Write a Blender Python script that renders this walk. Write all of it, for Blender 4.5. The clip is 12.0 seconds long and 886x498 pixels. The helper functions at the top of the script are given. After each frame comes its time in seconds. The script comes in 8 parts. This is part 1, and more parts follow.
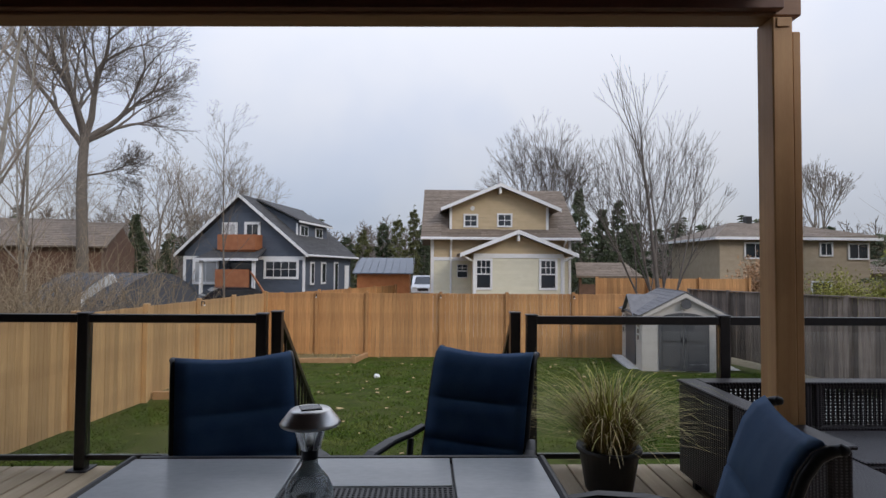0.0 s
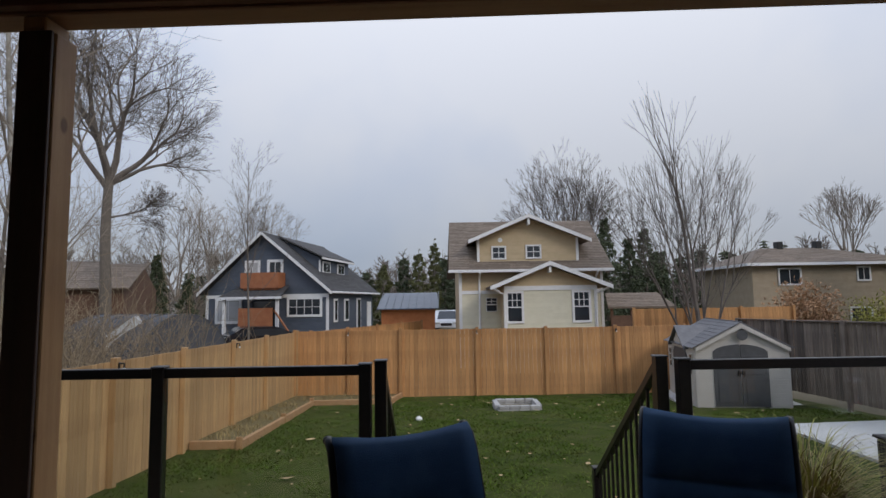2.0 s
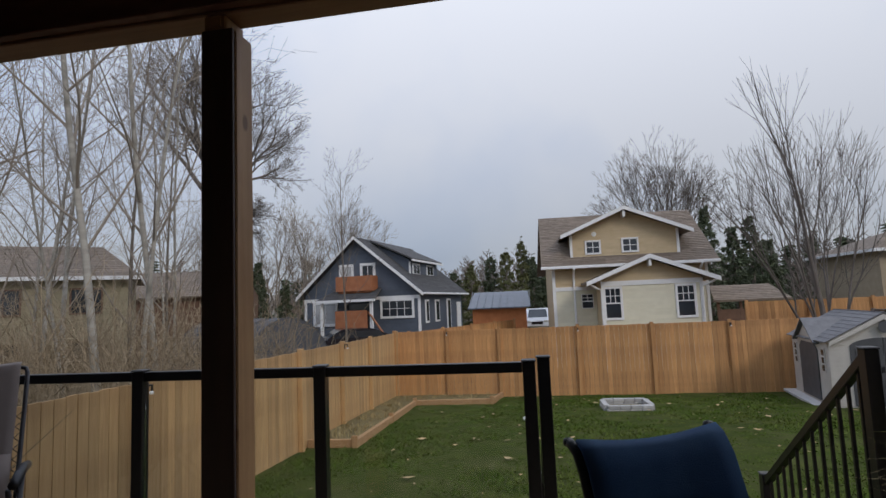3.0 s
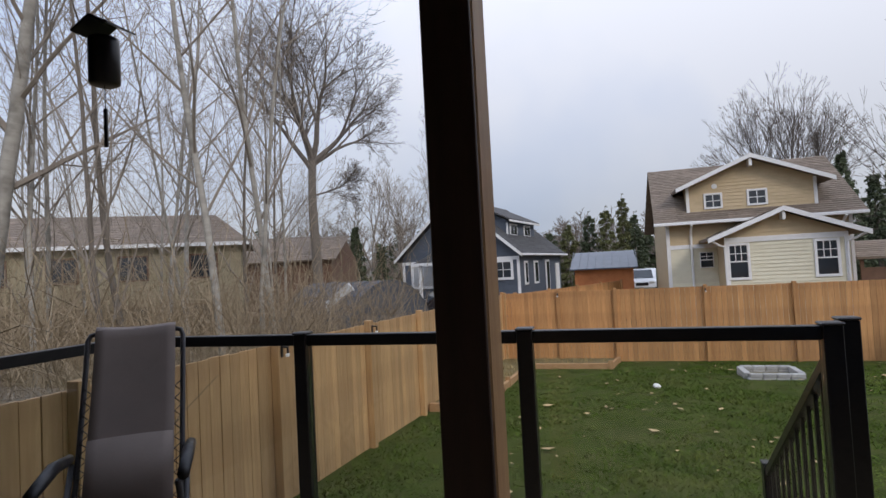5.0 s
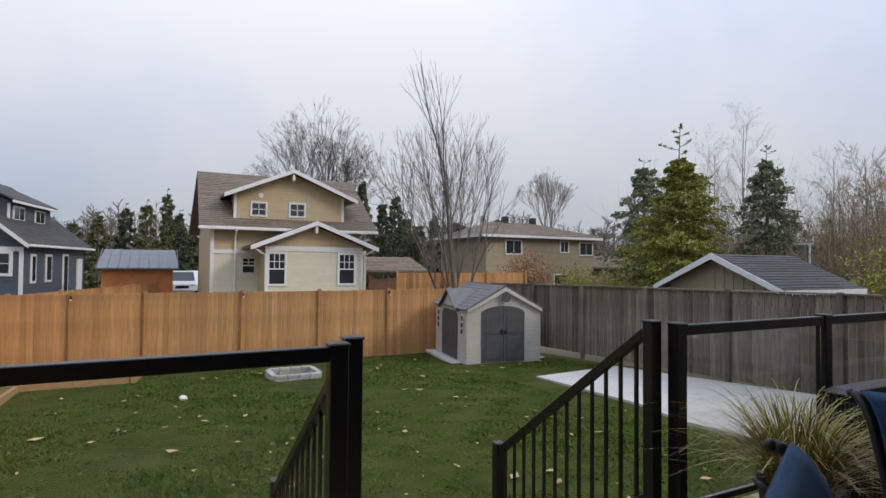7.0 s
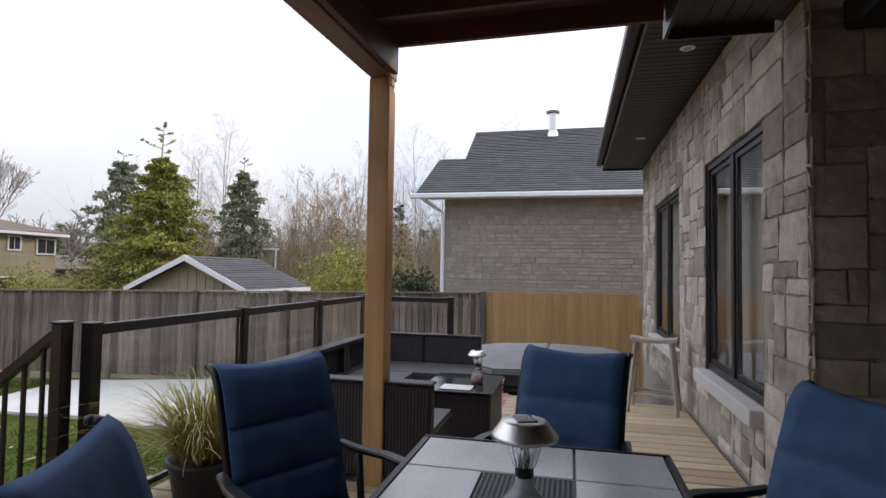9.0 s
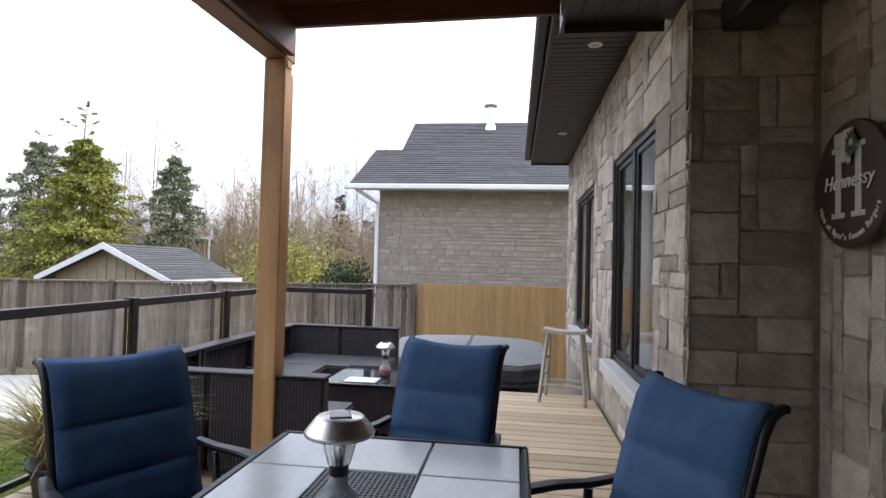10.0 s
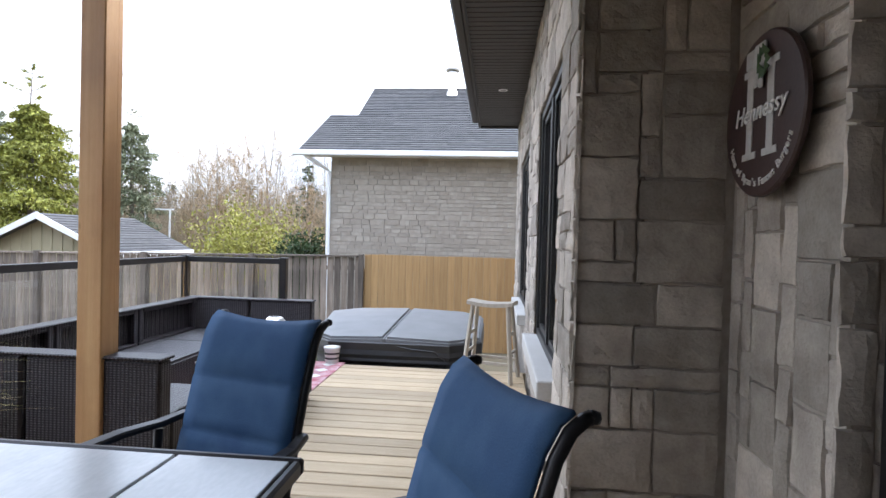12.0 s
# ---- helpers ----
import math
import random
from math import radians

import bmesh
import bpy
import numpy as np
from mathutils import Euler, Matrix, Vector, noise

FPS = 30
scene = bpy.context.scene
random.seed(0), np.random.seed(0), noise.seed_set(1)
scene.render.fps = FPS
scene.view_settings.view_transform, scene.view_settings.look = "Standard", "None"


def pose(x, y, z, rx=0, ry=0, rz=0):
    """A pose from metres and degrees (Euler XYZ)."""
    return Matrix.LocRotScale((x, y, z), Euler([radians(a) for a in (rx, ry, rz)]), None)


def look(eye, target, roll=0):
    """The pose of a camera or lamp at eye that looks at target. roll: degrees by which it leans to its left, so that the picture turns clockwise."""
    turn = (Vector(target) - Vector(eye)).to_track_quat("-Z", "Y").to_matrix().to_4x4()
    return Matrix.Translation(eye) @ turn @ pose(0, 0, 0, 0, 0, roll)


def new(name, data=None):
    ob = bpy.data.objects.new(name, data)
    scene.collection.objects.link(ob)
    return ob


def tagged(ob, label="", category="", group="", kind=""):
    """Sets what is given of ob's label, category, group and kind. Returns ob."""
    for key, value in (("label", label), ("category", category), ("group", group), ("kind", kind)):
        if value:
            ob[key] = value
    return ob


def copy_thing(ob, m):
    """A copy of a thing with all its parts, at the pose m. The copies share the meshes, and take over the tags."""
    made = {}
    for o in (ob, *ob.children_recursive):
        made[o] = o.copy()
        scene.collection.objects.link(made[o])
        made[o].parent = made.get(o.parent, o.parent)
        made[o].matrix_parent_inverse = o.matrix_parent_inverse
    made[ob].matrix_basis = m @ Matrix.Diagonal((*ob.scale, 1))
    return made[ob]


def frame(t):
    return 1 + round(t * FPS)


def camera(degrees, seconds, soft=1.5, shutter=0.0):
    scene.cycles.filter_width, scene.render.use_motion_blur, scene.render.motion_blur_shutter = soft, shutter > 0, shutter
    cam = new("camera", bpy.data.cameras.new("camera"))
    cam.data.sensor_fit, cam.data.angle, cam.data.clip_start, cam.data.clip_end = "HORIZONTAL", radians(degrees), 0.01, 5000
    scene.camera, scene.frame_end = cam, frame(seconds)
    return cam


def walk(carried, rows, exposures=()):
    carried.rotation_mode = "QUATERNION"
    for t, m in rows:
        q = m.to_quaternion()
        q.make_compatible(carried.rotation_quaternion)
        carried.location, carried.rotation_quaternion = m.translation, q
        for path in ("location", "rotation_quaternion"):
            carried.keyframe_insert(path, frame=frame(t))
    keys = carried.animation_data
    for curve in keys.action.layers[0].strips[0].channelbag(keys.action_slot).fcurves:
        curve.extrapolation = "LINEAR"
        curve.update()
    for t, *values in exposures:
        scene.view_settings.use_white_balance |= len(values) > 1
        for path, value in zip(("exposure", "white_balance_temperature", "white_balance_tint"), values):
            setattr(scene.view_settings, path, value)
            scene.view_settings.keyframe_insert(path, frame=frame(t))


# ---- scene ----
cam = camera(77.2, 12.0)

PATH = [
    (0, (1.3, 0.456, 1.421), (1.357, 2.454, 1.487), 0.4),
    (0.5, (1.272, 0.704, 1.405), (1.36, 2.698, 1.527), 0.1),
    (1, (1.16, 0.83, 1.435), (1.261, 2.821, 1.603), 0.1),
    (1.5, (0.857, 0.904, 1.454), (0.961, 2.892, 1.638), 0.3),
    (2, (0.598, 1.038, 1.452), (0.61, 3.03, 1.639), -0.9),
    (2.5, (0.349, 1.128, 1.445), (0.209, 3.115, 1.63), -1.7),
    (3, (0.134, 1.198, 1.425), (-0.144, 3.169, 1.62), -2.4),
    (3.5, (-0.091, 1.329, 1.433), (-0.454, 3.289, 1.602), -2.1),
    (5.3, (-0.718, 1.927, 1.37), (-1.317, 3.834, 1.439), -3.1),
    (5.5, (-0.73, 1.988, 1.378), (-1.268, 3.913, 1.445), -3.7),
    (6, (-0.656, 2.188, 1.39), (-0.862, 4.177, 1.433), -2.8),
    (6.5, (-0.539, 2.285, 1.386), (-0.241, 4.262, 1.431), -1.1),
    (7, (-0.496, 2.305, 1.401), (0.42, 4.082, 1.454), 0.5),
    (7.5, (-0.462, 2.251, 1.399), (0.912, 3.702, 1.474), 1.5),
    (7.7, (-0.451, 2.196, 1.41), (1.043, 3.523, 1.472), 1.0),
    (9.3, (-0.429, 1.846, 1.383), (1.539, 2.188, 1.473), 1.1),
    (9.5, (-0.404, 1.774, 1.386), (1.57, 2.083, 1.472), 1.2),
    (10, (-0.316, 1.64, 1.384), (1.667, 1.9, 1.443), 1.5),
    (10.5, (-0.154, 1.538, 1.392), (1.832, 1.765, 1.427), 1.7),
    (11, (0.007, 1.339, 1.368), (1.996, 1.545, 1.394), 1.4),
    (11.5, (0.101, 1.151, 1.351), (2.09, 1.354, 1.374), 1.3),
    (12, (0.307, 1.094, 1.327), (2.299, 1.279, 1.293), 1.5),
]
walk(cam, [(t, look(eye, target, roll)) for t, eye, target, roll in PATH],
     exposures=[(0, -0.33, 6650, 13), (1.5, -0.60, 6600, 12), (3.7, -0.62, 6600, 12), (5.5, -0.28, 6650, 14), (7, -0.33, 6850, 13), (7.7, -0.38, 7000, 13),
                (9.3, 0.5, 7100, 15), (10.5, 1.18, 6700, 13), (12, 1.44, 6500, 11)])

# ---- world and light ----
world = bpy.data.worlds.new("sky")
scene.world = world
world.use_nodes = True
wn, wl = world.node_tree.nodes, world.node_tree.links
sky = wn.new("ShaderNodeTexSky")
sky.sky_type, sky.sun_disc = "NISHITA", False
sky.sun_elevation, sky.sun_rotation = radians(33), radians(139)
sky_gain = wn.new("ShaderNodeMix")
sky_gain.data_type, sky_gain.blend_type = "RGBA", "MULTIPLY"
sky_gain.inputs[0].default_value = 1.0
sky_gain.inputs[7].default_value = (0.11, 0.11, 0.11, 1)
cloud_noise = wn.new("ShaderNodeTexNoise")
cloud_noise.inputs["Scale"].default_value = 1.2
cloud_noise.inputs["Detail"].default_value = 5.0
cloud_noise.inputs["Roughness"].default_value = 0.5
cloud_ramp = wn.new("ShaderNodeValToRGB")
cloud_ramp.color_ramp.elements[0].position = 0.37
cloud_ramp.color_ramp.elements[0].color = (0.55, 0.68, 0.93, 1)
cloud_ramp.color_ramp.elements[1].position = 0.62
cloud_ramp.color_ramp.elements[1].color = (0.86, 0.91, 1.0, 1)
cover = wn.new("ShaderNodeMix")
cover.data_type = "RGBA"
cover.inputs[0].default_value = 0.82
wl.new(sky.outputs[0], sky_gain.inputs[6])
wl.new(cloud_noise.outputs["Fac"], cloud_ramp.inputs["Fac"])
wl.new(sky_gain.outputs[2], cover.inputs[6])
wl.new(cloud_ramp.outputs["Color"], cover.inputs[7])
# an overcast sky is brightest overhead
sky_dir = wn.new("ShaderNodeTexCoord")
sky_up = wn.new("ShaderNodeSeparateXYZ")
overhead = wn.new("ShaderNodeMapRange")
overhead.inputs["From Min"].default_value, overhead.inputs["From Max"].default_value = 0.08, 0.9
overhead.inputs["To Min"].default_value, overhead.inputs["To Max"].default_value = 0.86, 2.4
wl.new(sky_dir.outputs["Generated"], sky_up.inputs[0])
wl.new(sky_up.outputs["Z"], overhead.inputs["Value"])
wl.new(cover.outputs[2], wn["Background"].inputs["Color"])
wl.new(overhead.outputs[0], wn["Background"].inputs["Strength"])

sun_data = bpy.data.lights.new("sun", "SUN")
sun_data.energy, sun_data.angle, sun_data.color = 1.3, radians(14), (1.0, 0.96, 0.90)
sun = new("sun", sun_data)
sun.matrix_world = look((14, -16, 13.8), (0, 0, 0))


# ---- materials ----
def rgb(c):
    return (c[0], c[1], c[2], 1.0)


def material(name, a, b=None, rough=0.7, metal=0.0, grain=8.0, stretch=(1, 1, 1), bump=0.15, fine=60.0, each=0.0,
             island=False, spec=0.5, coat=0.0, dirt=None, dirt_scale=0.8, dirt_amount=0.4):
    """Two colours mixed by grain at two scales, with fine relief; each: brightness varying from piece to piece."""
    m = bpy.data.materials.new(name)
    m.use_nodes = True
    n, l = m.node_tree.nodes, m.node_tree.links
    p = n["Principled BSDF"]
    b = b or tuple(v * 0.75 for v in a)
    tc = n.new("ShaderNodeTexCoord")
    mp = n.new("ShaderNodeMapping")
    mp.inputs["Scale"].default_value = stretch
    l.new(tc.outputs["Object"], mp.inputs["Vector"])
    vec = mp.outputs["Vector"]
    if each:
        info = n.new("ShaderNodeNewGeometry" if island else "ShaderNodeObjectInfo")
        rnd = info.outputs["Random Per Island" if island else "Random"]
        off = n.new("ShaderNodeVectorMath")
        off.operation = "MULTIPLY_ADD"
        comb = n.new("ShaderNodeCombineXYZ")
        for i in range(3):
            l.new(rnd, comb.inputs[i])
        l.new(comb.outputs[0], off.inputs[0])
        off.inputs[1].default_value = (37.0, 53.0, 71.0)
        l.new(vec, off.inputs[2])
        vec = off.outputs[0]
    n1 = n.new("ShaderNodeTexNoise")
    n1.inputs["Scale"].default_value, n1.inputs["Detail"].default_value = grain, 6.0
    n2 = n.new("ShaderNodeTexNoise")
    n2.inputs["Scale"].default_value, n2.inputs["Detail"].default_value = fine, 3.0
    l.new(vec, n1.inputs["Vector"])
    l.new(vec, n2.inputs["Vector"])
    add = n.new("ShaderNodeMath")
    add.operation = "MULTIPLY_ADD"
    add.inputs[1].default_value, add.inputs[2].default_value = 0.4, 0.0
    l.new(n2.outputs["Fac"], add.inputs[0])
    add2 = n.new("ShaderNodeMath")
    add2.operation = "MULTIPLY_ADD"
    add2.inputs[1].default_value = 0.8
    l.new(n1.outputs["Fac"], add2.inputs[0])
    l.new(add.outputs[0], add2.inputs[2])
    ramp = n.new("ShaderNodeValToRGB")
    ramp.color_ramp.elements[0].position, ramp.color_ramp.elements[1].position = 0.40, 0.80
    ramp.color_ramp.elements[0].color, ramp.color_ramp.elements[1].color = rgb(a), rgb(b)
    l.new(add2.outputs[0], ramp.inputs["Fac"])
    col = ramp.outputs["Color"]
    if dirt:
        n3 = n.new("ShaderNodeTexNoise")
        n3.inputs["Scale"].default_value, n3.inputs["Detail"].default_value = dirt_scale, 4.0
        l.new(tc.outputs["Object"], n3.inputs["Vector"])
        dr = n.new("ShaderNodeMapRange")
        dr.inputs["From Min"].default_value, dr.inputs["From Max"].default_value = 0.45, 0.7
        dr.inputs["To Max"].default_value = dirt_amount
        l.new(n3.outputs["Fac"], dr.inputs["Value"])
        mx = n.new("ShaderNodeMix")
        mx.data_type = "RGBA"
        mx.inputs[7].default_value = rgb(dirt)
        l.new(dr.outputs[0], mx.inputs[0])
        l.new(col, mx.inputs[6])
        col = mx.outputs[2]
    if each:
        hs = n.new("ShaderNodeHueSaturation")
        mr = n.new("ShaderNodeMapRange")
        mr.inputs["To Min"].default_value, mr.inputs["To Max"].default_value = 1 - each, 1 + each
        l.new(rnd, mr.inputs["Value"])
        l.new(mr.outputs[0], hs.inputs["Value"])
        l.new(col, hs.inputs["Color"])
        col = hs.outputs["Color"]
    l.new(col, p.inputs["Base Color"])
    p.inputs["Roughness"].default_value, p.inputs["Metallic"].default_value = rough, metal
    p.inputs["Specular IOR Level"].default_value = spec
    p.inputs["Coat Weight"].default_value = coat
    if bump:
        bp = n.new("ShaderNodeBump")
        bp.inputs["Strength"].default_value, bp.inputs["Distance"].default_value = bump, 0.01
        l.new(add2.outputs[0], bp.inputs["Height"])
        l.new(bp.outputs["Normal"], p.inputs["Normal"])
    return m


def glass(name, tint=(1, 1, 1), rough=0.0):
    m = bpy.data.materials.new(name)
    m.use_nodes = True
    p = m.node_tree.nodes["Principled BSDF"]
    p.inputs["Base Color"].default_value = rgb(tint)
    p.inputs["Transmission Weight"].default_value = 1.0
    p.inputs["Roughness"].default_value = rough
    p.inputs["IOR"].default_value = 1.45
    return m


M_GRASS_SOIL = material("lawn_soil", (0.026, 0.040, 0.006), (0.058, 0.070, 0.013), 0.95, spec=0.1, grain=2.2, fine=30, bump=0.6,
                        dirt=(0.085, 0.082, 0.03), dirt_scale=1.3, dirt_amount=0.6)
M_BLADE = material("grass_blade", (0.050, 0.088, 0.012), (0.088, 0.125, 0.020), 0.9, grain=0.9, fine=6, bump=0, each=0.28, island=True, spec=0.1,
                   dirt=(0.150, 0.150, 0.045), dirt_scale=1.6, dirt_amount=0.55)
M_FIELD = material("leaf_litter_ground", (0.10, 0.085, 0.05), (0.16, 0.13, 0.08), 0.95, grain=0.5, fine=12, bump=0.5)
M_CEDAR = material("new_fence_wood", (0.43, 0.205, 0.075), (0.60, 0.325, 0.130), 0.75, grain=3, stretch=(9, 9, 0.5), each=0.17, bump=0.3,
                   dirt=(0.27, 0.125, 0.05), dirt_scale=1.6, dirt_amount=0.55)
# same wood, yellower: the light on the left fence put into its colour
M_CEDAR_LIT = material("lit_fence_wood", (0.42, 0.245, 0.105), (0.57, 0.365, 0.17), 0.75, grain=3, stretch=(9, 9, 0.5), each=0.19, bump=0.3,
                        dirt=(0.27, 0.15, 0.07), dirt_scale=1.6, dirt_amount=0.5)
M_GREYWOOD = material("weathered_fence_wood", (0.105, 0.079, 0.062), (0.24, 0.195, 0.155), 0.85, grain=3, stretch=(10, 10, 0.6), each=0.42, bump=0.4,
                      dirt=(0.06, 0.046, 0.038), dirt_scale=1.5, dirt_amount=0.6)
M_DECK = material("deck_boards", (0.40, 0.30, 0.185), (0.53, 0.42, 0.28), 0.7, grain=2.2, stretch=(10, 0.5, 10), each=0.20, bump=0.3,
                  dirt=(0.33, 0.25, 0.15), dirt_scale=1.1, dirt_amount=0.5)
M_POST = material("pergola_fir", (0.41, 0.21, 0.083), (0.55, 0.325, 0.145), 0.55, grain=2.5, stretch=(9, 9, 0.4), bump=0.15,
                  dirt=(0.26, 0.12, 0.045), dirt_scale=1.6, dirt_amount=0.6)
M_STAIN = material("red_brown_stained_lumber", (0.10, 0.034, 0.022), (0.15, 0.055, 0.034), 0.55, grain=2.5, stretch=(3, 0.6, 8), bump=0.15)
# dark brown that puts the west post's shade into its colour
M_POST_SHADE = material("post_shade_brown", (0.060, 0.034, 0.026), (0.092, 0.052, 0.038), 0.6, grain=2.5, stretch=(9, 9, 0.4), bump=0.15)
M_BEAM = material("brown_stained_beam", (0.20, 0.095, 0.05), (0.29, 0.15, 0.08), 0.55, grain=2.5, stretch=(0.5, 8, 8), bump=0.15)
M_BLACK = material("black_powder_coat", (0.010, 0.009, 0.010), (0.016, 0.014, 0.015), 0.32, grain=30, bump=0.03, spec=0.45)
M_GLASS = glass("clear_glass", (0.97, 0.985, 0.975))
M_STONE = material("grey_ashlar_stone", (0.33, 0.29, 0.25), (0.50, 0.45, 0.39), 0.9, grain=9, fine=80, bump=1.0, each=0.34,
                   dirt=(0.17, 0.145, 0.125), dirt_scale=3.0, dirt_amount=0.6)
M_MORTAR = material("grey_brown_mortar", (0.27, 0.24, 0.205), (0.35, 0.31, 0.27), 0.95, grain=20, bump=0.4)
M_CONCRETE = material("pale_concrete", (0.46, 0.45, 0.43), (0.56, 0.55, 0.53), 0.85, grain=2, fine=70, bump=0.2, dirt=(0.36, 0.35, 0.33), dirt_amount=0.4)
def add_knots(m, dark):
    n, l = m.node_tree.nodes, m.node_tree.links
    tc = [x for x in n if x.bl_idname == "ShaderNodeTexCoord"][0]
    mp = n.new("ShaderNodeMapping")
    mp.inputs["Scale"].default_value = (3.2, 3.2, 1.9)
    vo = n.new("ShaderNodeTexVoronoi")
    vo.inputs["Scale"].default_value = 1.6
    mr = n.new("ShaderNodeMapRange")
    mr.inputs["From Min"].default_value, mr.inputs["From Max"].default_value = 0.075, 0.13
    mr.inputs["To Min"].default_value, mr.inputs["To Max"].default_value = 0.75, 0.0
    mx = n.new("ShaderNodeMix")
    mx.data_type = "RGBA"
    mx.inputs[7].default_value = rgb(dark)
    p = n["Principled BSDF"]
    old = p.inputs["Base Color"].links[0].from_socket
    l.new(tc.outputs["Object"], mp.inputs["Vector"])
    l.new(mp.outputs[0], vo.inputs["Vector"])
    l.new(vo.outputs["Distance"], mr.inputs["Value"])
    l.new(mr.outputs[0], mx.inputs[0])
    l.new(old, mx.inputs[6])
    l.new(mx.outputs[2], p.inputs["Base Color"])


add_knots(M_POST, (0.15, 0.06, 0.02))
M_SOFFIT = material("dark_brown_soffit_metal", (0.024, 0.019, 0.018), (0.033, 0.027, 0.025), 0.45, grain=12, bump=0.03)
M_FRAME = material("black_window_frame", (0.010, 0.010, 0.011), (0.016, 0.016, 0.017), 0.4, grain=20, bump=0.03)
M_WHITE = material("white_painted_trim", (0.74, 0.74, 0.73), (0.82, 0.82, 0.81), 0.5, grain=6, bump=0.05)
M_BEIGE = material("tan_lap_siding", (0.50, 0.385, 0.225), (0.57, 0.44, 0.27), 0.6, grain=3, bump=0.05, each=0.05, island=True)
M_CREAM = material("cream_lap_siding", (0.66, 0.62, 0.46), (0.74, 0.70, 0.54), 0.55, grain=3, bump=0.05, each=0.04, island=True)
M_NAVY = material("slate_blue_siding", (0.072, 0.088, 0.115), (0.096, 0.114, 0.145), 0.6, grain=3, bump=0.05, each=0.08, island=True)
M_OLIVE = material("olive_tan_siding", (0.30, 0.26, 0.16), (0.36, 0.31, 0.20), 0.65, grain=3, bump=0.05, each=0.05, island=True)
M_TANBRICK = material("tan_siding", (0.34, 0.27, 0.18), (0.41, 0.33, 0.23), 0.7, grain=3, bump=0.05, each=0.06, island=True)
M_SHINGLE = material("brown_shingles", (0.15, 0.115, 0.088), (0.25, 0.20, 0.155), 0.9, grain=5, fine=40, bump=0.4, each=0.18, island=True)
M_SHINGLE_G = material("grey_shingles", (0.050, 0.049, 0.050), (0.088, 0.086, 0.087), 0.9, grain=5, fine=40, bump=0.4, each=0.18, island=True)
M_BRICK = material("grey_beige_brick", (0.28, 0.24, 0.195), (0.38, 0.335, 0.275), 0.9, grain=6, fine=60, bump=0.3, each=0.12, island=True)
M_REDWOOD = material("orange_brown_boards", (0.30, 0.105, 0.045), (0.40, 0.16, 0.07), 0.7, grain=3, bump=0.15, each=0.12, island=True)
M_ORANGE = material("orange_stained_boards", (0.46, 0.155, 0.05), (0.58, 0.22, 0.08), 0.7, grain=3, bump=0.15, each=0.12, island=True)
M_METALROOF = material("blue_grey_metal_roof", (0.12, 0.14, 0.17), (0.165, 0.185, 0.215), 0.4, metal=0.3, grain=3, bump=0.03)
M_PANE = material("dark_window_pane", (0.022, 0.027, 0.034), (0.035, 0.042, 0.05), 0.06, grain=1.2, bump=0.0, spec=0.7)
M_CURTAIN = material("pale_curtain", (0.40, 0.40, 0.40), (0.52, 0.52, 0.51), 0.9, grain=6, stretch=(8, 8, 0.6))


# ---- builders ----
def box(bm, lo, hi, bevel=0.0, m=None):
    """A box between two corners, with worn edges where bevel is given."""
    vs = [bm.verts.new((x, y, z)) for x in (lo[0], hi[0]) for y in (lo[1], hi[1]) for z in (lo[2], hi[2])]
    faces = [bm.faces.new([vs[i] for i in f]) for f in
             ((0, 1, 3, 2), (4, 6, 7, 5), (0, 4, 5, 1), (2, 3, 7, 6), (0, 2, 6, 4), (1, 5, 7, 3))]
    if bevel:
        edges = list({e for f in faces for e in f.edges})
        made = bmesh.ops.bevel(bm, geom=edges, offset=bevel, segments=1, affect="EDGES", profile=0.5)
        vs = list({v for f in made["faces"] for v in f.verts} | {v for v in vs if v.is_valid})
    if m is not None:
        bmesh.ops.transform(bm, matrix=m, verts=[v for v in vs if v.is_valid])
    return bm


def tube(bm, pts, radii, seg=10, caps=True):
    """A round bar along points, with a radius for each or one for all."""
    pts = [Vector(p) for p in pts]
    if not hasattr(radii, "__len__"):
        radii = [radii] * len(pts)
    rows, ref = [], None
    for i, p in enumerate(pts):
        d = (pts[min(i + 1, len(pts) - 1)] - pts[max(i - 1, 0)]).normalized()
        if ref is None:
            ref = d.orthogonal().normalized()
        u = (ref - d * ref.dot(d)).normalized()
        ref = u
        w = d.cross(u)
        rows.append([bm.verts.new(p + (u * math.cos(2 * math.pi * k / seg) + w * math.sin(2 * math.pi * k / seg)) * radii[i]) for k in range(seg)])
    for a, b in zip(rows, rows[1:]):
        for k in range(seg):
            bm.faces.new((a[k], a[(k + 1) % seg], b[(k + 1) % seg], b[k]))
    if caps:
        bm.faces.new(list(reversed(rows[0])))
        bm.faces.new(rows[-1])
    return bm


def lathe(bm, profile, seg=24, center=(0, 0, 0)):
    """A turned body from (radius, height) pairs."""
    rows = []
    for r, z in profile:
        rows.append([bm.verts.new((center[0] + r * math.cos(2 * math.pi * k / seg), center[1] + r * math.sin(2 * math.pi * k / seg), center[2] + z)) for k in range(seg)])
    for a, b in zip(rows, rows[1:]):
        for k in range(seg):
            bm.faces.new((a[k], a[(k + 1) % seg], b[(k + 1) % seg], b[k]))
    if profile[0][0] > 1e-4:
        bm.faces.new(list(reversed(rows[0])))
    if profile[-1][0] > 1e-4:
        bm.faces.new(rows[-1])
    return bm


def slab(bm, poly, d):
    """A flat polygon pushed along the vector d."""
    d = Vector(d)
    a = [bm.verts.new(p) for p in poly]
    b = [bm.verts.new(Vector(p) + d) for p in poly]
    bm.faces.new(a)
    bm.faces.new(list(reversed(b)))
    k = len(a)
    for i in range(k):
        bm.faces.new((a[(i + 1) % k], a[i], b[i], b[(i + 1) % k]))
    return bm


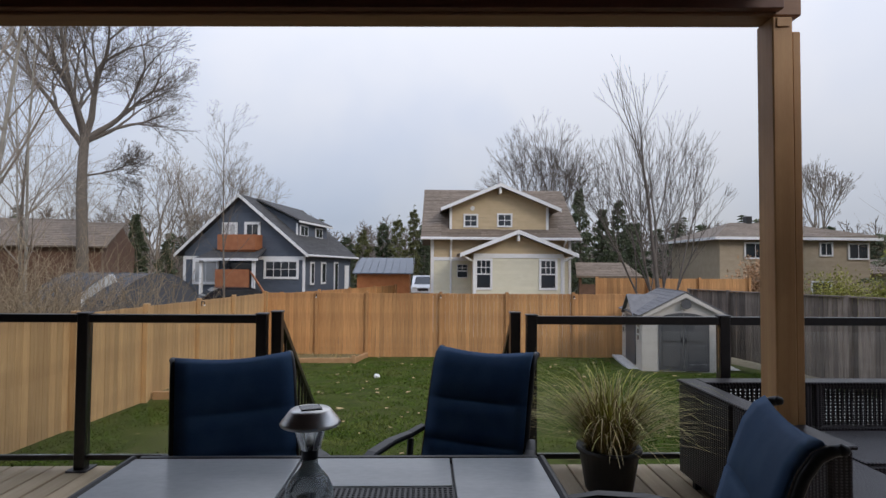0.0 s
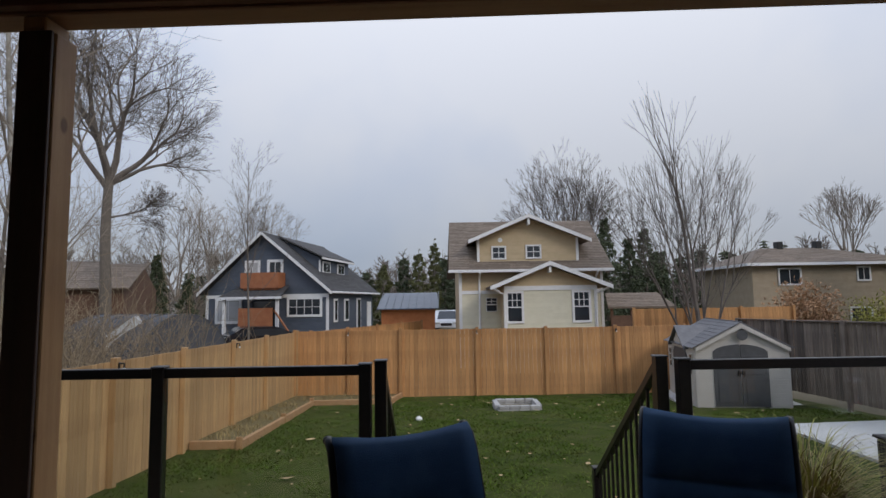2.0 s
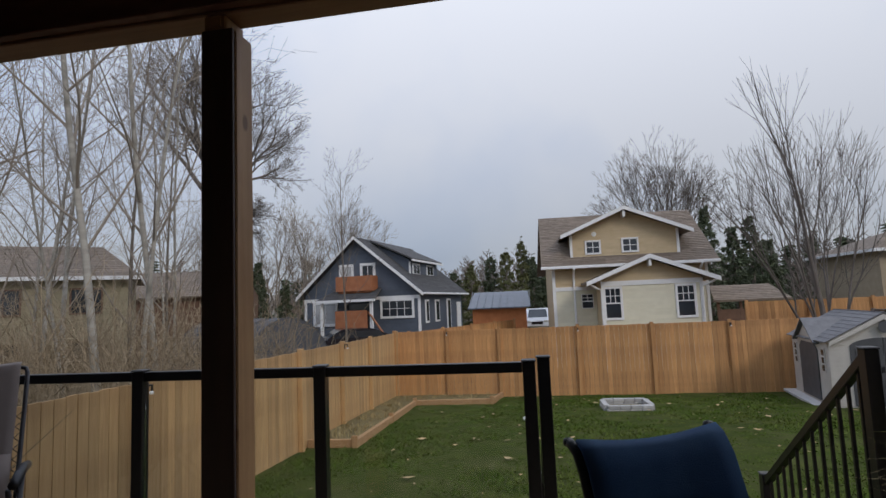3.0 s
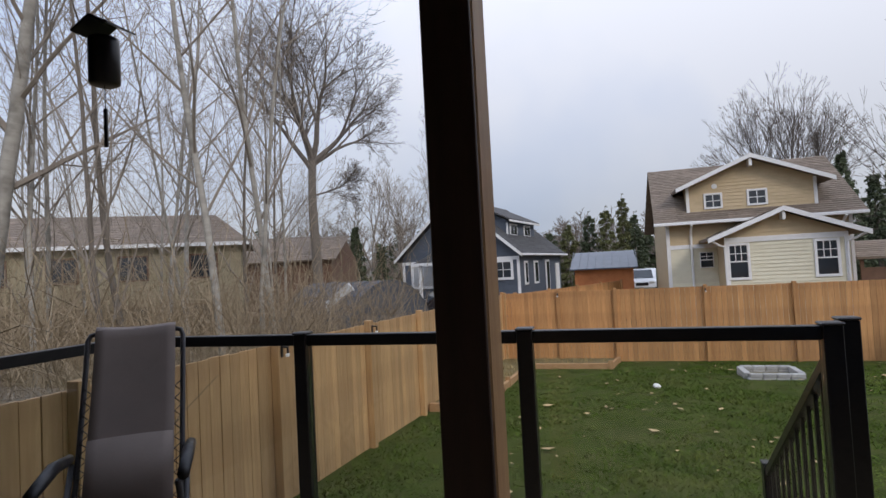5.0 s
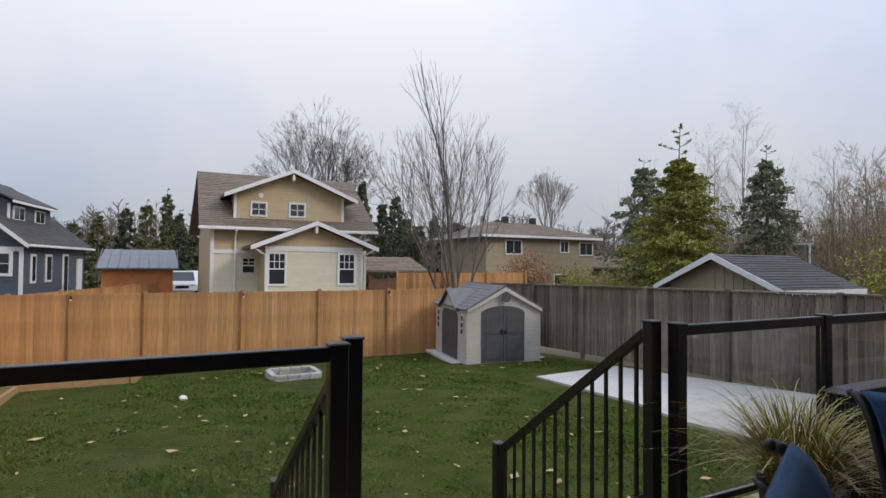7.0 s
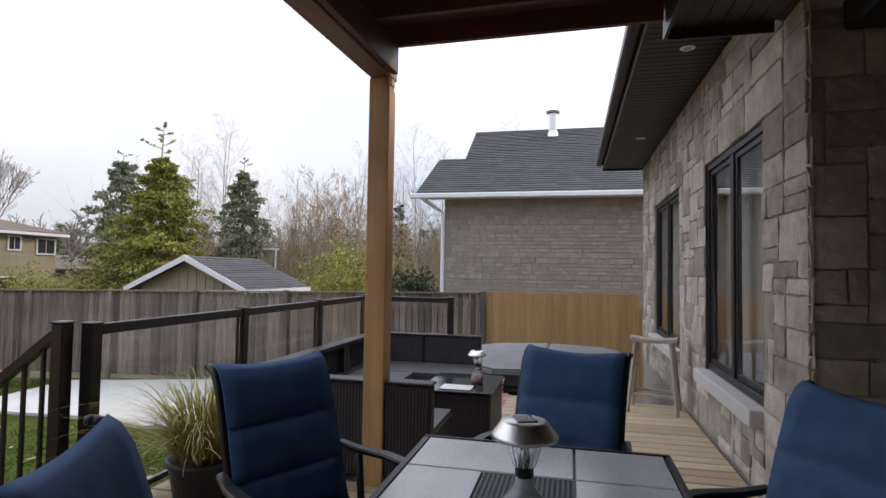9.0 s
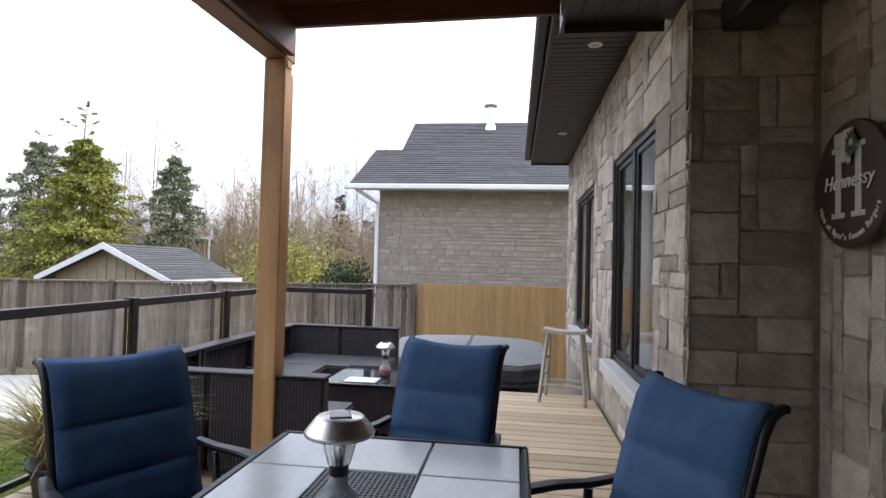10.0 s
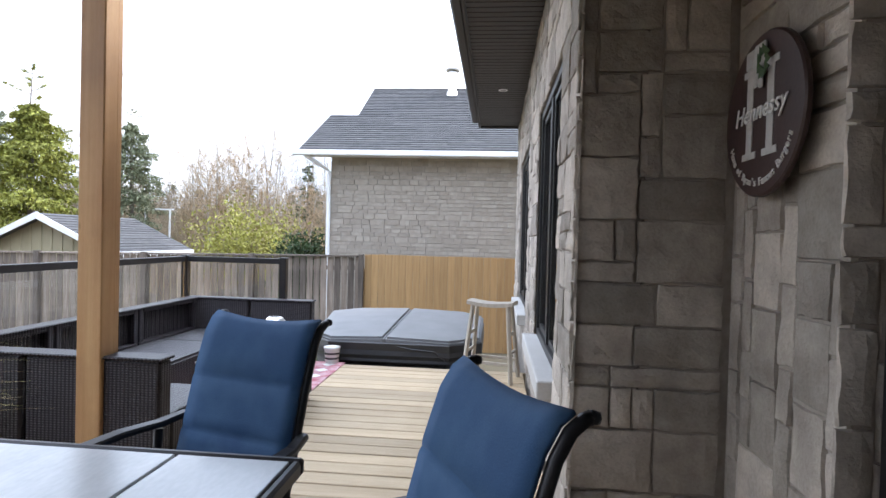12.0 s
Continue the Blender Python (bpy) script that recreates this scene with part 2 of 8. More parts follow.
def part(name, bm, mat, parent=None, label="", at=None, smooth=False):
    """Links a bmesh as one mesh object under a thing or a part."""
    if isinstance(bm, bpy.types.Mesh):
        me = bm
    else:
        bmesh.ops.recalc_face_normals(bm, faces=bm.faces)
        me = bpy.data.meshes.new(name)
        bm.to_mesh(me)
        bm.free()
        me.materials.append(mat)
        if smooth:
            me.polygons.foreach_set("use_smooth", [True] * len(me.polygons))
    ob = new(name, me)
    if parent is not None:
        ob.parent = parent
    if at is not None:
        ob.matrix_basis = at if isinstance(at, Matrix) else Matrix.Translation(at)
    return tagged(ob, label)


def thing(name, label, category, m=None, group="", kind=""):
    ob = new(name)
    ob.empty_display_size = 0.1
    if m is not None:
        ob.matrix_basis = m
    return tagged(ob, label, category, group, kind)


def structure(name, label, category, m=None):
    return thing(name, label, category, m, "", "structure")


def boxes(*dims, bevel=0.0):
    bm = bmesh.new()
    for lo, hi in dims:
        box(bm, lo, hi, bevel)
    return bm


def bar(p0, p1, w, h, bevel=0.003):
    """A square bar between two points; w across, h upright."""
    p0, p1 = Vector(p0), Vector(p1)
    d = p1 - p0
    q = d.to_track_quat("X", "Z").to_matrix().to_4x4()
    bm = bmesh.new()
    box(bm, (0, -w / 2, -h / 2), (d.length, w / 2, h / 2), bevel, Matrix.Translation(p0) @ q)
    return bm


def raw(name, verts, faces, mat, smooth=False):
    me = bpy.data.meshes.new(name)
    me.from_pydata(verts, [], faces)
    me.materials.append(mat)
    if smooth:
        me.polygons.foreach_set("use_smooth", [True] * len(me.polygons))
    me.update()
    return me


def ground_z(y):
    """The lawn falls gently from the deck to the back fence."""
    return -0.93 - 0.05 * (min(max(y, 4.5), 20.5) - 4.5)


# ---- ground ----
def make_ground():
    ys = [-400, -60, 4.5, 20.5, 40, 400]
    xs = [-400, -40, -4.2, 11.5, 40, 400]
    vs = [(x, y, ground_z(y)) for y in ys for x in xs]
    k = len(xs)
    fs = [(j * k + i, j * k + i + 1, (j + 1) * k + i + 1, (j + 1) * k + i) for j in range(len(ys) - 1) for i in range(k - 1)]
    tagged(new("ground", raw("ground", vs, fs, M_FIELD)), "brown leaf-littered ground of the neighbourhood", "ground", "", "structure")
    n = 28
    vs, fs = [], []
    for j in range(n + 1):
        for i in range(n + 1):
            x, y = -4.23 + 15.2 * i / n, 2.0 + 17.62 * j / n
            vs.append((x, y, ground_z(y) + 0.03 + 0.02 * noise.noise((x * 0.7, y * 0.7, 0))))
    fs = [(j * (n + 1) + i, j * (n + 1) + i + 1, (j + 1) * (n + 1) + i + 1, (j + 1) * (n + 1) + i) for j in range(n) for i in range(n)]
    tagged(new("lawn", raw("lawn", vs, fs, M_GRASS_SOIL, True)), "green mown lawn with dry patches and leaves", "lawn", "", "structure")


make_ground()


# ---- deck ----
DECK_W, DECK_E, DECK_N, RAIL_Y = -3.5, 6.1, 4.5, 4.43


def make_deck():
    deck = structure("floor", "pale pressure-treated wood deck boards", "deck")
    part("joist_frame", boxes(((DECK_W, 0.1, -0.22), (DECK_E, 0.16, -0.034)), ((DECK_W, 4.40, -0.22), (DECK_E, 4.45, -0.034)),
                              ((DECK_W, 0.16, -0.22), (DECK_W + 0.05, 4.40, -0.034)), ((DECK_E - 0.05, 0.16, -0.22), (DECK_E, 4.40, -0.034)),
                              ((DECK_W + 0.05, 1.4, -0.22), (DECK_E - 0.05, 1.45, -0.034)), ((DECK_W + 0.05, 2.9, -0.22), (DECK_E - 0.05, 2.95, -0.034))), M_DECK, deck)
    part("skirt", boxes(((DECK_W, 4.45, -1.0), (DECK_E, 4.47, -0.05))), M_DECK, deck)
    pitch = 0.1455
    k = int((DECK_E - DECK_W) / pitch)
    bm = bmesh.new()
    box(bm, (-0.0668, 0.0, -0.032), (0.0668, DECK_N - 0.12, 0.0), 0.004)
    long_board = None
    short_board = None
    for i in range(k):
        x = DECK_W + pitch * (i + 0.5)
        if x < 2.66:
            if long_board is None:
                long_board = part("plank", bm, M_DECK, deck, at=(x, 0.12, 0)).data
            else:
                part("plank", long_board, None, deck, at=(x, 0.12, random.uniform(-0.0015, 0.0015)))
        else:
            if short_board is None:
                b2 = bmesh.new()
                box(b2, (-0.0668, 0.0, -0.032), (0.0668, DECK_N - 0.78, 0.0), 0.004)
                short_board = part("plank", b2, M_DECK, deck, at=(x, 0.78, 0)).data
            else:
                part("plank", short_board, None, deck, at=(x, 0.78, random.uniform(-0.0015, 0.0015)))


make_deck()


# ---- railing ----
def rail_post(parent, x, y, top=1.09, base=0.0):
    bm = bmesh.new()
    box(bm, (x - 0.036, y - 0.036, base + 0.012), (x + 0.036, y + 0.036, top - 0.012), 0.004)
    post = part("post", bm, M_BLACK, parent)
    part("post_cap", boxes(((x - 0.042, y - 0.042, top - 0.012), (x + 0.042, y + 0.042, top)), bevel=0.005), M_BLACK, post)
    part("base_plate", boxes(((x - 0.07, y - 0.07, base), (x + 0.07, y + 0.07, base + 0.012)), bevel=0.003), M_BLACK, post)


def rail_span(parent, a, b, pane=True):
    a, b = Vector(a), Vector(b)
    d = (b - a).normalized()
    a, b = a + d * 0.037, b - d * 0.037
    part("top_rail", bar((a.x, a.y, 1.048), (b.x, b.y, 1.048), 0.052, 0.058), M_BLACK, parent)
    part("bottom_rail", bar((a.x, a.y, 0.085), (b.x, b.y, 0.085), 0.034, 0.036), M_BLACK, parent)
    if pane:
        g = part("glass_pane", bar((a.x, a.y, 0.561), (b.x, b.y, 0.561), 0.006, 0.914, 0), M_GLASS, parent, "clear glass panel")
        g.visible_shadow = False


def make_railing():
    r = thing("railing", "black aluminium deck railing with clear glass panels", "railing")
    north = [-3.45, -2.27, -1.09, 0.14, 2.05, 3.445, 4.78, 6.05]
    for x in north:
        rail_post(r, x, RAIL_Y)
    for a, b in zip(north, north[1:]):
        if a != 0.14:
            rail_span(r, (a, RAIL_Y, 0), (b, RAIL_Y, 0))
    rail_post(r, 6.05, 3.33)
    rail_span(r, (6.05, RAIL_Y, 0), (6.05, 3.33, 0))
    west = [RAIL_Y, 3.36]
    for y in west[1:]:
        rail_post(r, -3.45, y)
    for a, b in zip(west, west[1:]):
        rail_span(r, (-3.45, a, 0), (-3.45, b, 0))


make_railing()


def make_stairs():
    s = thing("stairs", "wooden steps down from the deck to the lawn", "stairs")
    n = 5
    rise, run = 0.96 / (n + 1), 0.28
    for i in range(n):
        z, y = -rise * (i + 1), 4.5 + run * i
        part("tread", boxes(((0.27, y, z - 0.036), (1.91, y + 0.14, z)), ((0.27, y + 0.145, z - 0.036), (1.91, y + 0.285, z)), bevel=0.003), M_DECK, s)
    for x in (0.27, 1.87):
        bm = bmesh.new()
        slab(bm, [(x, 4.48, -0.06), (x, 4.48, -0.42), (x, 5.75, -1.02), (x, 6.02, -1.02), (x, 6.02, -0.85)], (0.04, 0, 0))
        part("stringer", bm, M_DECK, s)
    for x, tag in ((0.225, "a"), (1.945, "b")):
        h = thing("stair_railing", "black aluminium stair railing with thin balusters", "railing", group="stair railings")
        rail_post(h, x, 4.51, 1.10, -0.17)
        low_y, low_z = 6.05, -0.02
        rail_post(h, x, low_y, low_z + 0.01, -1.0)
        part("top_rail", bar((x, 4.55, 1.03), (x, low_y - 0.03, low_z - 0.05), 0.052, 0.05), M_BLACK, h)
        part("bottom_rail", bar((x, 4.55, 0.12), (x, low_y - 0.03, low_z - 0.86), 0.034, 0.034), M_BLACK, h)
        base = None
        for i in range(12):
            f = (i + 0.6) / 12.2
            y = 4.55 + (low_y - 0.03 - 4.55) * f
            zt = 1.03 + (low_z - 0.05 - 1.03) * f
            zb = 0.12 + (low_z - 0.86 - 0.12) * f
            part("baluster", boxes(((x - 0.009, y - 0.009, zb), (x + 0.009, y + 0.009, zt))), M_BLACK, h)


make_stairs()


# ---- pergola ----
def make_pergola():
    # the beam runs slightly askew of the house; local x along it, y towards the lawn, from the east post's corner
    p = thing("pergola", "fir post-and-beam patio roof with red-brown stained rafters", "pergola", pose(2.995, 3.11, 0, 0, 0, -2.35))
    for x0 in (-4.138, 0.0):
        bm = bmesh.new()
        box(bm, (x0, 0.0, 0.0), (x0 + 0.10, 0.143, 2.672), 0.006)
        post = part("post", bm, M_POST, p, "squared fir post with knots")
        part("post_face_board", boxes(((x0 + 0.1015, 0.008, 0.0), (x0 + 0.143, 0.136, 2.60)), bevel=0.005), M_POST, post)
        # west post only: added board, coloured as the shade on its house side
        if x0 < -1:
            part("shade_board", boxes(((x0 - 0.001, -0.018, 0.0), (x0 + 0.141, -0.0015, 2.60)), bevel=0.003), M_POST_SHADE, post, "dark brown board painted as the post's shaded face")
        part("bracket", boxes(((x0 + 0.02, -0.008, 2.62), (x0 + 0.08, -0.0015, 2.665))), M_POST, post)
    part("front_beam", boxes(((-6.5, 0.0, 2.676), (0.145, 0.143, 2.884)), bevel=0.006), M_BEAM, p)
    part("inner_beam", boxes(((-6.5, -0.05, 2.69), (0.03, -0.003, 2.884)), bevel=0.004), M_STAIN, p)
    x = 0.08
    while x > -6.5:
        part("rafter", boxes(((x - 0.04, -1.70 + 0.041 * x, 2.886), (x, 0.32, 3.02)), bevel=0.004), M_STAIN, p)
        x -= 0.405
    roof = structure("ceiling", "dark red-brown boarded underside of the patio roof", "ceiling")
    part("boarding", boxes(((-3.6, 1.41, 3.022), (3.14, 3.6, 3.05)), ((-3.6, 1.41, 3.052), (3.14, 3.6, 3.09))), M_STAIN, roof)


make_pergola()


# ---- our house ----
WALL_Y, RETURN_X, SIGN_Y = 0.77, 2.71, 0.13


def stones(parent, width, height, holes, m, cell=0.092):
    """Random ashlar: stones of mixed sizes fill a wall, each one with a worn, rock-faced front. Local x along, z up, y outwards."""
    nx, nz = int(width / cell), int(height / cell)
    cx, cz = width / nx, height / nz
    used = [[False] * nz for _ in range(nx)]
    for x0, z0, x1, z1 in holes:
        for i in range(nx):
            for j in range(nz):
                if x0 - 0.01 < (i + 0.5) * cx < x1 + 0.01 and z0 - 0.01 < (j + 0.5) * cz < z1 + 0.01:
                    used[i][j] = True
    sizes = [(4, 3), (3, 3), (5, 2), (4, 2), (3, 2), (2, 2), (5, 3), (2, 3), (3, 1), (4, 1), (2, 1), (5, 1), (1, 2), (6, 2), (6, 1), (1, 1), (1, 3)]
    weight = [7, 4, 5, 7, 5, 2.5, 5, 1.5, 3.5, 4, 2, 3, 0.6, 2.5, 1.5, 0.1, 0.5]
    for j in range(nz):
        for i in range(nx):
            if used[i][j]:
                continue
            order = sorted(range(len(sizes)), key=lambda k: random.random() ** (1 / weight[k]), reverse=True)
            for k in order:
                w, h = sizes[k]
                if i + w <= nx and j + h <= nz and not any(used[a][b] for a in range(i, i + w) for b in range(j, j + h)):
                    break
            else:
                w = h = 1
            for a in range(i, i + w):
                for b in range(j, j + h):
                    used[a][b] = True
            g = 0.003
            x0, x1, z0, z1 = i * cx + g, (i + w) * cx - g, j * cz + g, (j + h) * cz - g
            rim, depth = 0.005, random.uniform(0.011, 0.021)
            kx, kz = max(3, min(8, w + 2)), max(3, min(5, h + 2))
            tilt_x, tilt_z, seed = random.uniform(-0.006, 0.006), random.uniform(-0.006, 0.006), random.uniform(0, 99)
            vs, fs = [], []
            for b in range(kz + 1):
                for a in range(kx + 1):
                    u, v = a / kx, b / kz
                    edge = a in (0, kx) or b in (0, kz)
                    px = x0 + rim + (x1 - x0 - 2 * rim) * u + random.uniform(-1, 1) * 0.0055
                    pz = z0 + rim + (z1 - z0 - 2 * rim) * v + random.uniform(-1, 1) * 0.0055
                    relief = 0.007 * noise.noise((px * 9, pz * 9, seed)) + tilt_x * (u - 0.5) + tilt_z * (v - 0.5)
                    vs.append((px, depth + relief + (-0.005 if edge else random.uniform(-0.003, 0.004)), pz))
            n = kx + 1
            for b in range(kz):
                for a in range(kx):
                    fs.append((b * n + a, (b + 1) * n + a, (b + 1) * n + a + 1, b * n + a + 1))
            loop = [a for a in range(n)] + [b * n + kx for b in range(1, kz + 1)] + [kz * n + a for a in range(kx - 1, -1, -1)] + [b * n for b in range(kz - 1, 0, -1)]
            base = len(vs)
            for q in loop:
                vx, vy, vz = vs[q]
                u = (vx - x0 - rim) / max(1e-6, x1 - x0 - 2 * rim)
                v = (vz - z0 - rim) / max(1e-6, z1 - z0 - 2 * rim)
                vs.append((x0 + (x1 - x0) * min(1, max(0, u)), 0.0, z0 + (z1 - z0) * min(1, max(0, v))))
            L = len(loop)
            for q in range(L):
                fs.append((loop[q], loop[(q + 1) % L], base + (q + 1) % L, base + q))
            part("stone", raw("stone", vs, fs, M_STONE), None, parent, at=m)


WINDOWS = ((3.46, 5.06), (6.27, 8.15))
SILL_Z, HEAD_Z = 0.55, 2.40


def make_house():
    top = 3.24
    wall = structure("wall_north", "grey-beige random ashlar stone house wall", "wall")
    xs = [RETURN_X + 0.035, WINDOWS[0][0], WINDOWS[0][1], WINDOWS[1][0], WINDOWS[1][1], 9.5]
    bm = bmesh.new()
    for a, b in ((0, 1), (2, 3), (4, 5)):
        box(bm, (xs[a], WALL_Y - 0.30, -1.0), (xs[b], WALL_Y - 0.03, top))
    for a, b in WINDOWS:
        box(bm, (a, WALL_Y - 0.30, -1.0), (b, WALL_Y - 0.03, SILL_Z - 0.12))
        box(bm, (a, WALL_Y - 0.30, HEAD_Z), (b, WALL_Y - 0.03, top))
    part("backing", bm, M_MORTAR, wall)
    r = structure("wall_return", "dark weathered ashlar stone return wall", "wall")
    part("backing", boxes(((RETURN_X + 0.03, SIGN_Y - 0.3, -0.2), (RETURN_X + 0.25, WALL_Y - 0.305, top))), M_MORTAR, r)
    s = structure("wall_porch", "ashlar stone wall of the covered porch", "wall")
    part("backing", boxes(((1.93, SIGN_Y - 0.3, -0.2), (RETURN_X + 0.027, SIGN_Y - 0.03, top)), ((-3.6, SIGN_Y - 0.3, -0.2), (-0.02, SIGN_Y - 0.03, top)),
                          ((-0.02, SIGN_Y - 0.3, 2.15), (1.93, SIGN_Y - 0.03, top))), M_MORTAR, s)
    # patio door in the porch
    d = structure("door_1", "black-framed sliding patio door, closed", "door")
    part("frame", boxes(((-0.015, SIGN_Y - 0.22, -0.02), (0.05, SIGN_Y - 0.08, 2.145)), ((1.84, SIGN_Y - 0.22, -0.02), (1.89, SIGN_Y - 0.08, 2.145)),
                        ((0.05, SIGN_Y - 0.22, 2.08), (1.84, SIGN_Y - 0.08, 2.145)), ((0.05, SIGN_Y - 0.22, -0.02), (1.84, SIGN_Y - 0.08, 0.04)),
                        ((0.92, SIGN_Y - 0.2, 0.04), (1.0, SIGN_Y - 0.1, 2.08)), bevel=0.004), M_FRAME, d)
    part("pane", boxes(((0.052, SIGN_Y - 0.16, 0.042), (0.918, SIGN_Y - 0.15, 2.078)), ((1.002, SIGN_Y - 0.16, 0.042), (1.838, SIGN_Y - 0.15, 2.078))), M_PANE, d)
    # windows
    for k, (a, b) in enumerate(WINDOWS):
        w = structure("window_%d" % (k + 1), "tall black-framed casement window with pale stone sill", "window")
        y = WALL_Y - 0.085
        f = part("window_frame", boxes(((a, y - 0.04, SILL_Z), (a + 0.06, y + 0.04, HEAD_Z)), ((b - 0.06, y - 0.04, SILL_Z), (b, y + 0.04, HEAD_Z)),
                                       ((a + 0.06, y - 0.04, HEAD_Z - 0.06), (b - 0.06, y + 0.04, HEAD_Z)), ((a + 0.06, y - 0.04, SILL_Z), (b - 0.06, y + 0.04, SILL_Z + 0.06)),
                                       bevel=0.004), M_FRAME, w)
        mid = (a + b) / 2
        part("mullion", boxes(((mid - 0.04, y - 0.035, SILL_Z + 0.06), (mid + 0.04, y + 0.035, HEAD_Z - 0.06)), bevel=0.004), M_FRAME, w)
        for u, v in ((a + 0.062, mid - 0.042), (mid + 0.042, b - 0.062)):
            sash = part("sash", boxes(((u, y - 0.02, SILL_Z + 0.062), (u + 0.045, y + 0.02, HEAD_Z - 0.062)), ((v - 0.045, y - 0.02, SILL_Z + 0.062), (v, y + 0.02, HEAD_Z - 0.062)),
                                      ((u + 0.045, y - 0.02, HEAD_Z - 0.105), (v - 0.045, y + 0.02, HEAD_Z - 0.062)), ((u + 0.045, y - 0.02, SILL_Z + 0.062), (v - 0.045, y + 0.02, SILL_Z + 0.105)), bevel=0.003), M_FRAME, w)
            part("pane", boxes(((u + 0.046, y - 0.006, SILL_Z + 0.106), (v - 0.046, y + 0.006, HEAD_Z - 0.106))), M_GLASS, w)
        part("window_sill", boxes(((a - 0.02, WALL_Y - 0.26, SILL_Z - 0.115), (b + 0.02, WALL_Y + 0.07, SILL_Z - 0.003)), bevel=0.008), M_CONCRETE, w)
        part("blind", boxes(((a + 0.02, y - 0.13, SILL_Z + 0.01), (b - 0.02, y - 0.12, HEAD_Z - 0.01))), M_CURTAIN, w, "pale closed curtain")
        room = structure("wall_room_%d" % (k + 1), "plain inner wall behind the window", "wall")
        part("panel", boxes(((a - 0.1, WALL_Y - 1.2, 0.0), (b + 0.1, WALL_Y - 1.15, 2.8))), M_CURTAIN, room)
    # eave
    e = structure("ceiling_eave", "dark brown ribbed metal soffit with fascia and gutter", "ceiling")
    bm = bmesh.new()
    x = 3.07
    while x < 9.55:
        box(bm, (x, 0.735, 3.225), (x + 0.085, 1.38, 3.243))
        box(bm, (x + 0.085, 0.735, 3.233), (x + 0.1, 1.38, 3.243))
        x += 0.1
    part("soffit", bm, M_SOFFIT, e)
    part("fascia", boxes(((3.07, 1.385, 3.20), (9.6, 1.41, 3.42)), ((9.58, 0.4, 3.20), (9.6, 1.38, 3.42))), M_SOFFIT, e)
    part("gutter", boxes(((3.13, 1.415, 3.28), (9.62, 1.52, 3.40)), bevel=0.02), M_SOFFIT, e)
    porch = structure("ceiling_porch", "dark brown ribbed porch ceiling", "ceiling")
    bm = bmesh.new()
    y = 0.10
    while y < 1.36:
        box(bm, (-3.6, y, 2.862), (3.05, y + 0.085, 2.88))
        box(bm, (-3.6, y + 0.085, 2.869), (3.05, y + 0.1, 2.88))
        y += 0.1
    part("panels", bm, M_SOFFIT, porch)
    part("fascia", boxes(((-3.6, 1.385, 2.80), (3.065, 1.405, 3.2)), ((3.052, 0.80, 2.80), (3.065, 1.38, 3.2))), M_SOFFIT, porch)
    roof = structure("roof", "dark shingled house roof", "roof")
    bm = bmesh.new()
    slab(bm, [(-3.8, 1.42, 3.44), (9.7, 1.42, 3.44), (9.7, -5.0, 6.0), (-3.8, -5.0, 6.0)], (0, 0, 0.06))
    slab(bm, [(-3.8, 0.1, 3.25), (9.6, 0.1, 3.25), (9.6, -5, 3.25), (-3.8, -5, 3.25)], (0, 0, 0.05))
    part("slope", bm, M_SHINGLE_G, roof)
    # unseen box added west of the porch to block light and bounce
    wing = structure("wall_west", "unseen dark block that keeps western light off the porch", "wall")
    part("walls", boxes(((-9.5, -5.0, -1.0), (-3.62, 3.3, 3.24))), M_SOFFIT, wing)
    back = structure("wall_inner", "plain house walls beyond the porch", "wall")
    part("walls", boxes(((-3.59, -5.0, -1.0), (-3.4, SIGN_Y - 0.31, 3.24)), ((9.3, -5.0, -1.0), (9.5, WALL_Y - 0.31, 3.24)), ((-3.39, -5.0, -1.0), (9.29, -4.8, 3.24))), M_MORTAR, back)
    for i, (x, y) in enumerate(((4.3, 1.03), (7.36, 1.04))):
        lamp = thing("soffit_light", "small round white recessed soffit light, unlit", "light", Matrix.Translation((x, y, 3.219)), "soffit lights")
        bm = bmesh.new()
        lathe(bm, [(0.055, 0.0), (0.06, 0.004), (0.06, 0.006)], 20)
        part("trim_ring", bm, M_WHITE, lamp)
        bm = bmesh.new()
        lathe(bm, [(0.03, -0.003), (0.035, 0.0)], 16)
        part("lens", bm, M_CONCRETE, lamp)


make_house()


